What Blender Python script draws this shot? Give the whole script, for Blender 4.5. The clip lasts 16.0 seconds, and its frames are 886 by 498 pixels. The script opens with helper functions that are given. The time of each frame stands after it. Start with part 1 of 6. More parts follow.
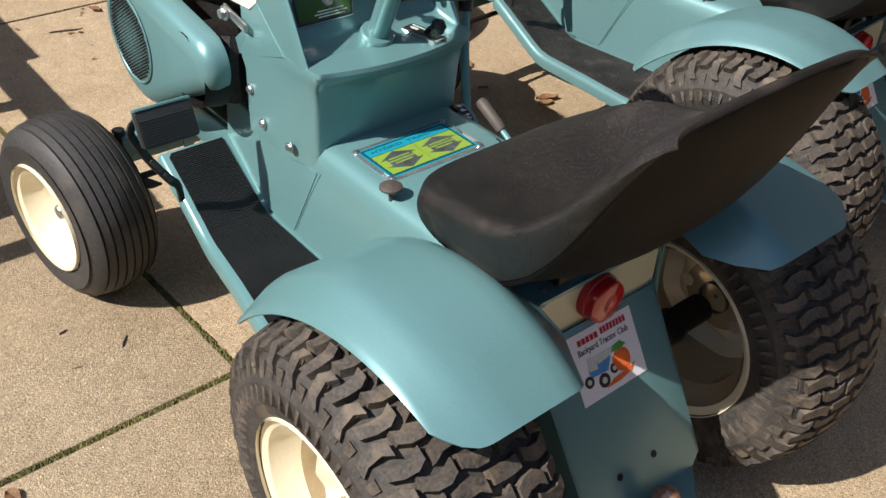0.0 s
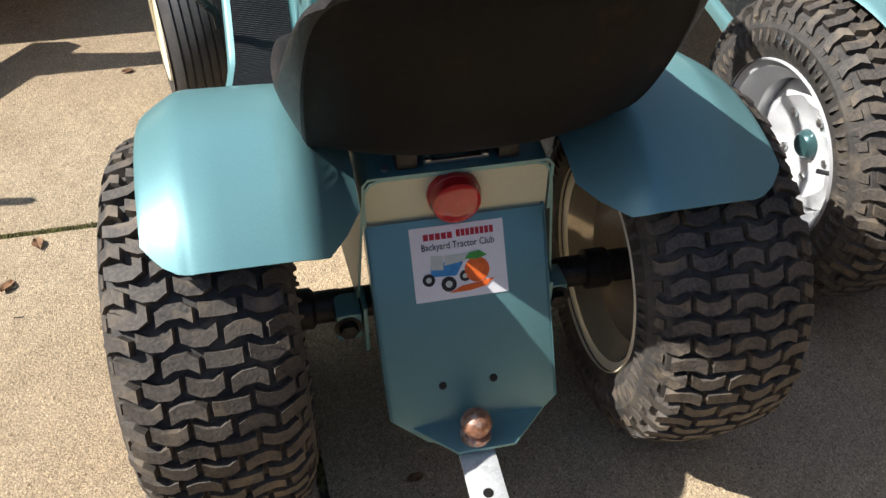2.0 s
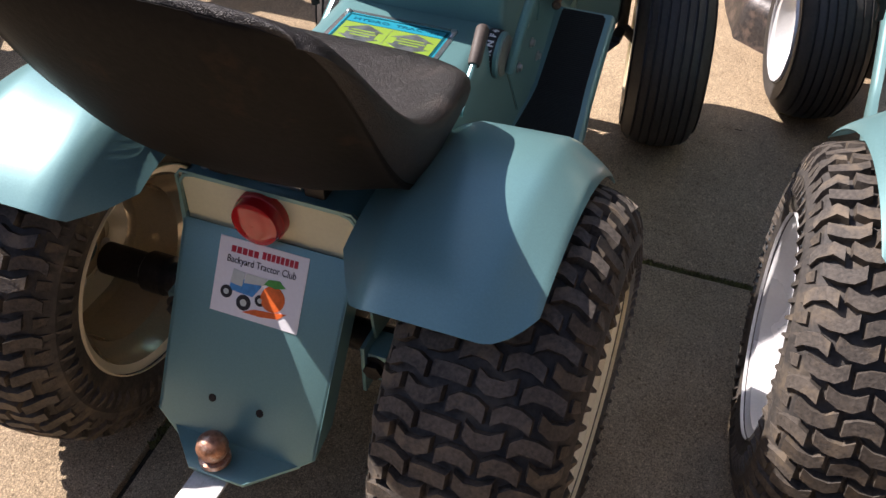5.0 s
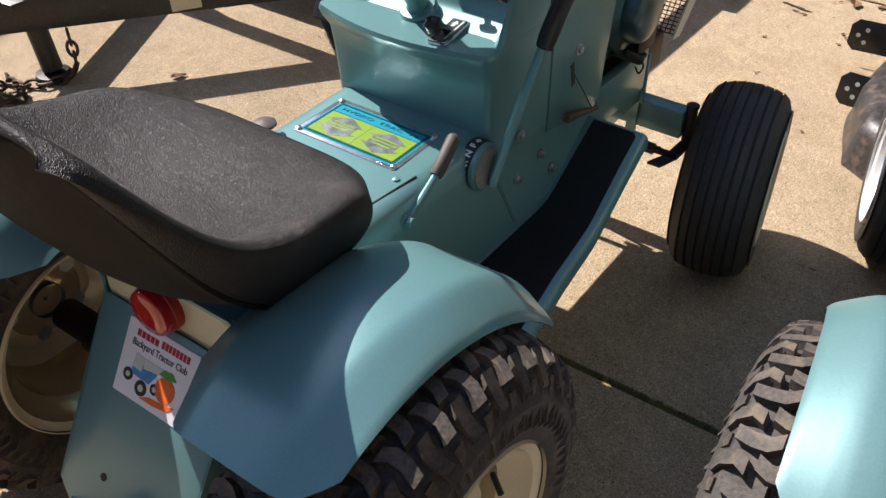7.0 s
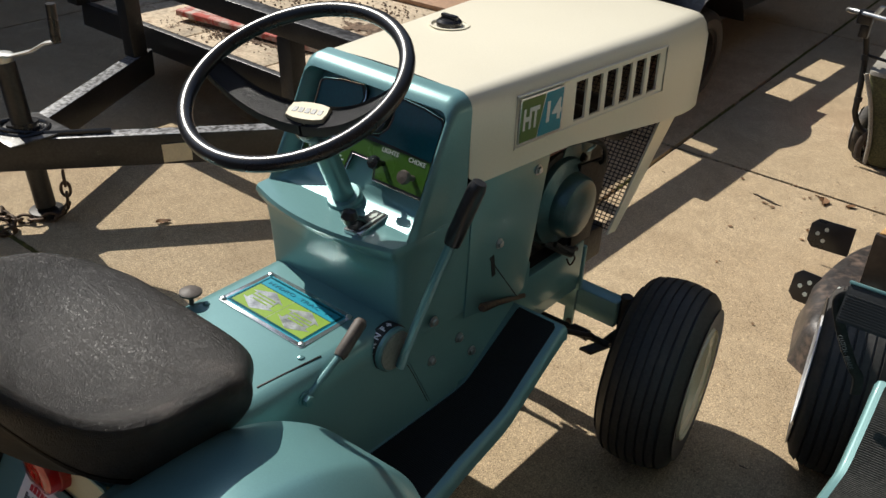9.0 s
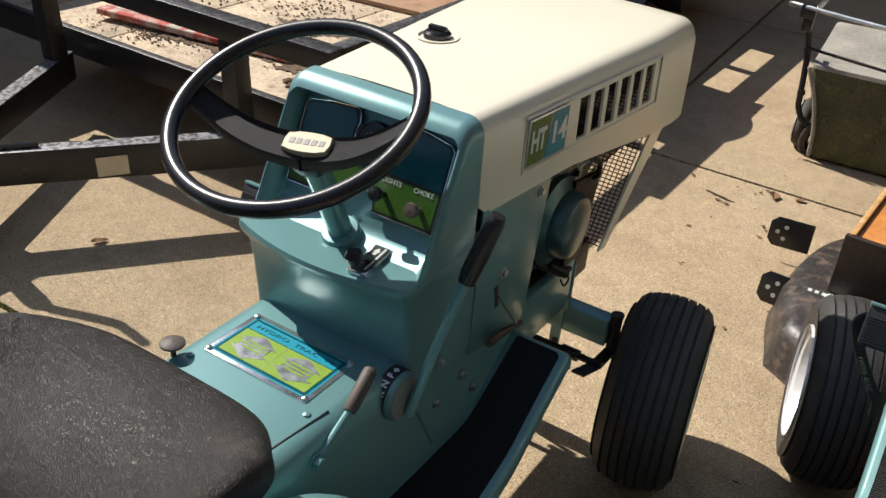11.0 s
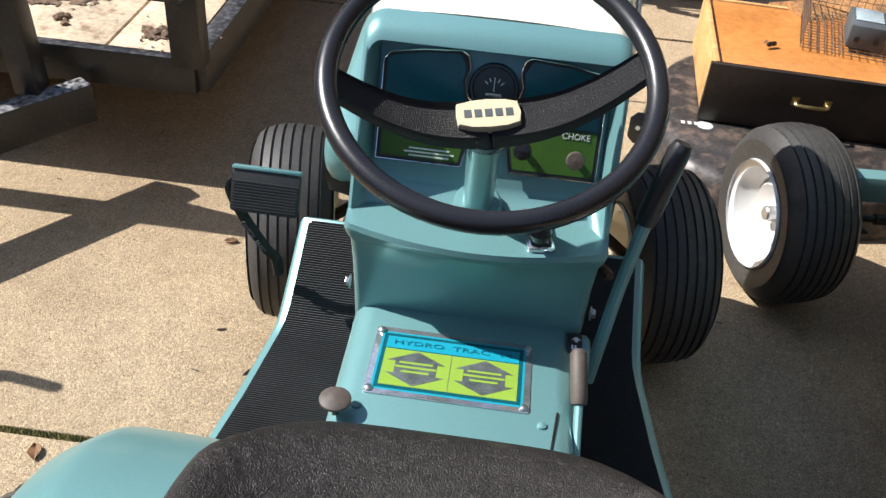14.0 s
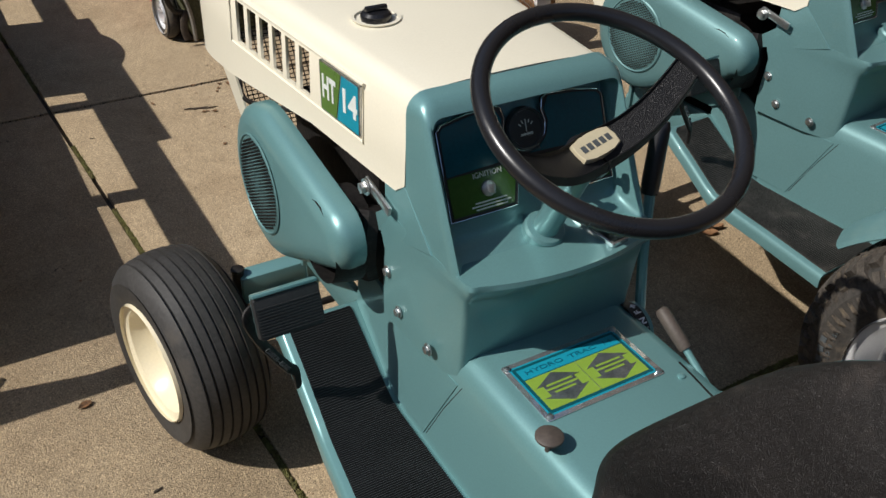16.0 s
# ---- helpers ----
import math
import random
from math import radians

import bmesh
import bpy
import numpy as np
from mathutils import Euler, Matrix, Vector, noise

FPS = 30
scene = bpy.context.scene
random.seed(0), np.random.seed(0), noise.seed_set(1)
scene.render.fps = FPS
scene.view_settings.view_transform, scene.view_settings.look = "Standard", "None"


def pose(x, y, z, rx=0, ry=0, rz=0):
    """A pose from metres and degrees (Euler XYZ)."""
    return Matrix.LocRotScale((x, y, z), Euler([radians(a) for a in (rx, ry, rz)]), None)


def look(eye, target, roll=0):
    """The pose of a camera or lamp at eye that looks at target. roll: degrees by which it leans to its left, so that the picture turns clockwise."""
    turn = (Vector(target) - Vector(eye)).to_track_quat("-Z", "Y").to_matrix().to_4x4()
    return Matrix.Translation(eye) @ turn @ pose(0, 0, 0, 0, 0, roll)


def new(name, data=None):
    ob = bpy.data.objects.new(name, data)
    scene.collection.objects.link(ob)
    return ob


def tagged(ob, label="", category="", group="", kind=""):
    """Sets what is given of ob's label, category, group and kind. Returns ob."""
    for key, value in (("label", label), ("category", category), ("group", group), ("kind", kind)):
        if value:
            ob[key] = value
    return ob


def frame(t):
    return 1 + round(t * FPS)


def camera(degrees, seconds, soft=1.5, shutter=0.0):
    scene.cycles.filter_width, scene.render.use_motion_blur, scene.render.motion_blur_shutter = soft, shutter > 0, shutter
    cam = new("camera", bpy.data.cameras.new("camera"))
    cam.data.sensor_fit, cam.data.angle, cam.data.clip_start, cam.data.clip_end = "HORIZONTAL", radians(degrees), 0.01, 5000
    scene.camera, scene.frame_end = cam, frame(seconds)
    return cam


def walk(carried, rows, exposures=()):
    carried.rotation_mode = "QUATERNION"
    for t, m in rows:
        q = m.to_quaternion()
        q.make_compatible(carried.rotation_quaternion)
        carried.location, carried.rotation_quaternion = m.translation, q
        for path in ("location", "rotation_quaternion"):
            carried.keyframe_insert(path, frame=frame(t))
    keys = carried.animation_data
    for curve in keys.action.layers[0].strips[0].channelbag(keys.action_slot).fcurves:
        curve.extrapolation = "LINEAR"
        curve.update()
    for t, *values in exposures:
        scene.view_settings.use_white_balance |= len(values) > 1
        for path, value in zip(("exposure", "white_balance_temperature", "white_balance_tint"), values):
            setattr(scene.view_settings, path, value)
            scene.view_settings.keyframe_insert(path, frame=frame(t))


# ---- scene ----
cam = camera(51.7, 16.0)
PATH = [
    (0, (-0.835, -1.008, 1.319), (0.201, 0.23, 0.138), 2.1),
    (0.5, (-0.714, -1.176, 1.326), (0.161, 0.17, 0.133), 1.5),
    (1, (-0.587, -1.239, 1.299), (0.164, 0.125, 0.045), 1.2),
    (1.5, (-0.395, -1.264, 1.268), (0.187, 0.122, -0.051), 1.9),
    (2, (-0.237, -1.317, 1.275), (0.093, 0.134, -0.061), 0.9),
    (2.5, (-0.043, -1.432, 1.291), (0.047, 0.067, -0.029), 0.5),
    (3, (0.074, -1.444, 1.281), (0.027, 0.05, -0.048), 0.3),
    (3.5, (0.19, -1.336, 1.251), (0.052, 0.129, -0.105), 1.2),
    (6, (0.661, -1.03, 1.271), (-0.072, 0.287, -0.043), 0.5),
    (6.5, (0.692, -0.927, 1.262), (-0.108, 0.366, -0.037), 0.7),
    (7, (0.788, -0.858, 1.28), (-0.124, 0.409, 0.03), -0.1),
    (7.3, (0.839, -0.832, 1.299), (-0.12, 0.468, 0.121), 1.0),
    (7.5, (0.868, -0.817, 1.324), (-0.121, 0.5, 0.188), 1.1),
    (8, (0.925, -0.805, 1.358), (-0.129, 0.548, 0.33), 2.2),
    (8.5, (0.95, -0.788, 1.371), (-0.126, 0.571, 0.372), 2.8),
    (9, (0.936, -0.766, 1.379), (-0.124, 0.604, 0.379), 3.4),
    (9.5, (0.864, -0.728, 1.379), (-0.146, 0.679, 0.379), 4.1),
    (12, (0.667, -0.754, 1.377), (-0.174, 0.738, 0.344), 5.1),
    (12.5, (0.582, -0.725, 1.35), (-0.216, 0.758, 0.272), 4.8),
    (13, (0.395, -0.661, 1.334), (-0.285, 0.818, 0.172), 3.9),
    (13.5, (0.24, -0.628, 1.323), (-0.226, 0.866, 0.078), 4.2),
    (14, (0.02, -0.747, 1.34), (-0.083, 0.835, 0.121), 4.9),
    (14.5, (-0.146, -0.814, 1.351), (0.015, 0.779, 0.153), 4.6),
    (15, (-0.311, -0.735, 1.348), (0.053, 0.82, 0.145), 2.9),
    (15.5, (-0.462, -0.673, 1.369), (0.141, 0.817, 0.18), 2.4),
    (16, (-0.67, -0.655, 1.398), (0.181, 0.751, 0.257), 1.9),
]
EXPOSURES = [(0, 0.52, 6360, 13), (1, 0.65, 6310, 13), (2, 0.84, 6080, 10), (3.5, 0.92, 6260, 12), (6, 0.85, 6440, 24), (7, 0.76, 6270, 15), (8, 0.31, 6350, 5), (9, 0.25, 6420, 8), (9.5, 0.39, 6460, 10),
             (12, 0.45, 6360, 10), (13, 0.7, 6210, 10), (14, 0.92, 6160, 11), (15, 0.39, 6360, 12), (15.5, 0.24, 6260, 10), (16, -0.14, 6260, 10)]
walk(cam, [(t, look(eye, target, roll)) for t, eye, target, roll in PATH], EXPOSURES)

# ---- light: low-haze midday sun from the tractor's left, blue sky ----
SUN = Vector((-0.97, 0.13, 1.0)).normalized()
world = bpy.data.worlds.new("sky")
scene.world = world
world.use_nodes = True
wn = world.node_tree.nodes
wn.clear()
sky = wn.new("ShaderNodeTexSky")
sky.sky_type = "NISHITA"
sky.sun_disc = False
sky.sun_elevation = math.asin(SUN.z)
sky.sun_rotation = math.atan2(SUN.x, SUN.y)
sky.air_density, sky.dust_density = 1.0, 1.0
bg = wn.new("ShaderNodeBackground")
bg.inputs["Strength"].default_value = 0.091
wo = wn.new("ShaderNodeOutputWorld")
world.node_tree.links.new(sky.outputs[0], bg.inputs[0])
world.node_tree.links.new(bg.outputs[0], wo.inputs[0])
sun_data = bpy.data.lights.new("sun", "SUN")
sun_data.energy, sun_data.angle, sun_data.color = 5.0, radians(0.53), (1.0, 0.94, 0.85)
sun = new("sun", sun_data)
sun.matrix_basis = look(SUN * 20, (0, 0, 0))


# ---- materials ----
def surface(name, color, rough=0.5, metal=0.0, vary=0.12, scale=6.0, fine=90.0, bump=0.05, bump_scale=None, coat=0.0,
            second=None, amount=0.0, rough_vary=0.1, spec=0.5):
    """A surface with colour change at two scales, a second colour in patches and a fine relief."""
    m = bpy.data.materials.new(name)
    m.use_nodes = True
    nt = m.node_tree
    n, l = nt.nodes, nt.links
    b = n["Principled BSDF"]
    b.inputs["Metallic"].default_value = metal
    b.inputs["Specular IOR Level"].default_value = spec
    b.inputs["Coat Weight"].default_value = coat
    b.inputs["Coat Roughness"].default_value = 0.12
    co = n.new("ShaderNodeTexCoord")
    big, small = n.new("ShaderNodeTexNoise"), n.new("ShaderNodeTexNoise")
    big.inputs["Scale"].default_value, big.inputs["Detail"].default_value = scale, 5
    small.inputs["Scale"].default_value, small.inputs["Detail"].default_value = fine, 4
    for t in (big, small):
        l.new(co.outputs["Object"], t.inputs["Vector"])
    mix = n.new("ShaderNodeMath")
    mix.operation = "MULTIPLY_ADD"
    l.new(small.outputs["Fac"], mix.inputs[0])
    mix.inputs[1].default_value = 0.5
    half = n.new("ShaderNodeMath")
    half.operation = "MULTIPLY"
    l.new(big.outputs["Fac"], half.inputs[0])
    half.inputs[1].default_value = 0.5
    l.new(half.outputs[0], mix.inputs[2])
    ramp = n.new("ShaderNodeValToRGB")
    lo = [max(0, c * (1 - 2.2 * vary)) for c in color]
    hi = [min(1, c * (1 + 2.2 * vary)) for c in color]
    ramp.color_ramp.elements[0].position, ramp.color_ramp.elements[0].color = 0.3, (*lo, 1)
    ramp.color_ramp.elements[1].position, ramp.color_ramp.elements[1].color = 0.7, (*hi, 1)
    l.new(mix.outputs[0], ramp.inputs[0])
    out = ramp.outputs[0]
    if second:
        patch = n.new("ShaderNodeTexNoise")
        patch.inputs["Scale"].default_value, patch.inputs["Detail"].default_value = scale * 1.7, 9
        patch.inputs["Roughness"].default_value = 0.65
        l.new(co.outputs["Object"], patch.inputs["Vector"])
        edge = n.new("ShaderNodeValToRGB")
        edge.color_ramp.elements[0].position = 0.66 - 0.3 * amount
        edge.color_ramp.elements[1].position = 0.80 - 0.3 * amount
        l.new(patch.outputs["Fac"], edge.inputs[0])
        blend = n.new("ShaderNodeMixRGB")
        l.new(edge.outputs[0], blend.inputs[0])
        l.new(out, blend.inputs[1])
        blend.inputs[2].default_value = (*second, 1)
        out = blend.outputs[0]
    l.new(out, b.inputs["Base Color"])
    rr = n.new("ShaderNodeMapRange")
    rr.inputs[3].default_value, rr.inputs[4].default_value = max(0.03, rough - rough_vary), min(1, rough + rough_vary)
    l.new(big.outputs["Fac"], rr.inputs[0])
    l.new(rr.outputs[0], b.inputs["Roughness"])
    if bump:
        bt = small
        if bump_scale:
            bt = n.new("ShaderNodeTexNoise")
            bt.inputs["Scale"].default_value, bt.inputs["Detail"].default_value = bump_scale, 3
            l.new(co.outputs["Object"], bt.inputs["Vector"])
        bp = n.new("ShaderNodeBump")
        bp.inputs["Strength"].default_value, bp.inputs["Distance"].default_value = bump, 0.004
        l.new(bt.outputs["Fac"], bp.inputs["Height"])
        l.new(bp.outputs[0], b.inputs["Normal"])
    return m


def leather(name, color, brown, amount):
    """Embossed vinyl: creased cells over grain."""
    m = surface(name, color, 0.46, 0, 0.3, 7, 160, 0.0, second=brown, amount=amount, rough_vary=0.12, spec=0.36)
    n, l = m.node_tree.nodes, m.node_tree.links
    co = n.new("ShaderNodeTexCoord")
    v, w = n.new("ShaderNodeTexVoronoi"), n.new("ShaderNodeTexNoise")
    v.feature, v.inputs["Scale"].default_value = "DISTANCE_TO_EDGE", 330
    w.inputs["Scale"].default_value, w.inputs["Detail"].default_value = 70, 6
    wob = n.new("ShaderNodeVectorMath")
    wob.operation = "MULTIPLY_ADD"
    l.new(w.outputs["Color"], wob.inputs[0])
    wob.inputs[1].default_value = (0.02, 0.02, 0.02)
    l.new(co.outputs["Object"], wob.inputs[2])
    l.new(co.outputs["Object"], w.inputs["Vector"])
    l.new(wob.outputs[0], v.inputs["Vector"])
    cl = n.new("ShaderNodeMath")
    cl.operation = "MINIMUM"
    l.new(v.outputs["Distance"], cl.inputs[0])
    cl.inputs[1].default_value = 0.25
    fold = n.new("ShaderNodeTexNoise")
    fold.inputs["Scale"].default_value, fold.inputs["Detail"].default_value, fold.inputs["Distortion"].default_value = 16, 8, 1.2
    lay = n.new("ShaderNodeMapping")
    lay.inputs["Rotation"].default_value, lay.inputs["Scale"].default_value = (0, 0, 0.5), (0.55, 1.7, 1.0)
    l.new(co.outputs["Object"], lay.inputs["Vector"])
    l.new(lay.outputs[0], fold.inputs["Vector"])
    deep = n.new("ShaderNodeMath")
    deep.operation = "MULTIPLY_ADD"
    l.new(fold.outputs["Fac"], deep.inputs[0])
    deep.inputs[1].default_value = 1.1
    l.new(cl.outputs[0], deep.inputs[2])
    add = n.new("ShaderNodeMath")
    add.operation = "ADD"
    l.new(deep.outputs[0], add.inputs[0])
    fine = n.new("ShaderNodeMath")
    fine.operation = "MULTIPLY"
    l.new(w.outputs["Fac"], fine.inputs[0])
    fine.inputs[1].default_value = 0.22
    l.new(fine.outputs[0], add.inputs[1])
    bp = n.new("ShaderNodeBump")
    bp.inputs["Strength"].default_value, bp.inputs["Distance"].default_value = 0.7, 0.0030
    l.new(add.outputs[0], bp.inputs["Height"])
    l.new(bp.outputs[0], n["Principled BSDF"].inputs["Normal"])
    return m


def concrete(name):
    """Weathered broom-rubbed concrete: warm cement, exposed sand and pebbles, dark stains."""
    m = bpy.data.materials.new(name)
    m.use_nodes = True
    n, l = m.node_tree.nodes, m.node_tree.links
    b = n["Principled BSDF"]
    b.inputs["Roughness"].default_value = 0.9
    co = n.new("ShaderNodeNewGeometry")

    def noise_tex(scale, detail, rough=0.6):
        t = n.new("ShaderNodeTexNoise")
        t.inputs["Scale"].default_value, t.inputs["Detail"].default_value, t.inputs["Roughness"].default_value = scale, detail, rough
        l.new(co.outputs["Position"], t.inputs["Vector"])
        return t

    def ramp(src, *stops):
        r = n.new("ShaderNodeValToRGB")
        e = r.color_ramp.elements
        e[0].position, e[0].color = stops[0][0], (*stops[0][1], 1)
        e[1].position, e[1].color = stops[-1][0], (*stops[-1][1], 1)
        for p, c in stops[1:-1]:
            e.new(p).color = (*c, 1)
        l.new(src, r.inputs[0])
        return r

    def mult(a, c, fac=1.0):
        x = n.new("ShaderNodeMixRGB")
        x.blend_type = "MULTIPLY"
        x.inputs[0].default_value = fac
        l.new(a, x.inputs[1])
        l.new(c, x.inputs[2])
        return x.outputs[0]

    base = ramp(noise_tex(1.3, 8).outputs["Fac"], (0.3, (0.465, 0.345, 0.222)), (0.5, (0.574, 0.444, 0.300)), (0.72, (0.640, 0.512, 0.360)))
    sand = ramp(noise_tex(240, 4, 0.75).outputs["Fac"], (0.26, (0.62, 0.59, 0.55)), (0.40, (0.90, 0.88, 0.85)), (0.56, (1.03, 1.02, 1.0)), (0.72, (1.26, 1.23, 1.19)))
    col = mult(base.outputs[0], sand.outputs[0])
    mid = ramp(noise_tex(14, 6, 0.7).outputs["Fac"], (0.3, (0.86, 0.85, 0.83)), (0.55, (1, 1, 1)), (0.8, (1.08, 1.07, 1.05)))
    col = mult(col, mid.outputs[0])
    peb = n.new("ShaderNodeTexVoronoi")
    peb.inputs["Scale"].default_value = 85
    l.new(co.outputs["Position"], peb.inputs["Vector"])
    spot = ramp(peb.outputs["Distance"], (0.10, (0.50, 0.42, 0.34)), (0.3, (1, 1, 1)))
    pick = ramp(peb.outputs["Color"], (0.76, (0, 0, 0)), (0.80, (1, 1, 1)))
    x = n.new("ShaderNodeMixRGB")
    x.blend_type = "MULTIPLY"
    l.new(pick.outputs[0], x.inputs[0])
    l.new(col, x.inputs[1])
    l.new(spot.outputs[0], x.inputs[2])
    # single grains of sand and stone, each of its own tone
    col = x.outputs[0]
    for scale, lo, hi in ((260, 0.78, 1.24), (560, 0.46, 1.62), (900, 0.56, 1.52)):
        g = n.new("ShaderNodeTexVoronoi")
        g.inputs["Scale"].default_value = scale
        l.new(co.outputs["Position"], g.inputs["Vector"])
        tone = ramp(g.outputs["Color"], (0.1, (lo, lo, lo * 0.98)), (0.55, (0.97, 0.97, 0.96)), (0.80, (1.02, 1.02, 1.0)), (0.97, (hi, hi * 0.99, hi * 0.95)))
        col = mult(col, tone.outputs[0])
    stain = ramp(noise_tex(2.6, 7, 0.6).outputs["Fac"], (0.56, (1, 1, 1)), (0.74, (0.66, 0.62, 0.57)))
    l.new(mult(col, stain.outputs[0], 0.8), b.inputs["Base Color"])
    add = n.new("ShaderNodeMath")
    add.operation = "ADD"
    l.new(noise_tex(230, 3, 0.7).outputs["Fac"], add.inputs[0])
    l.new(noise_tex(40, 5, 0.7).outputs["Fac"], add.inputs[1])
    bp = n.new("ShaderNodeBump")
    bp.inputs["Strength"].default_value, bp.inputs["Distance"].default_value = 0.8, 0.005
    l.new(add.outputs[0], bp.inputs["Height"])
    l.new(bp.outputs[0], b.inputs["Normal"])
    return m


TEAL = surface("teal_metallic_paint", (0.145, 0.296, 0.302), 0.36, 0.28, 0.04, 3, 400, 0.03, coat=0.28, rough_vary=0.05)
# grease, and the engine side's shade put into the colour; hubs share it
TEAL3 = surface("grease_and_shade_teal_paint", (0.045, 0.105, 0.110), 0.34, 0.35, 0.10, 6, 200, 0.04, coat=0.35, second=(0.03, 0.045, 0.045), amount=0.3)
RIMINSIDE = surface("shade_toned_glossy_rim_paint", (0.52, 0.43, 0.29), 0.12, 0.35, 0.06, 5, 200, 0.01, coat=0.8, rough_vary=0.03)
PRINTBLUE = surface("dark_cyan_print", (0.006, 0.12, 0.18), 0.35, 0, 0.04, 12, 200, 0.0)
DIALGREY = surface("scuffed_grey_cap", (0.26, 0.265, 0.235), 0.45, 0.3, 0.12, 30, 200, 0.05)
RUSTIRON = surface("rusty_chain_iron", (0.075, 0.050, 0.034), 0.6, 0.5, 0.4, 30, 160, 0.2, second=(0.16, 0.09, 0.05), amount=0.4)
RUSTRED = surface("rusty_red_casting", (0.16, 0.035, 0.022), 0.7, 0.1, 0.25, 20, 160, 0.2)
TEAL2 = surface("teal_weathered_paint", (0.123, 0.244, 0.249), 0.50, 0.28, 0.05, 3, 300, 0.03, coat=0.15, second=(0.16, 0.27, 0.26), amount=0.2)
CREAM = surface("cream_paint", (0.80, 0.75, 0.60), 0.33, 0, 0.02, 3, 300, 0.01, coat=0.3)
PALECREAM = surface("pale_green_cream_paint", (0.52, 0.52, 0.36), 0.4, 0, 0.03, 4, 200, 0.02, coat=0.2)
RIMCREAM = surface("cream_wheel_paint", (0.80, 0.72, 0.52), 0.22, 0, 0.03, 5, 200, 0.02, coat=0.6, second=(0.45, 0.36, 0.22), amount=-0.1)
RIMWHITE = surface("silver_white_wheel_paint", (0.72, 0.72, 0.72), 0.28, 0.25, 0.03, 5, 200, 0.02, coat=0.4, second=(0.35, 0.25, 0.2), amount=-0.15)
RUBBER = surface("dusty_tread_rubber", (0.044, 0.039, 0.034), 0.75, 0, 0.3, 9, 140, 0.2, second=(0.115, 0.092, 0.066), amount=0.5)
GALV = surface("galvanised_steel", (0.62, 0.63, 0.62), 0.5, 0.35, 0.10, 22, 260, 0.05, second=(0.45, 0.45, 0.44), amount=0.3)
LUG = surface("worn_tread_block_rubber", (0.068, 0.057, 0.046), 0.72, 0, 0.35, 14, 220, 0.25, second=(0.135, 0.105, 0.072), amount=0.5)
RUBBER_F = surface("ribbed_tyre_rubber", (0.038, 0.036, 0.034), 0.6, 0, 0.25, 6, 140, 0.08, second=(0.075, 0.066, 0.055), amount=0.3)
VINYL = leather("seat_vinyl", (0.016, 0.0136, 0.0120), (0.050, 0.041, 0.035), 0.34)
SHELL = surface("seat_shell", (0.0052, 0.0044, 0.0038), 0.62, 0, 0.3, 6, 120, 0.12, second=(0.024, 0.013, 0.007), amount=0.3, spec=0.12)
MAT = surface("ribbed_foot_mat_rubber", (0.017, 0.018, 0.019), 0.6, 0, 0.2, 9, 220, 0.08)
MATGREY = surface("dusty_foot_mat_rubber", (0.055, 0.052, 0.046), 0.8, 0, 0.3, 12, 200, 0.12, second=(0.11, 0.10, 0.085), amount=0.4)
BLACK = surface("black_plastic", (0.014, 0.014, 0.016), 0.28, 0, 0.1, 8, 300, 0.02)
GRAIN = surface("grained_black_plastic", (0.011, 0.011, 0.012), 0.40, 0, 0.1, 8, 300, 0.7, bump_scale=700, spec=0.35)
DARK = surface("greasy_dark_steel", (0.020, 0.018, 0.017), 0.5, 0.4, 0.4, 14, 120, 0.2, second=(0.06, 0.045, 0.03), amount=0.2)
STEEL = surface("zinc_steel", (0.55, 0.56, 0.56), 0.32, 0.95, 0.12, 20, 200, 0.05)
CHROME = surface("chrome", (0.75, 0.76, 0.77), 0.12, 1.0, 0.03, 20, 200, 0.0)
RUST = surface("rusty_ball", (0.42, 0.21, 0.13), 0.42, 0.6, 0.3, 30, 160, 0.2, second=(0.62, 0.50, 0.42), amount=0.5)
RED = surface("red_lens", (0.42, 0.012, 0.014), 0.12, 0, 0.08, 20, 60, 0.0, coat=0.6)
WHITE = surface("white_vinyl_sticker", (0.78, 0.78, 0.80), 0.4, 0, 0.02, 10, 200, 0.0)
LIME = surface("lime_label", (0.215, 0.34, 0.045), 0.35, 0, 0.04, 12, 200, 0.0)
CYAN = surface("cyan_label", (0.012, 0.26, 0.36), 0.35, 0, 0.04, 12, 200, 0.0)
NAVY = surface("dark_teal_panel", (0.006, 0.075, 0.095), 0.22, 0, 0.08, 12, 200, 0.0)
BADGEGREEN = surface("badge_green", (0.095, 0.18, 0.035), 0.3, 0, 0.06, 12, 200, 0.0)
FOIL = surface("silver_grey_foil_print", (0.42, 0.44, 0.45), 0.33, 0.9, 0.2, 60, 300, 0.05)
FOILEDGE = surface("polished_plate_edge", (0.62, 0.64, 0.65), 0.14, 0.85, 0.1, 60, 300, 0.02, rough_vary=0.05)
GAUGE = surface("grey_gauge_plastic", (0.022, 0.028, 0.030), 0.35, 0, 0.1, 20, 200, 0.02)
OLIVE = surface("olive_green_panel", (0.040, 0.100, 0.014), 0.25, 0, 0.08, 12, 200, 0.0)
GREYINK = surface("grey_print", (0.075, 0.085, 0.09), 0.5, 0, 0.1, 20, 200, 0.0)
PALE = surface("pale_print", (0.55, 0.60, 0.55), 0.45, 0, 0.03, 20, 200, 0.0)
BADGEWHITE = surface("white_badge_print", (0.74, 0.77, 0.74), 0.4, 0, 0.02, 20, 200, 0.0)
INK = surface("black_print", (0.012, 0.012, 0.014), 0.5, 0, 0.05, 20, 200, 0.0)
REDINK = surface("crimson_print", (0.42, 0.01, 0.03), 0.5, 0, 0.05, 20, 200, 0.0)
ORANGE = surface("orange_print", (0.75, 0.14, 0.02), 0.5, 0, 0.1, 60, 200, 0.0)
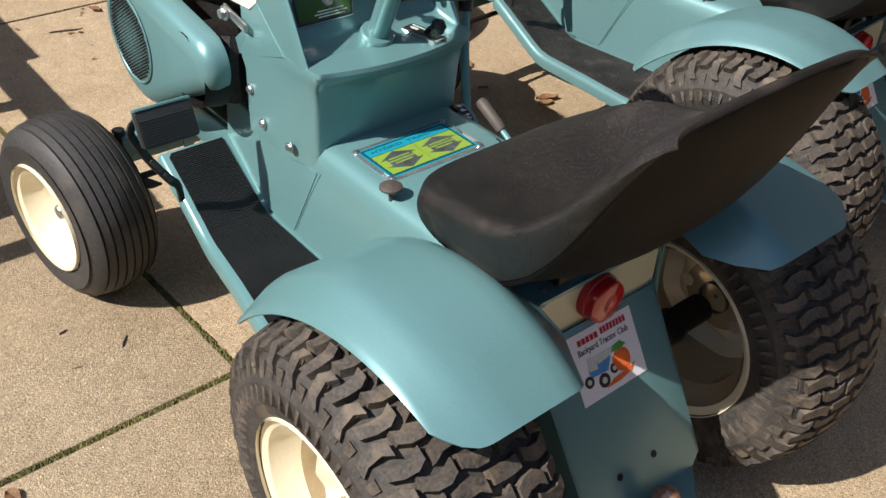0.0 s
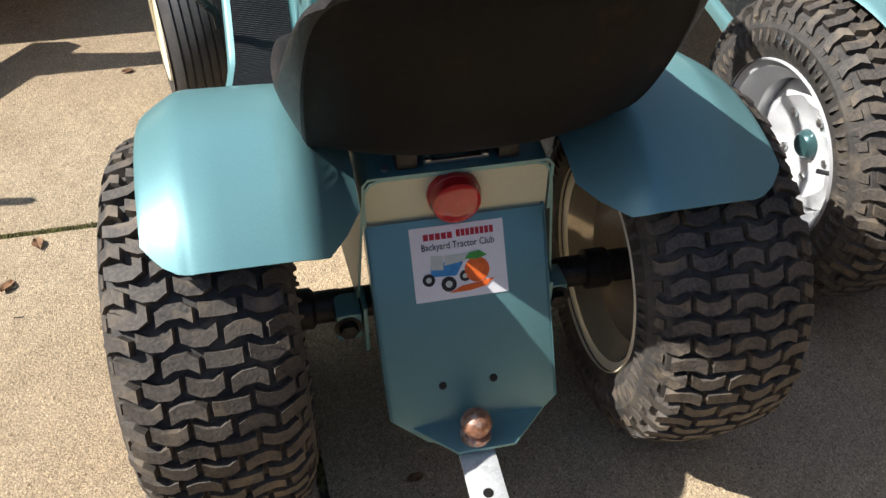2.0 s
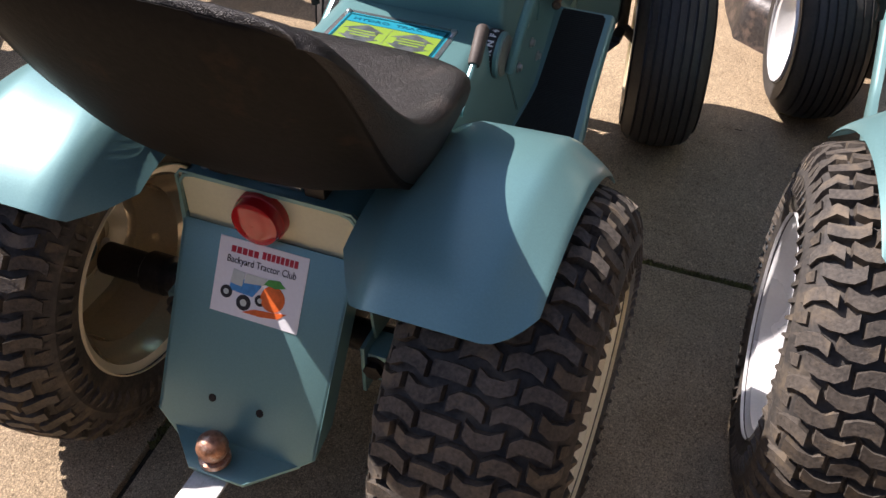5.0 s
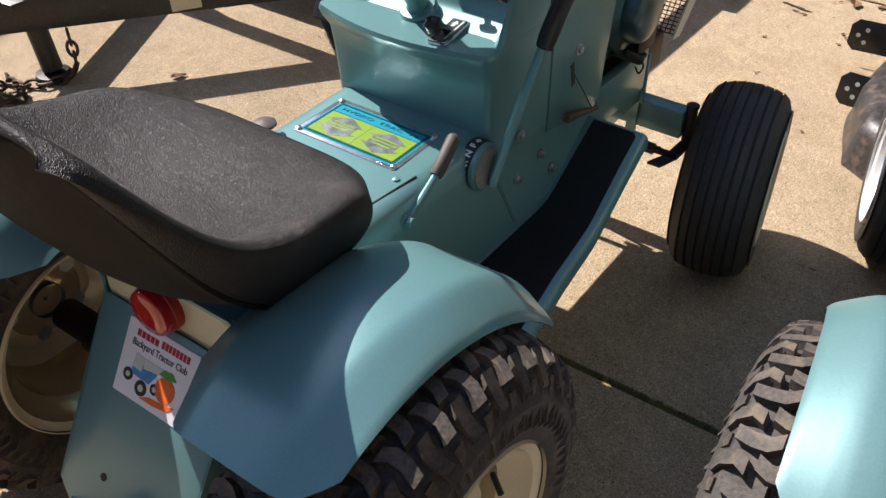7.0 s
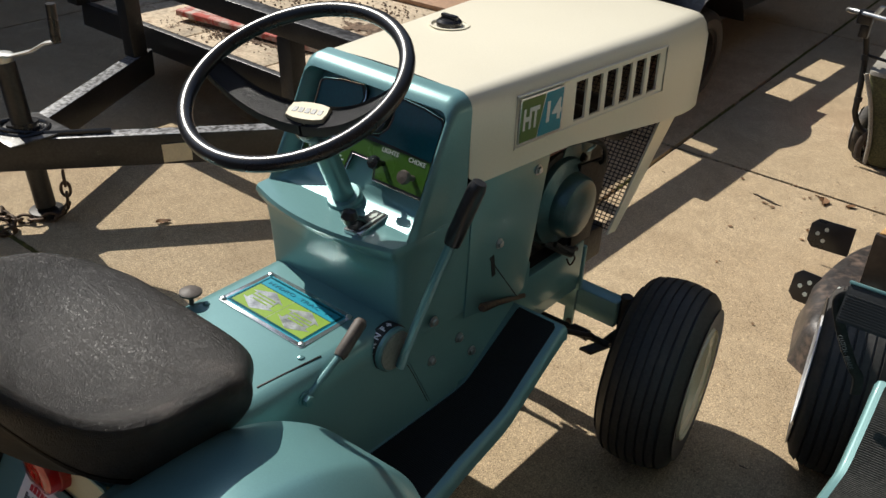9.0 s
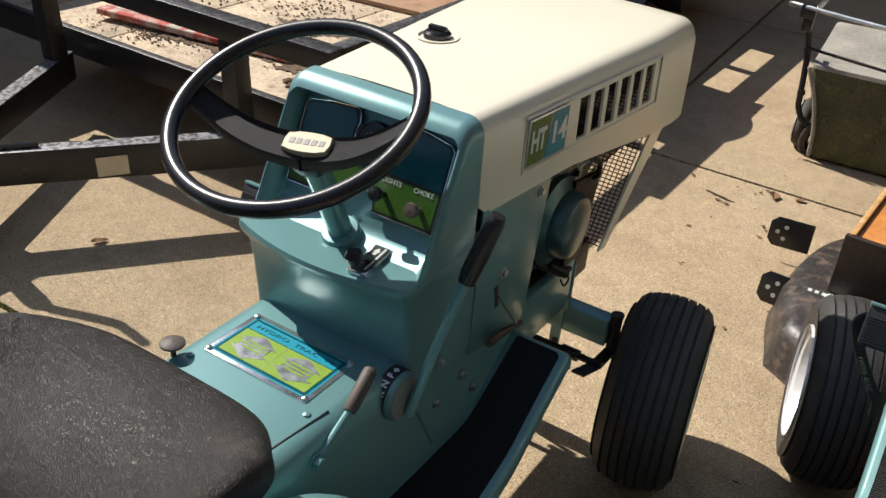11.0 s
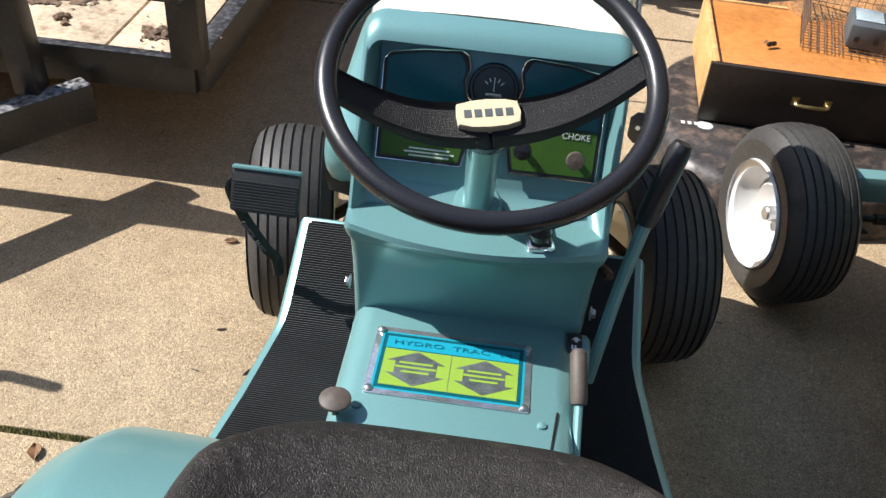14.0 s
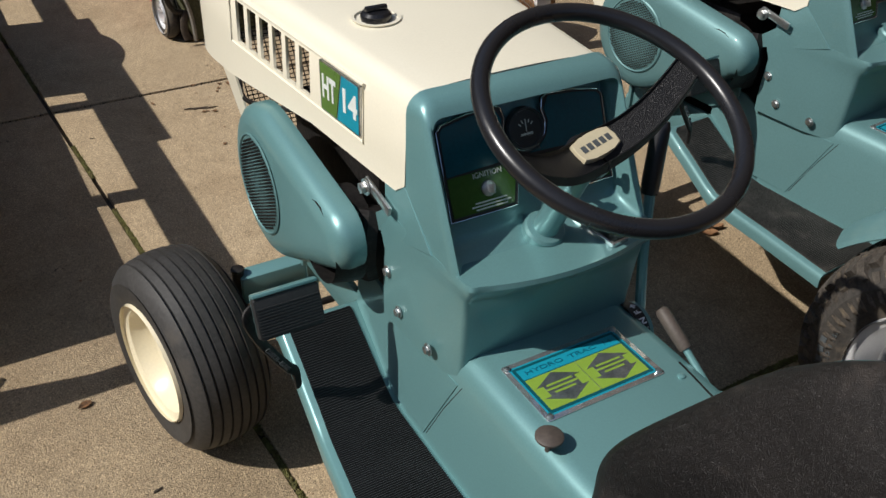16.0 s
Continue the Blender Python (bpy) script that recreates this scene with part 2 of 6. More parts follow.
BLUEINK = surface("blue_print", (0.05, 0.25, 0.55), 0.5, 0, 0.1, 60, 200, 0.0)
GREENINK = surface("green_print", (0.06, 0.30, 0.05), 0.5, 0, 0.1, 60, 200, 0.0)
BADGE = surface("ivory_badge", (0.56, 0.49, 0.33), 0.5, 0, 0.03, 20, 200, 0.0, spec=0.25)
GRIP = surface("brown_grip_rubber", (0.075, 0.06, 0.05), 0.6, 0, 0.15, 20, 200, 0.05)
def dusty(m, dust_sheen, low, high):
    """Flecks on upward faces: settled dust, with sky sheen put into the colour."""
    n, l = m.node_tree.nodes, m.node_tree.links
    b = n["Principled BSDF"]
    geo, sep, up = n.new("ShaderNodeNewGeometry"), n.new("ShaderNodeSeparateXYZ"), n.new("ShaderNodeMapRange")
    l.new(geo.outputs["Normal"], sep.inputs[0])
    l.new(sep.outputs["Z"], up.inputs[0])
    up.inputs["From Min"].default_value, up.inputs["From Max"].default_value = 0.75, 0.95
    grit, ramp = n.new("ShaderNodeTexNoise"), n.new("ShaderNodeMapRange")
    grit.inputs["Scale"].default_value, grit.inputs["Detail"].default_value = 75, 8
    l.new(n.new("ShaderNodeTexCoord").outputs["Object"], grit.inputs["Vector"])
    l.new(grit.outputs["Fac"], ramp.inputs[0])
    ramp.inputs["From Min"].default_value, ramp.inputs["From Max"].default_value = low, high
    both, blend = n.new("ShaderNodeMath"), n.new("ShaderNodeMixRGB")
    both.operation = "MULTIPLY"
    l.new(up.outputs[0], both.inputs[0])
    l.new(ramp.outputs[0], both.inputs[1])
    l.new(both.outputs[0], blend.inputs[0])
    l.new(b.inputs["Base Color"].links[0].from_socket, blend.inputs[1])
    blend.inputs[2].default_value = (*dust_sheen, 1)
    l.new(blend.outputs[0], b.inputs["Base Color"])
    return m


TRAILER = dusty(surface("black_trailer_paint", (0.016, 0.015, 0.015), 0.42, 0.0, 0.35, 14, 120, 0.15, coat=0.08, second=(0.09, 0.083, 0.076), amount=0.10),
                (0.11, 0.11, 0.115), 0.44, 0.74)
# tongue: brighter top flecks carry the sunlit sheen as well as dust
TONGUE = dusty(surface("worn_sheen_topped_tongue_paint", (0.018, 0.017, 0.017), 0.42, 0.0, 0.35, 14, 120, 0.15, coat=0.08, second=(0.09, 0.083, 0.076), amount=0.10),
               (0.30, 0.30, 0.31), 0.38, 0.60)
DECKWOOD = surface("dusty_deck_boards", (0.50, 0.40, 0.28), 0.85, 0, 0.2, 9, 80, 0.3, second=(0.24, 0.155, 0.095), amount=0.42)
SOIL = surface("dry_soil", (0.145, 0.095, 0.060), 0.95, 0, 0.35, 20, 140, 0.5)
OAK = surface("varnished_oak", (0.50, 0.20, 0.05), 0.35, 0, 0.14, 5, 60, 0.06, coat=0.3, second=(0.40, 0.13, 0.03), amount=0.3)
PLY = surface("raw_pine", (0.52, 0.30, 0.11), 0.6, 0, 0.18, 9, 70, 0.1, second=(0.62, 0.40, 0.19), amount=0.4)
DARKWOOD = surface("dark_brown_wood", (0.022, 0.014, 0.010), 0.45, 0, 0.3, 9, 70, 0.1)
DECK = surface("mower_deck_paint", (0.045, 0.040, 0.038), 0.42, 0.2, 0.3, 12, 100, 0.15, second=(0.14, 0.105, 0.085), amount=0.55)
CANVAS = surface("mossy_canvas", (0.075, 0.075, 0.035), 0.9, 0, 0.35, 7, 160, 0.4, second=(0.14, 0.16, 0.04), amount=0.35)
CANVASTOP = surface("pale_canvas", (0.30, 0.28, 0.24), 0.9, 0, 0.2, 8, 160, 0.3)
MOSS = surface("joint_moss", (0.125, 0.120, 0.036), 0.95, 0, 0.35, 40, 200, 0.6, second=(0.10, 0.066, 0.034), amount=0.45)
DIRT = surface("joint_dirt", (0.050, 0.040, 0.028), 0.95, 0, 0.4, 25, 150, 0.6, second=(0.075, 0.085, 0.02), amount=0.3)
LEAF = surface("dry_leaf", (0.17, 0.085, 0.035), 0.75, 0, 0.4, 60, 300, 0.2, second=(0.30, 0.19, 0.08), amount=0.3)
TWIG = surface("twig_bark", (0.055, 0.040, 0.028), 0.85, 0, 0.3, 60, 300, 0.3)
BARK = surface("split_log", (0.32, 0.16, 0.06), 0.9, 0, 0.35, 10, 90, 0.6, second=(0.14, 0.08, 0.04), amount=0.4)
REDPAINT = surface("red_machine_paint", (0.42, 0.022, 0.02), 0.4, 0, 0.1, 8, 150, 0.05)
TAPE = surface("pale_masking_tape", (0.62, 0.54, 0.38), 0.7, 0, 0.06, 30, 200, 0.05)
WIRE = surface("galvanised_wire", (0.45, 0.43, 0.40), 0.4, 0.9, 0.15, 30, 200, 0.0)
CONCRETE = concrete("aged_concrete")


# ---- mesh helpers ----
YZ = Matrix(((0, 0, 1, 0), (1, 0, 0, 0), (0, 1, 0, 0), (0, 0, 0, 1)))  # drawn in (y, z), pushed along x
XZ = Matrix(((1, 0, 0, 0), (0, 0, -1, 0), (0, 1, 0, 0), (0, 0, 0, 1)))  # drawn in (x, z), pushed along -y
ALONG_X = pose(0, 0, 0, 0, 90, 0)


def shape():
    return bmesh.new()


def part(name, bm, material, parent=None, label="", sharp=34, m=None):
    """Links a bmesh as one mesh object under a thing or a part."""
    bmesh.ops.recalc_face_normals(bm, faces=bm.faces[:])
    lim = radians(sharp)
    for f in bm.faces:
        f.smooth = True
    for e in bm.edges:
        e.smooth = len(e.link_faces) == 2 and e.calc_face_angle(0.0) < lim
    me = bpy.data.meshes.new(name)
    bm.to_mesh(me)
    bm.free()
    me.materials.append(material)
    ob = new(name, me)
    ob.parent = parent
    if m is not None:
        ob.matrix_basis = m
    if label:
        ob["label"] = label
    return ob


def thing(name, label, category, m=None, group="", kind=""):
    ob = tagged(new(name), label, category, group, kind)
    if m is not None:
        ob.matrix_basis = m
    return ob


def box(bm, c, s, bevel=0.0, m=None, seg=2):
    r = bmesh.ops.create_cube(bm, size=1.0)
    vs = r["verts"]
    for v in vs:
        v.co = Vector((v.co.x * s[0], v.co.y * s[1], v.co.z * s[2]))
    if bevel:
        es = list({e for v in vs for e in v.link_edges})
        g = bmesh.ops.bevel(bm, geom=es, offset=bevel, segments=seg, profile=0.5, affect="EDGES", clamp_overlap=True)
        vs = list({v for f in g["faces"] for v in f.verts} | {v for v in vs if v.is_valid})
    t = (m if m is not None else Matrix.Identity(4))
    for v in vs:
        v.co = Vector(c) + t @ v.co
    return vs


def loft(bm, rings, cyclic=True, caps=True, loop=False):
    """Joins rings of equal count; caps close the ends; loop joins last to first."""
    rows = [[bm.verts.new(p) for p in r] for r in rings]
    n = len(rows[0])
    pairs = list(zip(rows, rows[1:]))
    if loop:
        pairs.append((rows[-1], rows[0]))
    for a, b in pairs:
        for i in range(n if cyclic else n - 1):
            j = (i + 1) % n
            bm.faces.new((a[i], a[j], b[j], b[i]))
    if caps and cyclic and not loop:
        bm.faces.new(rows[0][::-1])
        bm.faces.new(rows[-1])
    return rows


def lathe(bm, prof, m, seg=48, caps=False, wave=None):
    """Turns (r, h) round local z. wave(r, h, angle) gives a shift of h."""
    rings = []
    for i in range(seg):
        a = 2 * math.pi * i / seg
        rings.append([m @ Vector((r * math.cos(a), r * math.sin(a), h + (wave(r, h, a) if wave else 0))) for r, h in prof])
    loft(bm, rings, cyclic=False, caps=False, loop=True)


def smooth_path(pts, step=6):
    """A Catmull-Rom line through the points."""
    p = [Vector(q) for q in pts]
    if len(p) < 3:
        return p
    q = [2 * p[0] - p[1]] + p + [2 * p[-1] - p[-2]]
    out = []
    for i in range(1, len(q) - 2):
        a, b, c, d = q[i - 1:i + 3]
        for k in range(step):
            t = k / step
            out.append(0.5 * ((2 * b) + (c - a) * t + (2 * a - 5 * b + 4 * c - d) * t * t + (3 * b - a - 3 * c + d) * t ** 3))
    return out + [p[-1]]


def tube(bm, pts, r, seg=10, loop=False, caps=True, flat=None):
    """A bar along a line; flat=(w, h) gives an oval or, with seg 4, a strap. r may be a list."""
    p = [Vector(q) for q in pts]
    n = len(p)
    rings = []
    up = None
    for i in range(n):
        d = (p[(i + 1) % n] - p[i - 1]) if loop else (p[min(i + 1, n - 1)] - p[max(i - 1, 0)])
        d.normalize()
        if up is None:
            up = Vector((0, 0, 1)) if abs(d.z) < 0.9 else Vector((0, 1, 0))
        s = d.cross(up).normalized()
        up = s.cross(d).normalized()
        rr = r[i] if isinstance(r, (list, tuple)) else r
        w, h = flat if flat else (rr, rr)
        ring = []
        for k in range(seg):
            a = 2 * math.pi * (k + 0.5) / seg
            ring.append(p[i] + s * (w * math.cos(a)) + up * (h * math.sin(a)))
        rings.append(ring)
    loft(bm, rings, caps=caps, loop=loop)


def prism(bm, pts, h0, h1, m=None, bevel=0.0):
    """A plate: an outline pushed along local z from h0 to h1."""
    t = m if m is not None else Matrix.Identity(4)
    a = [bm.verts.new(t @ Vector((x, y, h0))) for x, y in pts]
    b = [bm.verts.new(t @ Vector((x, y, h1))) for x, y in pts]
    n = len(pts)
    fs = [bm.faces.new(a[::-1]), bm.faces.new(b)]
    for i in range(n):
        fs.append(bm.faces.new((a[i], a[(i + 1) % n], b[(i + 1) % n], b[i])))
    if bevel:
        es = list({e for f in fs[:2] for e in f.edges})
        bmesh.ops.bevel(bm, geom=es, offset=bevel, segments=2, profile=0.5, affect="EDGES", clamp_overlap=True)


def rounded(x0, y0, x1, y1, r, k=5):
    """A rounded rectangle's outline."""
    out = []
    for cx, cy, a0 in ((x1 - r, y1 - r, 0), (x0 + r, y1 - r, 90), (x0 + r, y0 + r, 180), (x1 - r, y0 + r, 270)):
        for i in range(k + 1):
            a = radians(a0 + 90 * i / k)
            out.append((cx + r * math.cos(a), cy + r * math.sin(a)))
    return out


def disc(bm, c, r, h, m=None, seg=24, bevel=0.0):
    """A short cylinder along local z from its base point c."""
    t = Matrix.Translation(c) @ (m if m is not None else Matrix.Identity(4))
    prism(bm, [(r * math.cos(2 * math.pi * i / seg), r * math.sin(2 * math.pi * i / seg)) for i in range(seg)], 0, h, t, bevel)


def bolt(bm, c, m, r=0.008, h=0.006):
    """A washer with a hexagon head, along local z."""
    disc(bm, c, r * 1.45, 0.0018, m, 16)
    t = Matrix.Translation(c) @ m
    prism(bm, [(r * math.cos(math.pi * i / 3), r * math.sin(math.pi * i / 3)) for i in range(6)], 0.0018, h, t, 0.001)


def lettering(name, body, size, m, material, parent, depth=0.0006, width=None, bold=0.0):
    """Raised lettering in the built-in font, centred at the pose m, read along its x."""
    cu = bpy.data.curves.new(name, "FONT")
    cu.body, cu.size, cu.align_x, cu.align_y, cu.extrude = body, size, "CENTER", "CENTER", depth
    cu.resolution_u = 3
    cu.offset = bold
    tmp = new(name, cu)
    dg = bpy.context.evaluated_depsgraph_get()
    me = bpy.data.meshes.new_from_object(tmp.evaluated_get(dg))
    bpy.data.objects.remove(tmp)
    bpy.data.curves.remove(cu)
    me.materials.clear()
    me.materials.append(material)
    xs = [v.co.x for v in me.vertices]
    ob = new(name, me)
    ob.parent = parent
    k = width / (max(xs) - min(xs)) if width else 1.0
    ob.matrix_basis = m @ Matrix.Diagonal((k, 1, 1, 1))
    return ob


def frame_of(o, x, y):
    """A pose at o whose local x and y follow the two directions given."""
    x = Vector(x).normalized()
    z = x.cross(Vector(y)).normalized()
    y = z.cross(x)
    return Matrix.Translation(o) @ Matrix((x, y, z)).transposed().to_4x4()


# ---- wheels ----
def tyre_profile(R, half, crown, bead, side):
    """(x, r) points over the tyre from bead to bead."""
    pts = []
    for i in range(-6, 7):
        x = i / 6 * half * 0.72
        pts.append((x, R - crown * (x / (half * 0.72)) ** 2))
    right = [(half * 0.86, R - crown - 0.010), (half * 0.97, R - crown - 0.032), (half, (R + bead) / 2 + 0.010), (half * (side + 0.03), bead + 0.028), (half * 0.92, bead + 0.016), (half * 0.86, bead + 0.012)]
    return [(-x, r) for x, r in reversed(right)] + pts + right


def lug_tyre(bm, lugs, R=0.291, half=0.118, bead=0.152):
    """Turf tyre: the carcass goes into bm, the bent tread blocks and shoulder bars into lugs."""
    depth = 0.013
    core = R - depth
    prof = tyre_profile(core, half, 0.014, bead, 0.95)
    lathe(bm, [(r, x) for x, r in prof], ALONG_X, 72)

    def on(s, a, h):
        # s runs across the tread and over the shoulder, a round it, h outwards
        k = abs(s) / half
        sg = 1 if s > 0 else -1
        if k <= 0.80:
            x, r, nx, nr = s, core - 0.014 * (k / 0.72) ** 2, sg * 0.22 * k, 1.0
        else:
            q = k - 0.80
            x = sg * half * min(0.80 + q * 0.45, 1.0)
            r = core - 0.017 - q * half * 0.95
            nx, nr = sg * 0.55, 0.7
        x += nx * h
        r += nr * h
        return Vector((x, r * math.sin(a), r * math.cos(a)))

    rows = 60
    step = 2 * math.pi / rows
    jit = random.Random(3)

    def block(outline, h=depth, shrink=0.9):
        cs = sum(p[0] for p in outline) / len(outline)
        ca = sum(p[1] for p in outline) / len(outline)
        h *= jit.uniform(0.85, 1.05)
        lo = [lugs.verts.new(on(s, a, -0.002)) for s, a in outline]
        hi = [lugs.verts.new(on(cs + (s - cs) * shrink, ca + (a - ca) * shrink, h)) for s, a in outline]
        lugs.faces.new(hi)
        n = len(outline)
        for i in range(n):
            lugs.faces.new((lo[i], lo[(i + 1) % n], hi[(i + 1) % n], hi[i]))

    for i in range(rows):
        a0 = i * step
        odd = i % 2
        pitch = 0.0500
        for j in range(5):
            c = (j - 2) * pitch + (pitch / 2 if odd else 0)
            if abs(c) > half * 0.86:
                continue
            w, d, t = pitch * 0.465, step * 0.17, step * 0.335
            # chevrons that bend one way, lie straight or bend the other across the tyre
            bend = (1, 1, -1, -1, 1)[j] if not odd else (-1, -0.15, 1, -1, 1)[j]
            mid = [(c - w, a0 + d * bend), (c - w * 0.42, a0 - d * 0.75 * bend), (c + w * 0.36, a0 - d * 0.6 * bend), (c + w, a0 + d * bend)]
            block([(s, a - t) for s, a in mid] + [(s, a + t) for s, a in reversed(mid)])
        for sg in (-1, 1):
            s0 = sg * half * (0.92 if odd else 0.70)
            s1, s2 = sg * half * 1.02, sg * half * 1.42
            t = step * 0.30
            o = [(s0, a0 - t), (s1, a0 - t), (s2, a0 - t * 0.30), (s2, a0 + t * 0.30), (s1, a0 + t), (s0, a0 + t)]
            block(o, depth * 0.8, 0.93)


def rib_tyre(bm, R=0.203, half=0.083, bead=0.108):
    """Front tyre with five grooves round it."""
    prof = tyre_profile(R, half, 0.010, bead, 0.95)
    lo = [p for p in prof if p[0] < -half * 0.73 or (p[0] < 0 and p[1] <= R - 0.02)]
    hi = [p for p in prof if p[0] > half * 0.73 or (p[0] > 0 and p[1] <= R - 0.02)]
    ribs = []
    for g in range(-3, 4):
        x = g * half * 0.225
        r = R - 0.010 * (x / (half * 0.72)) ** 2
        ribs += [(x - 0.0026, r), (x - 0.0016, r - 0.005), (x + 0.0016, r - 0.005), (x + 0.0026, r)]
    out = lo + ribs + hi
    lathe(bm, [(r, x) for x, r in out], ALONG_X, 72)


def rim_shape(bm, bead, half, dish, hub, seg=64, waves=0):
    """Pressed steel wheel: two flanges, a stepped barrel and a dished disc near the outer (+x) side."""
    t = 0.003
    prof = [(bead + 0.016, half), (bead + 0.018, half - 0.006), (bead + 0.004, half - 0.012), (bead - 0.004, half - 0.03), (bead - 0.022, half - 0.05),
            (bead - 0.022, -half + 0.05), (bead - 0.004, -half + 0.03), (bead + 0.004, -half + 0.012), (bead + 0.018, -half + 0.006), (bead + 0.016, -half)]
    inner = [(r - t if r < bead + 0.01 else r - 0.002, h) for r, h in reversed(prof)]
    lathe(bm, prof + inner, ALONG_X, seg)
    d = dish
    disc_p = [(bead - 0.024, d - 0.030), (bead * 0.80, d - 0.012), (bead * 0.62, d + 0.006), (hub * 1.5, d - 0.012), (hub, d - 0.016), (0.004, d - 0.016)]
    wave = (lambda r, h, a: 0.006 * math.cos(waves * a) * max(0, 1 - abs(r / bead - 0.66) / 0.25)) if waves else None
    back = [(r, h - t) for r, h in reversed(disc_p)]
    lathe(bm, disc_p + back, ALONG_X, seg, wave=wave)


def rear_wheel(parent, x, y, rim, out, label):
    """out: +1 for the right side, -1 for the left. Rolled to a random stop."""
    m = pose(x, y, 0.290, 0, 0, 0 if out > 0 else 180)
    bm = shape()
    rim_shape(bm, 0.153, 0.114, 0.050, 0.045, waves=8)
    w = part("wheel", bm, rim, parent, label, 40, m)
    # faces inside the rim take a darker tone: shade put into the cream
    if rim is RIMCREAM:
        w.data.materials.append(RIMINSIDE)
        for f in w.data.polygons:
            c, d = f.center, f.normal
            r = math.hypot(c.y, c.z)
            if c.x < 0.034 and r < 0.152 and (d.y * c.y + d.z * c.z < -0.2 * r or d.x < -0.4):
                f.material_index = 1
    bm = shape()
    lugs = shape()
    lug_tyre(bm, lugs)
    part("tyre", bm, RUBBER, w, "worn black turf tyre with blocky tread", 28)
    tagged(part("tread", lugs, LUG, w, "", 28), "raised dusty tread blocks of the turf tyre", kind="stuff")
    bm = shape()
    lathe(bm, [(0.001, 0.050), (0.020, 0.050), (0.026, 0.044), (0.030, 0.030), (0.030, 0.020)], ALONG_X, 24)
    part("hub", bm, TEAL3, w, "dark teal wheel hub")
    for k in range(5):
        a = 2 * math.pi * k / 5
        bm = shape()
        bolt(bm, (0, 0, 0), ALONG_X, 0.009, 0.014)
        part("lug_nut", bm, STEEL, w, m=Matrix.Translation((0.030, 0.064 * math.cos(a), 0.064 * math.sin(a))))
    bm = shape()
    tube(bm, [(0.062, 0.118, 0.02), (0.075, 0.108, 0.02), (0.088, 0.098, 0.02)], 0.0045, 8)
    part("valve_stem", bm, BLACK, w)
    return w


def sidewall_print(wheel):
    """Raised words round the outer sidewall; the maker's word is left as bars."""
    def along(words, start, step, size, r):
        for k, ch in enumerate(words):
            if ch == " ":
                continue
            a = radians(start + step * k)
            fm = frame_of((0.1178, r * math.sin(a), r * math.cos(a)), (0, math.cos(a), -math.sin(a)), (0, math.sin(a), math.cos(a)))
            lettering("lettering", ch, size, fm, GREYINK, wheel, 0.0012)
    along("MADE IN U.S.A.", -16, 2.6, 0.012, 0.207)
    along("INFLATE TO 8 PSI", -118, 2.6, 0.012, 0.196)
    for k in range(5):
        a = radians(-112 + 6 * k)
        fm = frame_of((0.1182, 0.212 * math.sin(a), 0.212 * math.cos(a)), (0, math.cos(a), -math.sin(a)), (0, math.sin(a), math.cos(a)))
        bm = shape()
        prism(bm, [(-0.007, -0.006), (0.007, -0.006), (0.007, 0.006), (-0.007, 0.006)], 0.0, 0.0012, fm)
        part("raised_bar", bm, GREYINK, wheel)


def front_wheel(parent, x, y, rim, out, label, steer=0):
    m = pose(x, y, 0.203, 0, 0, (0 if out > 0 else 180) + steer)
    bm = shape()
    rim_shape(bm, 0.106, 0.084, 0.036, 0.026)
    w = part("wheel", bm, rim, parent, label, 40, m)
    bm = shape()
    rib_tyre(bm)
    part("tyre", bm, RUBBER_F, w, "black ribbed front tyre", 28)
    bm = shape()
    lathe(bm, [(0.001, 0.050), (0.014, 0.050), (0.017, 0.046), (0.017, 0.010), (0.024, 0.006), (0.024, -0.03)], ALONG_X, 20)
    part("hub_cap", bm, STEEL, w, "dull steel hub cap")
    return w


# ---- seat ----
SEAT_TOP = ((-0.172, 0.590), (-0.138, 0.606), (-0.129, 0.632), (-0.145, 0.656), (-0.198, 0.665), (-0.260, 0.652), (-0.330, 0.644), (-0.390, 0.654),
            (-0.435, 0.692), (-0.470, 0.750), (-0.500, 0.812), (-0.522, 0.866), (-0.536, 0.896), (-0.548, 0.906))
SEAT_LOW = ((-0.190, 0.572), (-0.190, 0.568), (-0.192, 0.566), (-0.200, 0.565), (-0.218, 0.565), (-0.270, 0.567), (-0.340, 0.575), (-0.410, 0.598),
            (-0.460, 0.638), (-0.500, 0.702), (-0.530, 0.770), (-0.550, 0.832), (-0.560, 0.878), (-0.560, 0.900))
SEAT_TOP_EDGE = ((-0.245, 0.590), (-0.214, 0.605), (-0.194, 0.632), (-0.196, 0.672), (-0.226, 0.700), (-0.286, 0.709), (-0.358, 0.720), (-0.408, 0.742),
                 (-0.442, 0.771), (-0.472, 0.812), (-0.497, 0.847), (-0.517, 0.875), (-0.530, 0.890), (-0.543, 0.895))
SEAT_LOW_EDGE = ((-0.275, 0.576), (-0.272, 0.572), (-0.272, 0.569), (-0.276, 0.568), (-0.290, 0.569), (-0.325, 0.576), (-0.368, 0.602), (-0.410, 0.638),
                 (-0.446, 0.684), (-0.482, 0.745), (-0.510, 0.800), (-0.534, 0.846), (-0.547, 0.874), (-0.552, 0.886))
SEAT_HALF = (0.176, 0.190, 0.204, 0.217, 0.227, 0.233, 0.236, 0.235, 0.230, 0.224, 0.217, 0.209, 0.199, 0.184)


def resample(pts, k):
    """A smooth line through a profile, k steps to a span."""
    return [tuple(v) for v in smooth_path([Vector((*p, 0, 0)[:3]) for p in pts], k)]


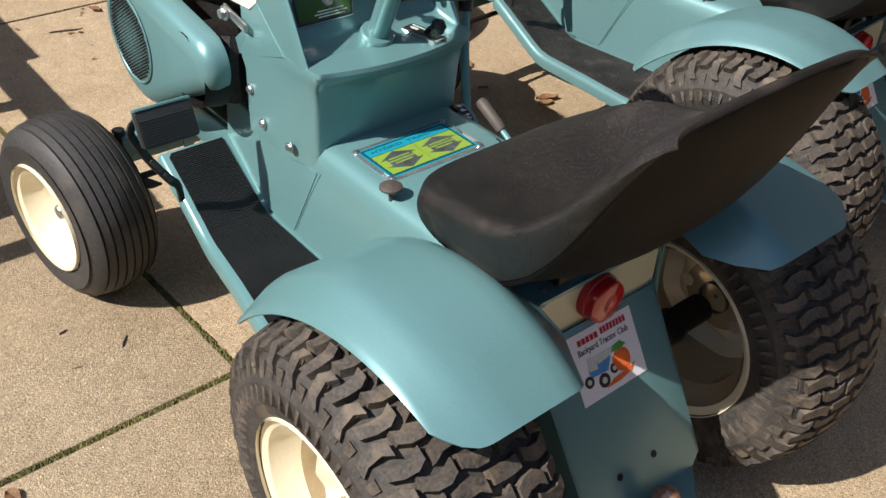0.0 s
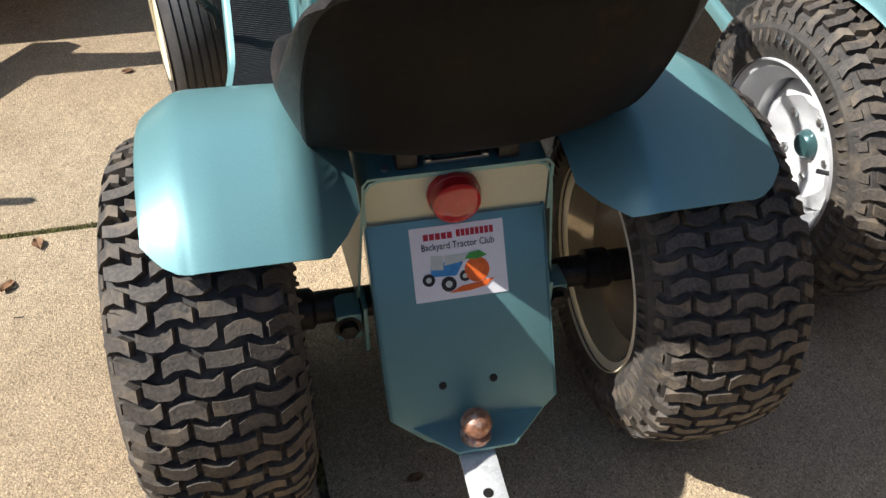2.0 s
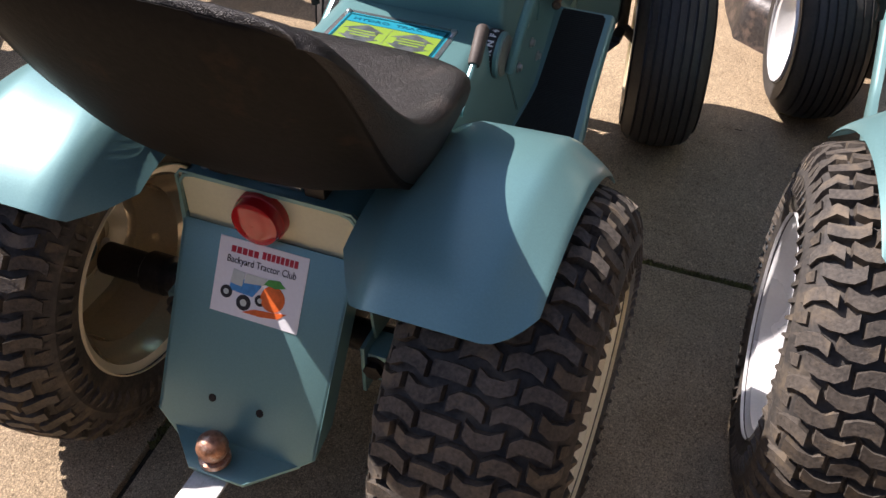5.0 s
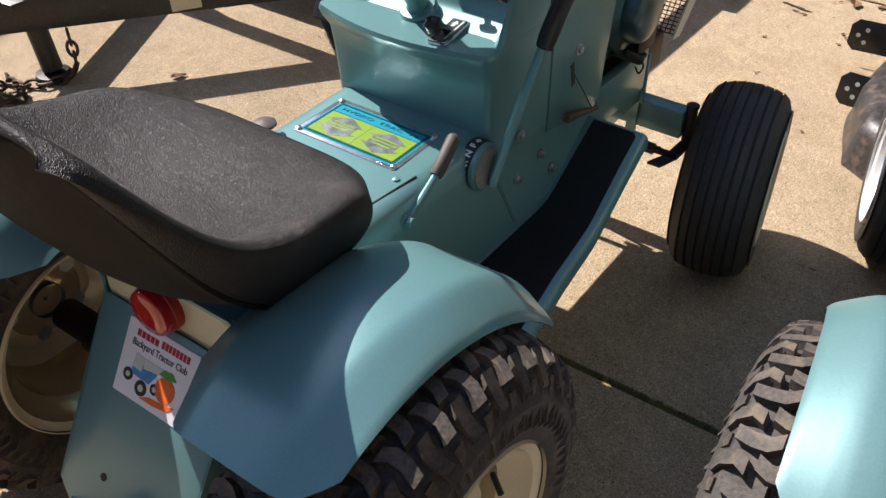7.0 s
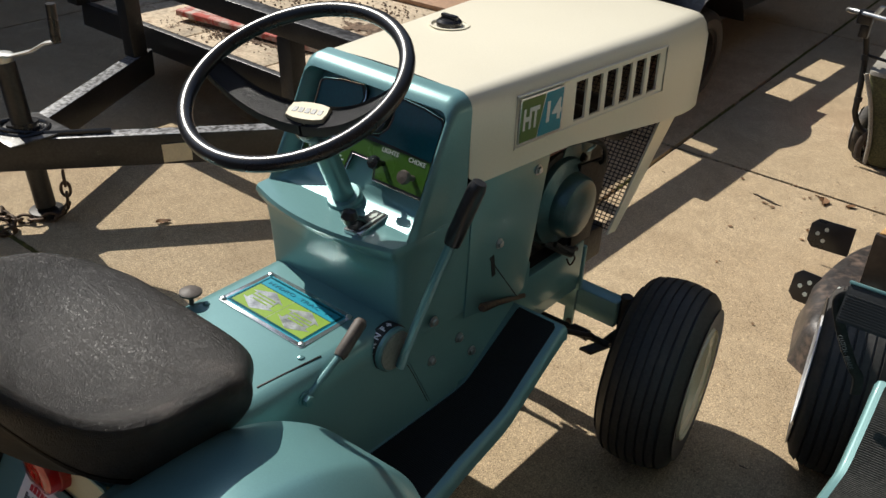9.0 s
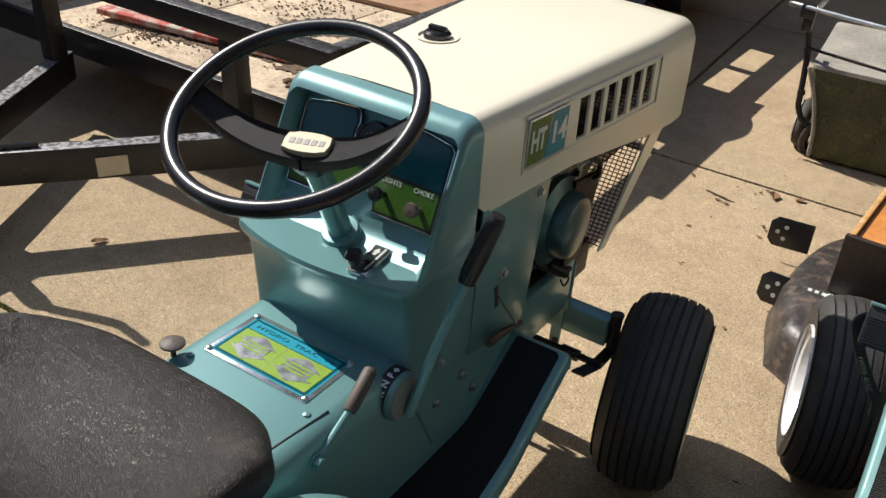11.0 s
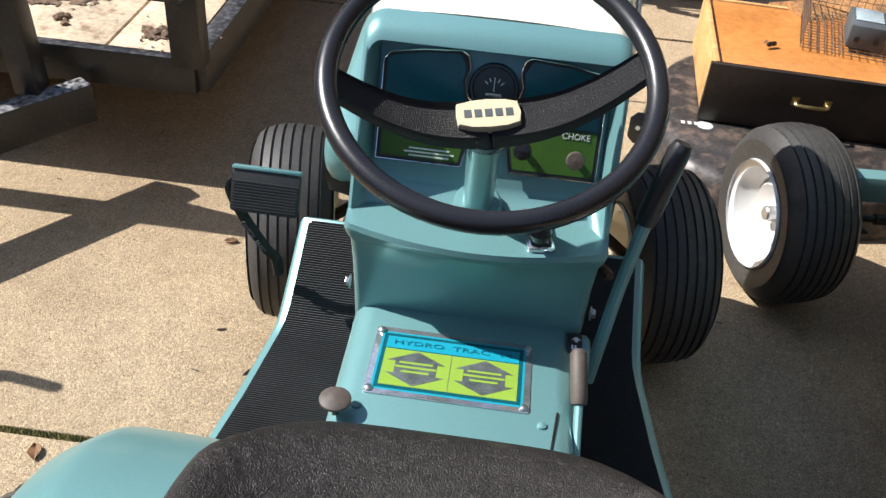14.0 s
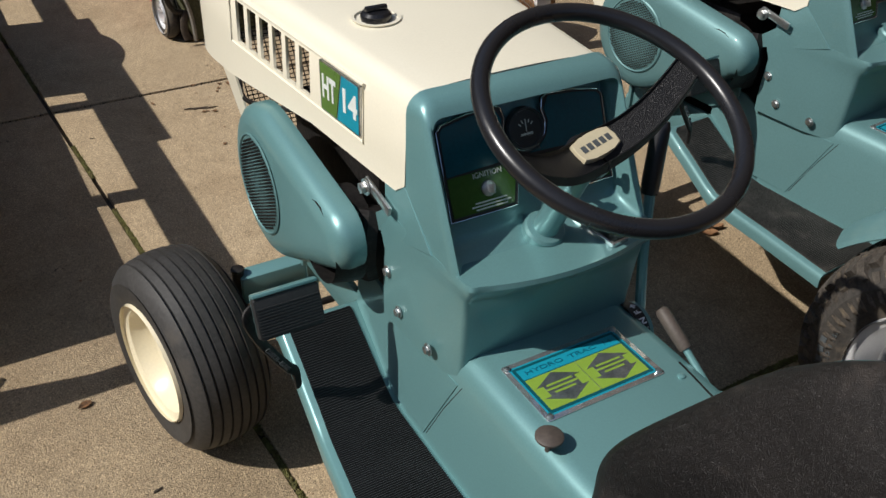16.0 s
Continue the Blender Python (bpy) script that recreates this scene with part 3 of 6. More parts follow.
def seat(parent):
    n, k = 41, 3
    half_p = resample([(h, 0) for h in SEAT_HALF], k)

    def sheet(middle, rim, squeeze, roll):
        """From the profile on the centre line to that of the rim, rolled over at the sides."""
        rows = []
        for i, ((y, z, _), (ey, ez, _)) in enumerate(zip(resample(middle, k), resample(rim, k))):
            u = i / k
            w = half_p[i][0] * (squeeze + (1 - squeeze) * 0.65 * min(1, max(0, (u - 5.5) / 4.0)))
            f = min(1, max(0, (u - 6.0) / 5.0))
            f = f * f * (3 - 2 * f)
            row = []
            for q_ in range(n):
                s = math.sin((-1 + 2 * q_ / (n - 1)) * math.pi / 2)
                q = abs(s)
                turn = min(1, q / 0.95) ** (3.0 + 5.5 * max(0, 1 - u / 6.0))
                edge = max(0, (q - 0.82) / 0.18)
                drop = roll * (1 - math.sqrt(max(0, 1 - edge * edge)))
                yy = y + (ey - y) * turn - drop * f
                zz = z + (ez - z) * turn - drop * (1 - 0.7 * f)
                row.append(Vector((w * s + 0.004 + 0.012 * (-0.3 - yy), yy, zz)))
            rows.append(row)
        return rows

    def relax(g, times):
        """Evens out a grid of points; its rim only along itself."""
        for _ in range(times):
            h = [r[:] for r in g]
            R, C = len(g), len(g[0])
            for i in range(R):
                for j in range(C):
                    near = []
                    if 0 < i < R - 1:
                        near += [h[i - 1][j], h[i + 1][j]]
                    if 0 < j < C - 1 and not (0 < i < R - 1 and j in (0, C - 1)):
                        near += [h[i][j - 1], h[i][j + 1]]
                    if i in (0, R - 1) and j in (0, C - 1):
                        near = []
                    if near:
                        g[i][j] = h[i][j].lerp(sum(near, Vector()) / len(near), 0.5)
        return g

    top = relax(sheet(SEAT_TOP, SEAT_TOP_EDGE, 1.0, 0.022), 16)
    low = relax(sheet(SEAT_LOW, SEAT_LOW_EDGE, 0.84, 0.0), 9)
    border_t = top[0] + [r[-1] for r in top[1:-1]] + top[-1][::-1] + [r[0] for r in reversed(top[1:-1])]
    border_l = low[0] + [r[-1] for r in low[1:-1]] + low[-1][::-1] + [r[0] for r in reversed(low[1:-1])]
    c = sum(border_t, Vector()) / len(border_t)

    def between(f, out):
        return [a.lerp(b, f) + (a - c).normalized() * out for a, b in zip(border_t, border_l)]

    bm = shape()
    loft(bm, top, cyclic=False)
    loft(bm, [border_t, between(0.12, 0.003), between(0.35, 0.004), between(0.7, 0.002), between(0.9, 0.0)], caps=False)
    bmesh.ops.remove_doubles(bm, verts=bm.verts[:], dist=0.0004)
    cushion = part("seat", bm, VINYL, parent, "worn black vinyl bucket seat", 80)
    bm = shape()
    loft(bm, low, cyclic=False)
    loft(bm, [border_l, between(0.97, 0.0), between(0.905, 0.001)], caps=False)
    bmesh.ops.remove_doubles(bm, verts=bm.verts[:], dist=0.0004)
    part("seat_shell", bm, SHELL, cushion, "scuffed brown-black seat back shell", 60)
    for sx in (-0.07, 0.07):
        bm = shape()
        box(bm, (sx, -0.28, 0.560), (0.03, 0.16, 0.034), 0.004)
        part("seat_bracket", bm, DARK, parent)


# ---- body panels ----
def tunnel(parent, teal):
    """The sheet-steel hump that carries the seat."""
    bm = shape()
    prof = [(-0.166, 0.325), (-0.163, 0.345), (-0.150, 0.500), (-0.146, 0.524), (-0.136, 0.538), (-0.118, 0.5425)]
    prof = prof + [(-x, z) for x, z in reversed(prof)]
    rings = []
    for y, dz, k in ((0.30, 0.004, 1.0), (0.15, 0.002, 1.0), (-0.10, 0.0, 0.99), (-0.36, -0.006, 0.90), (-0.366, -0.006, 0.90)):
        rings.append([Vector((x * k, y, z + (dz if z > 0.4 else 0))) for x, z in prof])
    loft(bm, rings, cyclic=False)
    ob = part("body_tunnel", bm, teal, parent, "teal sheet-steel body hump under the seat", 50)
    s = ob.modifiers.new("thickness", "SOLIDIFY")
    s.thickness, s.offset = 0.004, -1
    # seams where the panels meet
    for sx in (-1, 1):
        bm = shape()
        tube(bm, [(sx * (0.1497 + (0.5 - z) * 0.084), y, z) for y, z in ((0.140, 0.500), (0.178, 0.43), (0.215, 0.350))], 0.0009, 6)
        part("panel_seam", bm, DARK, parent)
    bm = shape()
    box(bm, (0.116, -0.055, 0.5425), (0.003, 0.115, 0.003), 0.0008, pose(0, 0, 0, 0, 0, -6))
    part("panel_seam", bm, DARK, parent)
    return ob


def bevel_plate(name, pts, x0, x1, mat, parent, label="", bevel=0.004, m=YZ):
    bm = shape()
    prism(bm, pts, x0, x1, m, bevel)
    return part(name, bm, mat, parent, label)


def dash_tower(parent, teal):
    bm = shape()
    rings = []
    for z, wf, yf, bow, back in ((0.498, 0.149, 0.150, 0.0, 0.35), (0.56, 0.150, 0.146, 0.002, 0.35), (0.62, 0.152, 0.141, 0.006, 0.345), (0.652, 0.154, 0.137, 0.010, 0.36),
                                 (0.661, 0.155, 0.131, 0.016, 0.35), (0.672, 0.157, 0.123, 0.023, 0.34), (0.684, 0.159, 0.119, 0.027, 0.33), (0.691, 0.157, 0.121, 0.027, 0.33)):
        # bowed front, rounded corners, sides that run straight back
        r = 0.011
        front = [Vector((s * (wf - r), yf - bow * (1 - s * s), z)) for s in [-1 + i / 6 for i in range(13)]]
        turn = [Vector((wf - r + r * math.sin(a), yf + r * (1 - math.cos(a)), z)) for a in (0.35, 0.8, 1.25)]
        side = [Vector((wf + 0.001, yf + 0.020, z)), Vector((0.162, yf + 0.075, z)), Vector((0.166, back, z))]
        right = turn + side
        rings.append(front + right + [Vector((-v.x, v.y, v.z)) for v in reversed(right)])
    loft(bm, rings)
    tower = part("dash_tower", bm, teal, parent, "teal metallic steering pedestal", 38)
    # bezel round the instrument panel, sloping back to the bonnet
    def ring(hw, z0, z1, r, y0, y1):
        return [Vector((x, y0 + (y1 - y0) * (z - 0.69) / 0.2, z)) for x, z in rounded(-hw, z0, hw, z1, r, 5)]
    bm = shape()
    loft(bm, [ring(0.1640, 0.650, 0.8965, 0.028, 0.2845, 0.2845), ring(0.1630, 0.655, 0.8955, 0.026, 0.242, 0.278), ring(0.1605, 0.664, 0.8945, 0.022, 0.172, 0.266), ring(0.1590, 0.668, 0.8925, 0.020, 0.154, 0.2575),
              ring(0.1550, 0.676, 0.8830, 0.018, 0.1515, 0.2500), ring(0.1515, 0.684, 0.8750, 0.016, 0.157, 0.2480), ring(0.1455, 0.698, 0.8690, 0.012, 0.188, 0.2680), ring(0.1410, 0.704, 0.8650, 0.010, 0.1995, 0.2850), ring(0.1300, 0.712, 0.8580, 0.010, 0.2000, 0.2855)], caps=False)
    inner = [v for v in bm.verts if abs(v.co.x) <= 0.1301]
    rim_loop = [e for e in bm.edges if len(e.link_faces) == 1 and all(v in inner for v in e.verts)]
    bmesh.ops.edgeloop_fill(bm, edges=rim_loop)
    part("dash_bezel", bm, teal, tower, "teal dash surround", 60)
    return tower


PANEL = frame_of((0, 0.2115, 0.739), (1, 0, 0), (0, 0.050, 0.117))  # x across, y up the sloping dash


def dash_panel(parent, detail=True):
    def plate(name, pts, h0, h1, mat, par, label=""):
        bm = shape()
        prism(bm, pts, h0, h1, PANEL)
        return part(name, bm, mat, par, label)
    # one printed label with a round bite for the gauge
    bite = [(0.0345 * math.cos(radians(q)), 0.098 + 0.0345 * math.sin(radians(q))) for q in (28, 0, -30, -60, -90, -120, -150, -180, -208)]
    low = [(-0.136, -0.006), (-0.030, -0.006), (-0.024, 0.022), (0.024, 0.022), (0.030, -0.006), (0.136, -0.006)]
    outline = low + [(0.135, 0.116), (0.128, 0.124), (0.088, 0.131), (0.042, 0.134), (0.034, 0.129)] + bite + [(-0.034, 0.129), (-0.042, 0.134), (-0.088, 0.131), (-0.128, 0.124), (-0.135, 0.116)]
    base = plate("instrument_panel", outline, -0.003, 0.001, INK, parent, "dark teal and green instrument panel with chrome edging")
    bm = shape()
    tube(bm, [PANEL @ Vector((x, y, 0.0010)) for x, y in outline], 0.0011, 6, loop=True)
    part("chrome_edging", bm, CHROME, base)
    plate("green_field", [(-0.131, -0.001), (-0.034, -0.001), (-0.028, 0.027), (0.028, 0.027), (0.034, -0.001), (0.131, -0.001), (0.131, 0.053), (-0.131, 0.053)], 0.001, 0.0016, OLIVE, base)
    for sx in (-1, 1):
        arc = [(sx * 0.0385 * math.cos(radians(q)), 0.098 + 0.0385 * math.sin(radians(q))) for q in (-88, -60, -30, 0, 25)]
        plate("teal_field", [(sx * 0.131, 0.055)] + arc + [(sx * 0.044, 0.1300), (sx * 0.088, 0.127), (sx * 0.126, 0.120), (sx * 0.131, 0.114)], 0.001, 0.0016, NAVY, base)
    bm = shape()
    lathe(bm, [(0.0005, 0.004), (0.0245, 0.004), (0.026, 0.007), (0.0285, 0.007), (0.0305, -0.002)], PANEL @ Matrix.Translation((0, 0.094, 0)), 32)
    g = part("ammeter", bm, GAUGE, base, "round black ammeter gauge")
    bm = shape()
    for a in (-50, -25, 0, 25, 50):
        prism(bm, [(-0.0007, 0.010), (0.0007, 0.010), (0.0007, 0.015), (-0.0007, 0.015)], 0.0044, 0.0048, PANEL @ Matrix.Translation((0, 0.092, 0)) @ pose(0, 0, 0, 0, 0, a))
    prism(bm, [(-0.0006, -0.002), (0.0006, -0.002), (0.0006, 0.011), (-0.0006, 0.011)], 0.0044, 0.005, PANEL @ Matrix.Translation((0, 0.092, 0)))
    prism(bm, [(-0.009, -0.006), (0.009, -0.006), (0.009, -0.0045), (-0.009, -0.0045)], 0.0044, 0.005, PANEL @ Matrix.Translation((0, 0.092, 0)))
    part("dial_marks", bm, PALE, g)
    lettering("lettering", "AMPERES", 0.005, PANEL @ Matrix.Translation((0, 0.086, 0.0045)), PALE, g)
    lettering("lettering", "IGNITION", 0.0105, PANEL @ Matrix.Translation((-0.070, 0.048, 0.0018)), PALE, base, width=0.045)
    lettering("lettering", "AMMETER", 0.0085, PANEL @ Matrix.Translation((0.004, 0.064, 0.0018)), GREYINK, base, width=0.032)
    lettering("lettering", "LIGHTS", 0.0105, PANEL @ Matrix.Translation((0.050, 0.047, 0.0018)), PALE, base, width=0.034)
    lettering("lettering", "CHOKE", 0.0105, PANEL @ Matrix.Translation((0.106, 0.047, 0.0018)), PALE, base, width=0.034)
    bm = shape()
    for k, w in enumerate((0.05, 0.062, 0.05)):
        prism(bm, [(-0.07 - w / 2, 0.010 - k * 0.0045), (-0.07 + w / 2, 0.010 - k * 0.0045), (-0.07 + w / 2, 0.012 - k * 0.0045), (-0.07 - w / 2, 0.012 - k * 0.0045)], 0.0016, 0.0020, PANEL)
    part("small_print", bm, PALE, base)
    for x, y, mat, nm in ((0.043, 0.026, BLACK, "light_switch"), (0.107, 0.022, STEEL, "choke_knob")):
        bm = shape()
        lathe(bm, [(0.0045, 0.0), (0.0045, 0.018), (0.010, 0.020), (0.0115, 0.026), (0.010, 0.031), (0.0005, 0.032)], PANEL @ Matrix.Translation((x, y, 0.0)), 20)
        part(nm, bm, GRIP if nm == "choke_knob" else mat, base, "round pull knob")
    bm = shape()
    lathe(bm, [(0.011, 0.0), (0.011, 0.003), (0.007, 0.004), (0.0005, 0.004)], PANEL @ Matrix.Translation((-0.072, 0.028, 0.001)), 20)
    box(bm, PANEL @ Vector((-0.072, 0.028, 0.010)), (0.003, 0.012, 0.016), 0.001, PANEL.to_3x3().to_4x4())
    part("ignition_key", bm, STEEL, base, "steel ignition key")


def steering(parent, teal):
    base, hub = Vector((-0.003, 0.184, 0.690)), Vector((0.0, 0.1065, 0.8585))
    ax = (hub - base).normalized()
    m = frame_of(hub, Vector((1, 0, 0)) - ax * ax.x, Vector((0, 1, 0)) - ax * ax.y)
    bm = shape()
    L = (hub - base).length
    lathe(bm, [(0.030, -L + 0.000), (0.030, -L + 0.016), (0.027, -L + 0.020), (0.0185, -L + 0.021), (0.0185, -0.02), (0.0005, -0.02)], m, 28)
    # moulded seat of the column
    box(bm, (0, 0.198, 0.693), (0.060, 0.046, 0.014), 0.006)
    part("steering_column", bm, teal, parent, "teal steering column")
    wm = m @ pose(0, 0, 0, 0, 0, 13)
    R = 0.1645
    bm = shape()
    ring = [wm @ Vector((R * math.cos(2 * math.pi * i / 72), R * math.sin(2 * math.pi * i / 72), 0.0735)) for i in range(72)]
    tube(bm, ring, 0.0115, 14, loop=True)
    w = part("steering_wheel", bm, BLACK, parent, "glossy black two-spoke steering wheel")
    bm = shape()
    lathe(bm, [(0.022, -0.030), (0.030, -0.018), (0.032, -0.006), (0.020, -0.002), (0.0005, -0.002)], wm, 32)
    part("hub", bm, BLACK, w)
    for sg in (-1, 1):
        bm = shape()
        rings = []
        for k in range(17):
            t = k / 16
            x = sg * (0.002 + t * (R - 0.006))
            hw = 0.0265 - 0.0085 * t ** 0.8
            z = 0.002 + 0.068 * t ** 1.75
            y = -0.002 - 0.010 * math.sin(t * math.pi) + 0.012 * t
            th = 0.011 - 0.003 * t
            rings.append([wm @ Vector((x, y + a * hw, z + b * th)) for a, b in ((-1.12, -0.5), (-1.04, 0.45), (-0.94, 0.88), (-0.83, 0.40), (0.83, 0.40), (0.94, 0.88), (1.04, 0.45), (1.08, -0.5), (0.6, -1.3), (-0.7, -1.3))])
        loft(bm, rings)
        part("spoke", bm, GRAIN, w, "grained black plastic spoke")
    bm = shape()
    prism(bm, [(-0.033, -0.0135), (-0.018, -0.0165), (0, -0.0175), (0.018, -0.0165), (0.033, -0.0135), (0.034, 0), (0.033, 0.0135), (0.018, 0.0165), (0, 0.0175), (-0.018, 0.0165), (-0.033, 0.0135), (-0.034, 0)], 0.004, 0.0165, wm, 0.0015)
    b = part("badge", bm, BADGE, w, "ivory maker's badge with dark bars")
    bm = shape()
    for k in range(5):
        x = -0.022 + k * 0.011
        prism(bm, [(x - 0.0038, -0.0048), (x + 0.0038, -0.0048), (x + 0.0038, 0.0048), (x - 0.0038, 0.0048)], 0.0165, 0.0171, wm)
    part("badge_bars", bm, GREYINK, b)


def hood(parent):
    slots = [(0.550 + k * 0.0455, 0.550 + k * 0.0455 + 0.0325) for k in range(6)]
    ys = [0.286, 0.31, 0.34, 0.40, 0.47, 0.54]
    for a, b in slots:
        ys += [a, b]
    ys += [0.86, 0.91, 0.955, 0.995, 1.017, 1.030, 1.036]
    def low(y):
        return 0.752 - 0.012 * min(1, (y - 0.286) / 0.02) - 0.048 * max(0, (y - 0.55) / 0.45) + (0.006 if y < 0.29 else 0)
    def flare(y):
        # the bonnet widens from the dash towards the louvres
        return (0.165 + 0.088 * min(y - 0.286, 0.56)) / 0.187
    def station(y):
        zt = 0.898 + 0.006 * (y - 0.286)
        nose = max(0, (y - 0.98) / 0.056)
        zt -= 0.018 * nose ** 2.5
        w = 1 - 0.045 * nose ** 2.5
        zb = low(min(y, 0.95))
        pts = [(0.187, zb), (0.1865, zb + 0.006), (0.186, 0.785), (0.184, min(0.857, zt - 0.040)), (0.181, min(0.866, zt - 0.034))]
        for a in (12, 30, 50, 70, 90):
            pts.append((0.150 + 0.030 * math.cos(radians(a)), zt - 0.034 + 0.030 * math.sin(radians(a))))
        pts += [(0.10, zt - 0.0015), (0.05, zt)]
        pts = pts + [(0, zt + 0.0005)] + [(-x, z) for x, z in reversed(pts)]
        w *= flare(y)
        return [Vector((x * w, y, z)) for x, z in pts]
    bm = shape()
    rows = [[bm.verts.new(p) for p in station(y)] for y in ys]
    n = len(rows[0])
    for i in range(len(ys) - 1):
        open_here = any(abs(a - ys[i]) < 1e-6 for a, b in slots)
        for k in range(n - 1):
            if open_here and k in (2, n - 4):
                continue
            bm.faces.new((rows[i][k], rows[i][k + 1], rows[i + 1][k + 1], rows[i + 1][k]))
    # nose frame round the grille
    last = rows[-1]
    c = Vector((0, 1.036, 0.78))
    inner = [bm.verts.new(c + (v.co - c) * 0.88) for v in last]
    for k in range(n - 1):
        bm.faces.new((last[k], last[k + 1], inner[k + 1], inner[k]))
    ob = part("hood", bm, CREAM, parent, "cream painted bonnet with six side louvres", 48)
    s = ob.modifiers.new("thickness", "SOLIDIFY")
    s.thickness, s.offset = 0.005, -1
    # side strips of the sloping grille frame
    for sx in (-1, 1):
        bm = shape()
        outer = [(0.207, 0.880, 0.722), (0.207, 0.952, 0.716), (0.184, 0.792, 0.470), (0.184, 0.758, 0.474)]
        loft(bm, [[Vector((sx * (x - d), y, z)) for x, y, z in outer] for d in (0.0, 0.004)])
        part("grille_strip", bm, CREAM, ob)
    bm = shape()
    def at(x, t):
        return Vector((x, 0.925 - 0.155 * t, 0.715 - 0.235 * t))
    for k in range(37):
        x = -0.180 + 0.010 * k
        tube(bm, [at(x, -0.5), at(x, 1)], 0.0011, 4)
    for k in range(52):
        t = -0.5 + 1.5 * k / 51
        tube(bm, [at(-0.182, t), at(0.182, t)], 0.0011, 4)
    part("grille_mesh", bm, DARK, ob, "fine black wire mesh grille")
    # raised border round the badge and louvres, and the badge itself
    for sx in (-1, 1):
        bm = shape()
        o = [(0.392, 0.777), (0.832, 0.777), (0.832, 0.866), (0.392, 0.866)]
        tube(bm, [Vector((sx * (0.187 - 0.02 * (z - 0.766)) * flare(y), y, z)) for y, z in o], 0.0025, 6, loop=True)
        part("louvre_border", bm, CREAM, ob)
        bm = shape()
        prism(bm, rounded(0.398, 0.782, 0.512, 0.862, 0.003), sx * 0.174, sx * 0.1812, YZ, 0.0006)
        bd = part("badge_plate", bm, STEEL, ob, "model badge in green and teal with pale lettering")
        c = Matrix.Translation((sx * 0.178, 0.455, 0.82))
        bd.matrix_basis = c @ pose(0, 0, 0, 0, 0, -5 * sx) @ c.inverted()
        lean = 0.008
        green = [(0.401, 0.785), (0.453 - lean, 0.785), (0.453 + lean, 0.859), (0.401, 0.859)]
        teal = [(0.456 - lean, 0.785), (0.509, 0.785), (0.509, 0.859), (0.456 + lean, 0.859)]
        if sx < 0:
            green, teal = [(0.910 - y, z) for y, z in green], [(0.910 - y, z) for y, z in teal]
        for pts, mt in ((green, BADGEGREEN), (teal, CYAN)):
            bm = shape()
            prism(bm, pts, sx * 0.179, sx * 0.1818, YZ)
            part("badge_field", bm, mt, bd)
        for body, y in (("HT", 0.426), ("14", 0.483)):
            yy = y if sx > 0 else 0.910 - y
            fm = frame_of((sx * 0.1820, yy, 0.822), (0, sx, 0), (0, 0, 1))
            lettering("lettering", body, 0.050, fm, BADGEWHITE, bd, width=0.040, bold=0.0016)
    bm = shape()
    lathe(bm, [(0.036, 0.0), (0.038, 0.003), (0.033, 0.003), (0.030, -0.004), (0.0005, -0.004)], Matrix.Translation((-0.083, 0.530, 0.8985)), 36)
    well = part("filler_well", bm, CREAM, ob, "cream pressed ring round the fuel filler")
    bm = shape()
    lathe(bm, [(0.024, 0.0), (0.024, 0.012), (0.020, 0.016), (0.0005, 0.017)], Matrix.Translation((-0.083, 0.530, 0.8945)), 12)
    box(bm, (-0.083, 0.530, 0.9140), (0.036, 0.010, 0.010), 0.003)
    part("fuel_cap", bm, BLACK, well, "black ribbed fuel cap")
    return ob


def fender(parent, sx, teal):
    """A pressed mudguard: arc round the wheel, flat top, soft crease, turned outer lip."""
    cy, cz, R = -0.335, 0.287, 0.328
    cross = [(0.143, -0.060), (0.165, -0.046), (0.190, -0.020), (0.205, -0.007), (0.220, -0.001), (0.240, 0.0), (0.30, 0.002), (0.334, 0.003), (0.342, 0.002), (0.349, -0.001), (0.358, -0.007), (0.374, -0.018), (0.387, -0.028), (0.393, -0.034), (0.397, -0.042)]
    rows = []
    n = 26
    for i in range(n + 1):
        t = i / n
        row = []
        for x, d in cross:
            a_end = 125 - 15 * max(0, (0.195 - x) / 0.052) ** 1.4 - 8 * max(0, (x - 0.338) / 0.059) ** 2.4
            a_start = 31 + 2 * max(0, (x - 0.372) / 0.026) ** 2
            a = radians(a_start + (a_end - a_start) * t)
            lip = 1.0 if x < 0.34 else 1.0 - 0.75 * t * t - 0.35 * (1 - t) ** 4
            r = R + d * lip + 0.004 * math.sin(t * math.pi) + 0.012 * (1 - t) ** 3
            wide = (0.028 - 0.022 * t) * min(1, max(0, (x - 0.2) / 0.15)) if sx < 0 else 0.0
            row.append(Vector((sx * (x + wide), cy + r * math.cos(a), cz + r * math.sin(a))))
        rows.append(row)
    bm = shape()
    loft(bm, rows, cyclic=False)
    ob = part("fender", bm, teal, parent, "teal pressed-steel mudguard over the rear wheel", 50)
    s = ob.modifiers.new("thickness", "SOLIDIFY")
    s.thickness, s.offset = 0.003, 0
    return ob


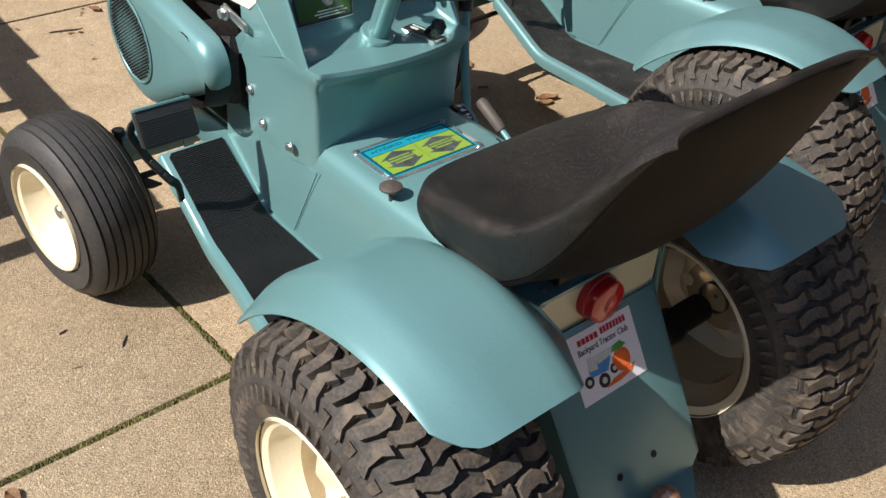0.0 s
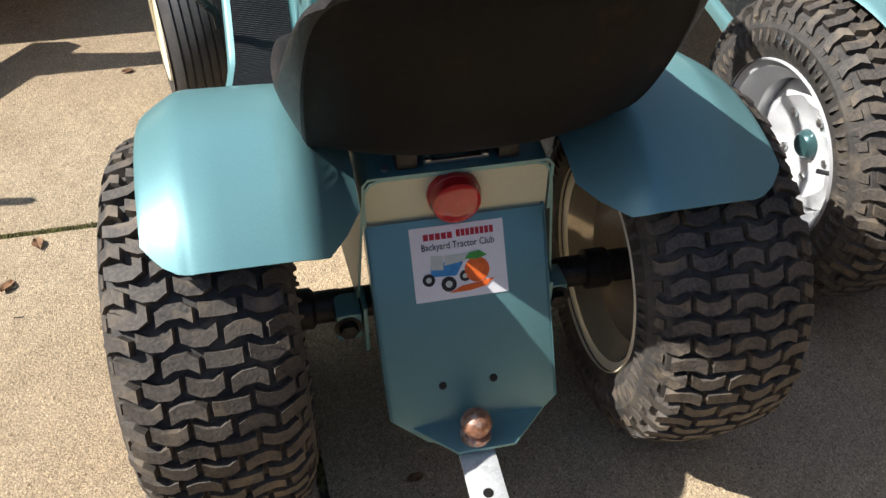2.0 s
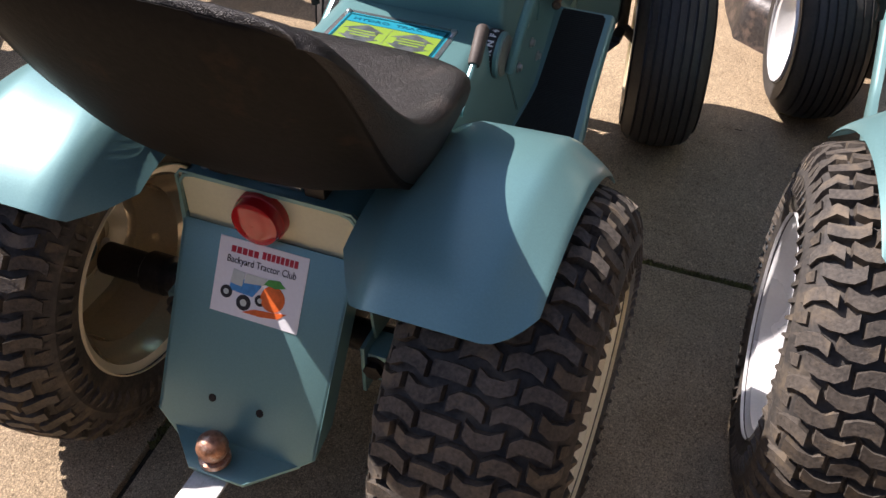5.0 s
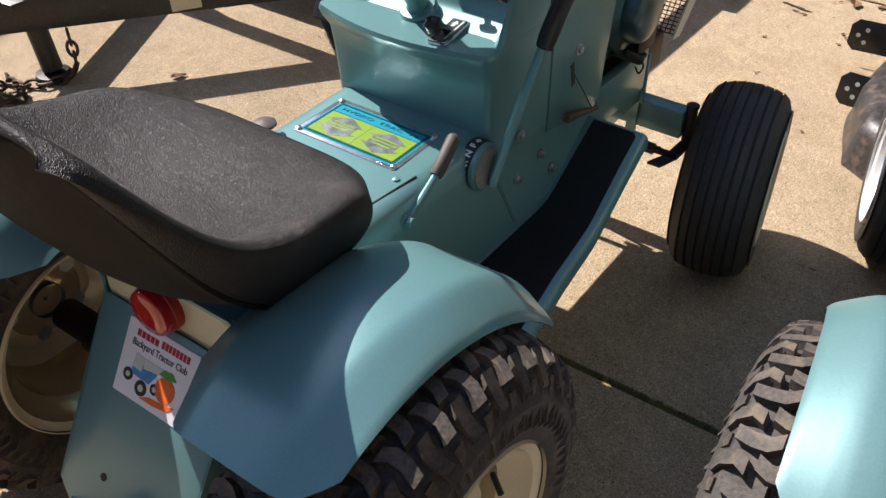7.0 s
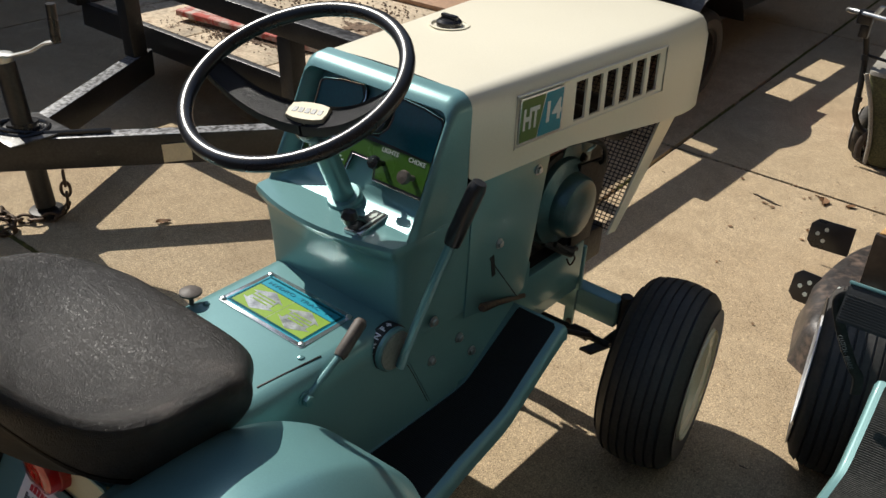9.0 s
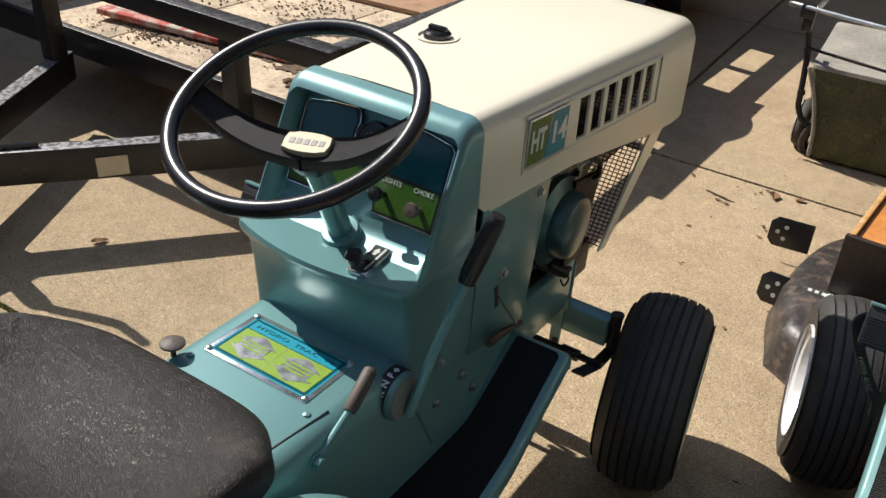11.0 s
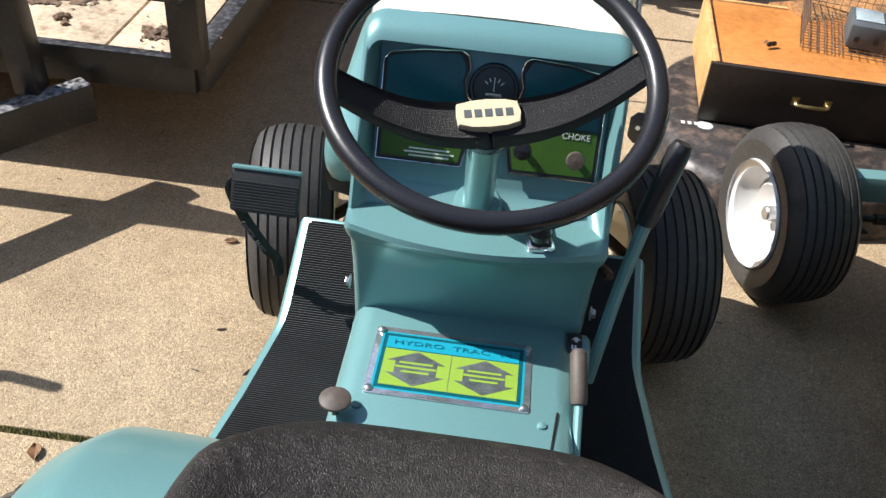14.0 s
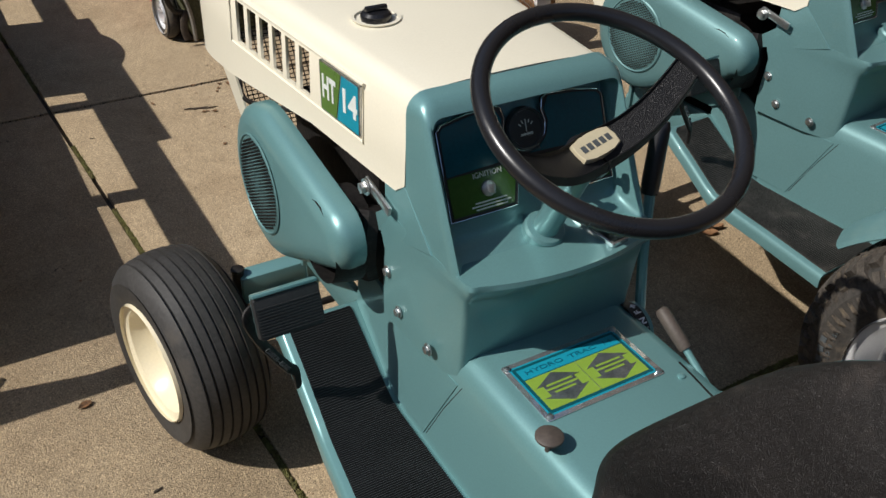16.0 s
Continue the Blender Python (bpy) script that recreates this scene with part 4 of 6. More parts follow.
def platform(parent, sx, teal, rubber):
    """Footrest: sloping toe board, flat rear, rolled outer edge, ribbed rubber mat."""
    line = [(0.478, 0.428, 0.300), (0.470, 0.432, 0.300), (0.40, 0.390, 0.301), (0.335, 0.350, 0.303), (0.310, 0.338, 0.305), (0.28, 0.334, 0.309), (0.15, 0.334, 0.325), (0.05, 0.335, 0.341), (-0.02, 0.336, 0.353)]
    if sx > 0:
        line = [(y, z, xo - 0.028) for y, z, xo in line]
    bm = shape()
    rows = []
    for y, z, xo in line:
        rows.append([Vector((sx * x, y, z + dz)) for x, dz in ((0.140, 0.0), (xo - 0.006, 0.0), (xo, -0.004), (xo + 0.003, -0.012), (xo + 0.003, -0.030), (xo - 0.002, -0.030), (xo - 0.003, -0.012), (xo - 0.008, -0.006), (0.140, -0.006))])
    loft(bm, rows)
    ob = part("footrest", bm, teal, parent, "teal sheet-steel footrest", 40)
    bm = shape()
    ribs = []
    pts = line[1:]
    tot = [0]
    for a, b in zip(pts, pts[1:]):
        tot.append(tot[-1] + math.hypot(a[0] - b[0], a[1] - b[1]))
    k, s = 0, 0.006
    while s < tot[-1]:
        while k < len(tot) - 2 and s > tot[k + 1]:
            k += 1
        t = (s - tot[k]) / (tot[k + 1] - tot[k])
        a, b = pts[k], pts[k + 1]
        y, z, xo = (a[i] + (b[i] - a[i]) * t for i in range(3))
        ribs.append((y, z, xo, s))
        s += 0.00105
    rows = []
    for i, (y, z, xo, s) in enumerate(ribs):
        h = 0.0052 if (i // 2) % 2 else 0.0020
        cut = max(0, 0.014 - s)
        rows.append([Vector((sx * x, y, z + d)) for x, d in ((0.172 + cut * 0.3, 0.001), (0.172 + cut * 0.3, h), (xo - 0.014 - cut, h), (xo - 0.014 - cut, 0.001))])
    loft(bm, rows)
    part("ribbed_mat", bm, rubber, ob, "black ribbed rubber mat", 20)
    return ob


def tractor(name, label, m, rim, teal, rubber, first=True):
    T = thing(name, label, "garden tractor", m, "garden tractors")
    tunnel(T, teal)
    dash_tower(T, teal)
    dash_panel(T)
    steering(T, teal)
    hood(T)
    for sx in (-1, 1):
        fender(T, sx, teal)
        platform(T, sx, teal, rubber)
    seat(T)
    # chassis, gearbox and axles
    bm = shape()
    for sx in (-1, 1):
        box(bm, (sx * 0.135, 0.27, 0.375), (0.012, 0.94, 0.085), 0.002)
    box(bm, (0, 0.742, 0.385), (0.30, 0.012, 0.11), 0.003)
    part("chassis_rail", bm, teal, T)
    bm = shape()
    box(bm, (0, -0.27, 0.32), (0.18, 0.16, 0.18), 0.03)
    box(bm, (0, 0.0, 0.33), (0.14, 0.5, 0.10), 0.02)
    part("transaxle", bm, DARK, T, "greasy dark transaxle housing")
    for sx in (-1, 1):
        bm = shape()
        lathe(bm, [(0.0005, 0.0), (0.024, 0.0), (0.024, 0.17), (0.025, 0.175), (0.025, 0.21), (0.032, 0.215), (0.032, 0.25), (0.026, 0.255), (0.026, 0.33)], Matrix.Translation((0, -0.335, 0.287)) @ pose(0, 0, 0, 0, sx * 90, 0), 20)
        part("axle_tube", bm, DARK, T, "greasy black axle tube")
    for sx in (-1, 1):
        bm = shape()
        box(bm, (sx * 0.158 - 0.006, -0.360, 0.285), (0.038, 0.05, 0.052), 0.004)
        box(bm, (sx * 0.140, -0.37, 0.285), (0.006, 0.05, 0.09), 0.001)
        br = part("axle_bracket", bm, teal, T)
        bm = shape()
        bolt(bm, (sx * 0.160 - 0.006, -0.385, 0.287), pose(0, 0, 0, 90, 0, 0), 0.014, 0.013)
        part("axle_nut", bm, DARK, br)
    bm = shape()
    box(bm, (-0.018, 0.780, 0.292), (0.50, 0.040, 0.062), 0.004)
    part("front_axle", bm, teal, T, "teal front axle beam")
    for sx in (-1, 1):
        bm = shape()
        kx = 0.242 if sx > 0 else -0.268
        tube(bm, [(kx, 0.782, 0.245), (kx, 0.782, 0.330)], 0.012, 16)
        disc(bm, (kx, 0.782, 0.330), 0.014, 0.008, None, 12, 0.003)
        tube(bm, [(kx, 0.780, 0.252), (kx + sx * 0.062, 0.776, 0.203)], 0.012, 10)
        part("spindle", bm, DARK, T)
        bm = shape()
        prism(bm, [(kx - 0.012, 0.785), (kx + 0.012, 0.785), (kx + 0.010, 0.715), (kx - sx * 0.020 + 0.014, 0.665), (kx - sx * 0.020 - 0.014, 0.665), (kx - 0.014, 0.715)], 0.242, 0.249, None, 0.001)
        part("steering_arm", bm, DARK, T)
        bm = shape()
        prism(bm, [(sx * x, z) for x, z in ((0.112, 0.216), (0.134, 0.216), (0.135, 0.320), (0.144, 0.350), (0.142, 0.364), (0.132, 0.374), (0.121, 0.370), (0.114, 0.356), (0.112, 0.320))], -0.760, -0.753, XZ, 0.001)
        lb = part("lift_bracket", bm, teal, T, "upright teal steel link on the axle")
        for z in (0.352, 0.234):
            bm = shape()
            disc(bm, (sx * 0.127, 0.7525, z), 0.0075, 0.0012, pose(0, 0, 0, 90, 0, 0), 16)
            part("link_hole", bm, DARK, lb)
    bm = shape()
    tube(bm, [(-0.262, 0.713, 0.250), (0.252, 0.713, 0.250)], 0.0075, 10)
    rod = part("tie_rod", bm, DARK, T, "thin dark steering rod behind the footrests")
    for x0, x1 in ((-0.205, -0.165), (0.160, 0.200)):
        bm = shape()
        tube(bm, [(x0, 0.713, 0.250), (x1, 0.713, 0.250)], 0.0125, 12)
        part("rod_clamp", bm, DARK, rod)
    bm = shape()
    tube(bm, [(0.10, 0.52, 0.34), (0.15, 0.61, 0.30), (0.212, 0.708, 0.258)], 0.006, 10)
    part("drag_link", bm, DARK, T)
    steer = 10 if first else 9
    for sx in (-1, 1):
        front_wheel(T, 0.353 if sx > 0 else (-0.389 if first else -0.368), (0.768 if sx > 0 else 0.760) if first else 0.780, rim, sx, "painted steel front wheel", steer)
        rw = rear_wheel(T, 0.343 if sx > 0 else -0.353, -0.335, rim, sx, "painted steel rear wheel")
        if not first and sx < 0:
            sidewall_print(rw)
    # tail: cream plate, sloping panel with folded sides, towing ball
    y0, z0, y1, z1 = -0.3690, 0.456, -0.516, 0.219
    bm = shape()
    prism(bm, [(-0.128, 0.455), (-0.128, 0.528), (-0.122, 0.534), (0.122, 0.534), (0.128, 0.528), (0.128, 0.455)], 0.357, 0.361, XZ)
    cp = part("cream_plate", bm, PALECREAM, T, "pale cream steel plate round the tail lamp")
    bm = shape()
    tube(bm, [(-0.131, -0.366, 0.452), (-0.131, -0.366, 0.530), (-0.124, -0.366, 0.539), (0.124, -0.366, 0.539), (0.131, -0.366, 0.530), (0.131, -0.366, 0.452)], 0.0028, 4)
    part("plate_rim", bm, teal, cp)
    M = frame_of((-0.004, y0, z0), (1, 0, 0), (0, y0 - y1, z0 - z1))
    Lp = math.hypot(y0 - y1, z0 - z1)
    bm = shape()
    prism(bm, [(-0.129, 0.004), (-0.124, -Lp), (-0.070, -Lp - 0.042), (0.070, -Lp - 0.042), (0.124, -Lp), (0.129, 0.004)], -0.004, 0.0, M, 0.0012)
    for sx in (-1, 1):
        a = [M @ Vector((sx * 0.129, 0.004, 0)), M @ Vector((sx * 0.124, -Lp, 0))]
        d = Vector((0, 0.055, 0.012))
        loft(bm, [[a[0], a[1], a[1] + d, a[0] + d], [p - Vector((sx * 0.004, 0, 0)) for p in (a[0], a[1], a[1] + d, a[0] + d)]])
    tail = part("tail_panel", bm, teal, T, "sloping teal tail panel with cut lower corners")
    bm = shape()
    prism(bm, [(-0.100, -0.522), (0.100, -0.522), (0.042, -0.578), (-0.042, -0.578)], 0.200, 0.206, None, 0.001)
    part("hitch_shelf", bm, teal, tail)
    for sx in (-0.043, 0.032):
        bm = shape()
        disc(bm, M @ Vector((sx, -Lp + 0.041, -0.0005)), 0.0058, 0.0012, M.to_3x3().to_4x4(), 20)
        part("bolt_hole", bm, DARK, tail, "dark drilled hole")
    bm = shape()
    lathe(bm, [(0.0005, 0.052), (0.011, 0.050), (0.019, 0.043), (0.0225, 0.032), (0.019, 0.020), (0.016, 0.014), (0.022, 0.012), (0.022, 0.004), (0.018, 0.0)], Matrix.Translation((-0.012, -0.556, 0.206)), 28)
    part("tow_ball", bm, RUST, tail, "small rust-brown towing ball")
    bm = shape()
    plate = [(-0.038, -0.50), (0.014, -0.50), (0.012, -0.668), (-0.040, -0.664)]
    prism(bm, plate, 0.184, 0.190, None, 0.001)
    part("drawbar", bm, GALV, tail, "bare galvanised drawbar")
    bm = shape()
    disc(bm, (-0.014, -0.640, 0.1895), 0.0075, 0.0012, None, 20)
    part("drawbar_hole", bm, DARK, tail)
    # tail lamp
    lm = frame_of((-0.007, -0.361, 0.498), (1, 0, 0), (0, 0, 1))
    bm = shape()
    lathe(bm, [(0.037, 0.0), (0.037, 0.012), (0.0355, 0.014)], lm, 40)
    lamp = part("tail_lamp", bm, REDPAINT, T, "round red tail lamp")
    bm = shape()
    lathe(bm, [(0.0355, 0.008), (0.036, 0.018), (0.033, 0.027), (0.028, 0.030), (0.012, 0.031), (0.0005, 0.030)], lm, 40)
    part("lens", bm, RED, lamp, "ribbed red lens")
    bm = shape()
    box(bm, (0.0, -0.345, 0.5425), (0.092, 0.010, 0.007), 0.002)
    part("seat_latch", bm, STEEL, T)
    for x in (-0.040, 0.040, -0.098):
        bm = shape()
        lathe(bm, [(0.006, 0), (0.0055, 0.003), (0.002, 0.0045), (0.0003, 0.0046)], Matrix.Translation((x, -0.346, 0.538 if abs(x) > 0.05 else 0.546)), 12)
        part("screw", bm, STEEL, T)
    # club sticker
    sm = M @ Matrix.Translation((-0.001, -0.060, 0))
    bm = shape()
    prism(bm, [(-0.067, -0.053), (0.067, -0.053), (0.067, 0.053), (-0.067, 0.053)], 0.0003, 0.0012, sm)
    st = part("club_sticker", bm, WHITE, T, "white club sticker with a small blue tractor")
    sticker(st, sm)
    # instruction plate on the hump
    pm = Matrix.Translation((-0.0105, 0.051, 0.5432))
    bm = shape()
    prism(bm, rounded(-0.099, -0.058, 0.099, 0.058, 0.004), 0, 0.0016, pm, 0.0005)
    ip = part("instruction_plate", bm, FOILEDGE, T, "chrome-edged lime and cyan instruction plate")
    for pts, mt, h in ((((-0.091, -0.050), (0.091, -0.050), (0.091, 0.050), (-0.091, 0.050)), CYAN, 0.0017), (((-0.088, -0.047), (0.088, -0.047), (0.088, 0.047), (-0.088, 0.047)), NAVY, 0.0019), (((-0.083, -0.042), (0.083, -0.042), (0.083, 0.020), (-0.083, 0.020)), LIME, 0.0023), (((-0.083, 0.0215), (0.083, 0.0215), (0.083, 0.042), (-0.083, 0.042)), CYAN, 0.0023)):
        bm = shape()
        prism(bm, list(pts), 0.0014, h, pm)
        part("plate_field", bm, mt, ip)
    lettering("lettering", "HYDRO  TRAC  14", 0.0105, pm @ Matrix.Translation((0, 0.032, 0.0025)), PRINTBLUE, ip, width=0.148)
    bm = shape()
    prism(bm, [(-0.0004, -0.042), (0.0004, -0.042), (0.0004, 0.020), (-0.0004, 0.020)], 0.0022, 0.0025, pm)
    part("divider_line", bm, FOIL, ip)
    for cx, words in ((-0.042, ("PULL UP TO", "PARK BRAKE", "TO RELEASE")), (0.042, ("TOW VALVE", "RELEASE", "LOCK"))):
        bm = shape()
        a = [(-0.027, -0.012), (-0.038, -0.012), (0, -0.034), (0.038, -0.012), (0.027, -0.012), (0.027, 0.012), (0.038, 0.012), (0, 0.034), (-0.038, 0.012), (-0.027, 0.012)]
        prism(bm, [(cx + x * 0.95, -0.011 + y * 0.86) for x, y in a], 0.0022, 0.0026, pm)
        ar = part("arrow_print", bm, FOIL, ip)
        for k in range(3):
            bm = shape()
            w = (0.042, 0.050, 0.034)[k]
            prism(bm, [(cx - w / 2, -0.004 - k * 0.0075), (cx + w / 2, -0.004 - k * 0.0075), (cx + w / 2, -0.0005 - k * 0.0075), (cx - w / 2, -0.0005 - k * 0.0075)], 0.0025, 0.0028, pm)
            part("print_line", bm, LIME, ar)
    for px, py in ((-0.0925, -0.051), (0.0925, -0.051), (-0.0925, 0.051), (0.0925, 0.051)):
        bm = shape()
        lathe(bm, [(0.0052, 0), (0.0045, 0.003), (0.002, 0.0042), (0.0003, 0.0043)], pm @ Matrix.Translation((px, py, 0.0015)), 14)
        part("screw", bm, STEEL, ip)
    # pull knob and its retaining screw
    bm = shape()
    lathe(bm, [(0.004, 0), (0.004, 0.016), (0.015, 0.020), (0.0185, 0.023), (0.0185, 0.026), (0.015, 0.0285), (0.0005, 0.030)], Matrix.Translation((-0.134, -0.040, 0.537)), 28)
    part("pull_knob", bm, GRIP, T, "grey-brown mushroom pull knob")
    for p in ((-0.112, -0.028, 0.5425), (0.104, -0.022, 0.5425)):
        bm = shape()
        lathe(bm, [(0.006, 0), (0.0055, 0.003), (0.002, 0.0045), (0.0003, 0.0046)], Matrix.Translation(p), 14)
        part("screw", bm, teal, T)
    # side panels in front of the pedestal
    def skin(name, pts, sx, label):
        bm = shape()
        rows = []
        for off in (0.0012, -0.004):
            rows.append([Vector((sx * (max(0.1505, 0.1505 + (0.5 - z) * 0.084) + off + (0.010 if z > 0.52 else 0.0)), y, z)) for y, z in pts])
        loft(bm, rows)
        return part(name, bm, teal, T, label)
    skin("side_panel", [(0.150, 0.498), (0.36, 0.498), (0.395, 0.515), (0.455, 0.515), (0.47, 0.495), (0.47, 0.345), (0.222, 0.345)], -1, "teal lower side panel of the engine bay")
    skin("side_panel", [(0.150, 0.498), (0.36, 0.498), (0.520, 0.498), (0.515, 0.452), (0.47, 0.440), (0.47, 0.345), (0.222, 0.345)], 1, "teal lower side panel of the engine bay")
    bevel_plate("engine_side", [(0.30, 0.485), (0.30, 0.745), (0.522, 0.733), (0.482, 0.468), (0.46, 0.452)], 0.1635, 0.1675, teal, T, "flat teal engine bay cover", 0.0008)
    if not first:
        bevel_plate("engine_side", [(0.40, 0.500), (0.40, 0.640), (0.62, 0.610), (0.62, 0.455), (0.47, 0.455)], -0.1635, -0.160, teal, T, "", 0.0008)
    upper = [(0.21, 0.690), (0.24, 0.715), (0.285, 0.757), (0.345, 0.745), (0.345, 0.690), (0.385, 0.66), (0.385, 0.635), (0.30, 0.66)]
    bevel_plate("cowl_panel", upper, -0.1645, -0.157, teal, T, "", 0.0008)
    for x, y, z in ((-0.166, 0.209, 0.527), (-0.166, 0.300, 0.532), (-0.166, 0.335, 0.585),
                    (0.166, 0.215, 0.520), (0.158, 0.300, 0.440), (0.162, 0.335, 0.395), (0.158, 0.225, 0.430), (0.1675, 0.485, 0.708), (0.1675, 0.385, 0.60)):
        bm = shape()
        bolt(bm, (x, y, z), pose(0, 0, 0, 0, 90 if x > 0 else -90, 0), 0.0068, 0.007)
        part("panel_bolt", bm, STEEL, T)
    bm = shape()
    tube(bm, smooth_path([(-0.160, 0.98, 0.640), (-0.195, 0.86, 0.655), (-0.200, 0.74, 0.690), (-0.175, 0.60, 0.735)]), 0.0045, 8)
    part("control_rod", bm, DARK, T, "thin dark control rod beside the engine")
    # engine
    bm = shape()
    box(bm, (0.0, 0.66, 0.56), (0.22, 0.36, 0.22), 0.02)
    box(bm, (0.02, 0.62, 0.42), (0.24, 0.42, 0.08), 0.01)
    box(bm, (0.0, 0.64, 0.455), (0.20, 0.30, 0.02), 0.004)
    eng = part("engine", bm, DARK, T, "dark greasy engine block with cooling fins")
    for k in range(7):
        bm = shape()
        box(bm, (0.0, 0.56 + 0.035 * k, 0.70), (0.19, 0.010, 0.09), 0.002)
        part("cooling_fin", bm, DARK, eng)
    bm = shape()
    tube(bm, smooth_path([(0.06, 0.70, 0.74), (0.12, 0.78, 0.72), (0.13, 0.84, 0.68)]), 0.035, 14)
    part("muffler", bm, DARK, eng, "dark muffler")
    bm = shape()
    lathe(bm, [(0.104, 0.090), (0.106, 0.120), (0.100, 0.140), (0.070, 0.144), (0.060, 0.120)], Matrix.Translation((-0.012, 0.628, 0.582)) @ ALONG_X, 40)
    part("cover_flange", bm, DARK, eng)
    bm = shape()
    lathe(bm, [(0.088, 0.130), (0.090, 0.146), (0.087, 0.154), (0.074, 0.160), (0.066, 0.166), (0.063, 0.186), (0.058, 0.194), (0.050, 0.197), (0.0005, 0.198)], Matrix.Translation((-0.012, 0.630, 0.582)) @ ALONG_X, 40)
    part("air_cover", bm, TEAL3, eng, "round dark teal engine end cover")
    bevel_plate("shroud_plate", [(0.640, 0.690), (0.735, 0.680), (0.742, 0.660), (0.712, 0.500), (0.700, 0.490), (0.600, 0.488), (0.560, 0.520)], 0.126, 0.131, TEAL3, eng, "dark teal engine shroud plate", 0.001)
    bm = shape()
    bolt(bm, (0.131, 0.706, 0.650), ALONG_X, 0.007, 0.008)
    part("shroud_bolt", bm, DARK, eng)
    bm = shape()
    tube(bm, smooth_path([(0.138, 0.690, 0.700), (0.150, 0.705, 0.690), (0.146, 0.722, 0.676), (0.136, 0.712, 0.662)]), 0.003, 6)
    part("spring", bm, STEEL, eng, "small bright governor spring")
    bm = shape()
    tube(bm, [(0.136, 0.588, 0.505), (0.160, 0.618, 0.487), (0.170, 0.640, 0.478)], [0.007, 0.009, 0.012], 10)
    tube(bm, smooth_path([(0.170, 0.640, 0.478), (0.176, 0.648, 0.462), (0.172, 0.640, 0.448), (0.166, 0.634, 0.462)]), 0.002, 6)
    part("drain_plug", bm, DARK, eng, "dark drain plug with a wire ring")
    bm = shape()
    box(bm, (0.118, 0.590, 0.712), (0.05, 0.075, 0.030), 0.006)
    part("ignition_coil", bm, RUSTRED, eng, "rusty red ignition coil")
    bm = shape()
    prism(bm, [(0.66, 0.655), (0.770, 0.640), (0.735, 0.470), (0.66, 0.470)], 0.148, 0.156, YZ, 0.001)
    part("baffle_plate", bm, DARK, eng)
    bm = shape()
    tube(bm, smooth_path([(0.165, 0.655, 0.715), (0.175, 0.70, 0.690), (0.172, 0.72, 0.655), (0.160, 0.73, 0.640)]), 0.005, 8)
    part("hose", bm, DARK, eng, "black rubber hose")
    bm = shape()
    tube(bm, smooth_path([(0.155, 0.60, 0.505), (0.168, 0.625, 0.487), (0.172, 0.655, 0.480)]), 0.006, 8)
    part("hose", bm, DARK, eng, "black rubber hose")
    bm = shape()
    tube(bm, [(0.10, 0.69, 0.725), (0.165, 0.70, 0.722)], 0.032, 14)
    part("air_intake", bm, DARK, eng)
    bm = shape()
    box(bm, (0.140, 0.60, 0.415), (0.02, 0.26, 0.09), 0.004)
    part("engine_rail", bm, teal, eng)
    # left blower housing with its round screen
    bm = shape()
    def drop(cy, cz, R, ty, tz, r, k=22):
        d = math.hypot(ty - cy, tz - cz)
        base = math.atan2(tz - cz, ty - cy)
        al = math.acos((R - r) / d)
        out = []
        for i in range(k + 1):
            a = base + al + (2 * math.pi - 2 * al) * i / k
            out.append((cy + R * math.cos(a), cz + R * math.sin(a)))
        for i in range(9):
            a = base - al + 2 * al * i / 8
            out.append((ty + r * math.cos(a), tz + r * math.sin(a)))
        return out
    rings = []
    for x, g in ((-0.192, 0.010), (-0.192, 0.018), (-0.214, 0.018), (-0.226, 0.014), (-0.234, 0.005), (-0.239, -0.008), (-0.241, -0.020)):
        rings.append([Vector((x, y, z)) for y, z in drop(0.675, 0.578, 0.120 + g, 0.405, 0.622, 0.036 + g)])
    loft(bm, rings)
    sh = part("blower_housing", bm, teal, T, "teal engine blower housing", 40)
    sc = Matrix.Translation((-0.2412, 0.672, 0.580)) @ pose(0, 0, 0, 0, -90, 0)
    bm = shape()
    lathe(bm, [(0.0005, 0.0), (0.088, 0.0), (0.091, 0.002), (0.088, 0.004), (0.086, 0.0015), (0.05, 0.0035), (0.0005, 0.004)], sc, 40)
    scr = part("screen", bm, TEAL2, sh, "round perforated intake screen")
    bm = shape()
    for i in range(-14, 15):
        for j in range(-14, 15):
            u, v = i * 0.0064 + (j % 2) * 0.0032, j * 0.0056
            if math.hypot(u, v) < 0.082:
                prism(bm, [(u + 0.0021 * math.cos(a), v + 0.0021 * math.sin(a)) for a in (0.5, 1.55, 2.6, 3.65, 4.7, 5.74)], 0.003, 0.0043, sc)
    tagged(part("perforation", bm, DARK, scr), "small dark punched holes", kind="stuff")
    bm = shape()
    lathe(bm, [(0.075, -0.0), (0.078, -0.03), (0.070, -0.07)], Matrix.Translation((-0.165, 0.44, 0.60)) @ pose(0, 0, 0, 0, 90, 0), 24)
    tube(bm, smooth_path([(-0.16, 0.40, 0.66), (-0.175, 0.385, 0.60), (-0.165, 0.40, 0.55)]), 0.026, 10)
    part("intake_hose", bm, DARK, eng)
    bm = shape()
    box(bm, (-0.176, 0.345, 0.715), (0.006, 0.075, 0.016), 0.002, pose(0, 0, 0, 12, 0, 0))
    bolt(bm, (-0.180, 0.375, 0.715), pose(0, 0, 0, 0, -90, 0), 0.009, 0.010)
    part("belt_adjuster", bm, STEEL, T)
    # clutch and brake pedal
    pp = frame_of((-0.322, 0.352, 0.560), (1, 0.03, -0.03), (0, 0.45, 1))
    bm = shape()
    prism(bm, rounded(-0.050, -0.032, 0.050, 0.034, 0.003), -0.009, -0.004, pp, 0.001)
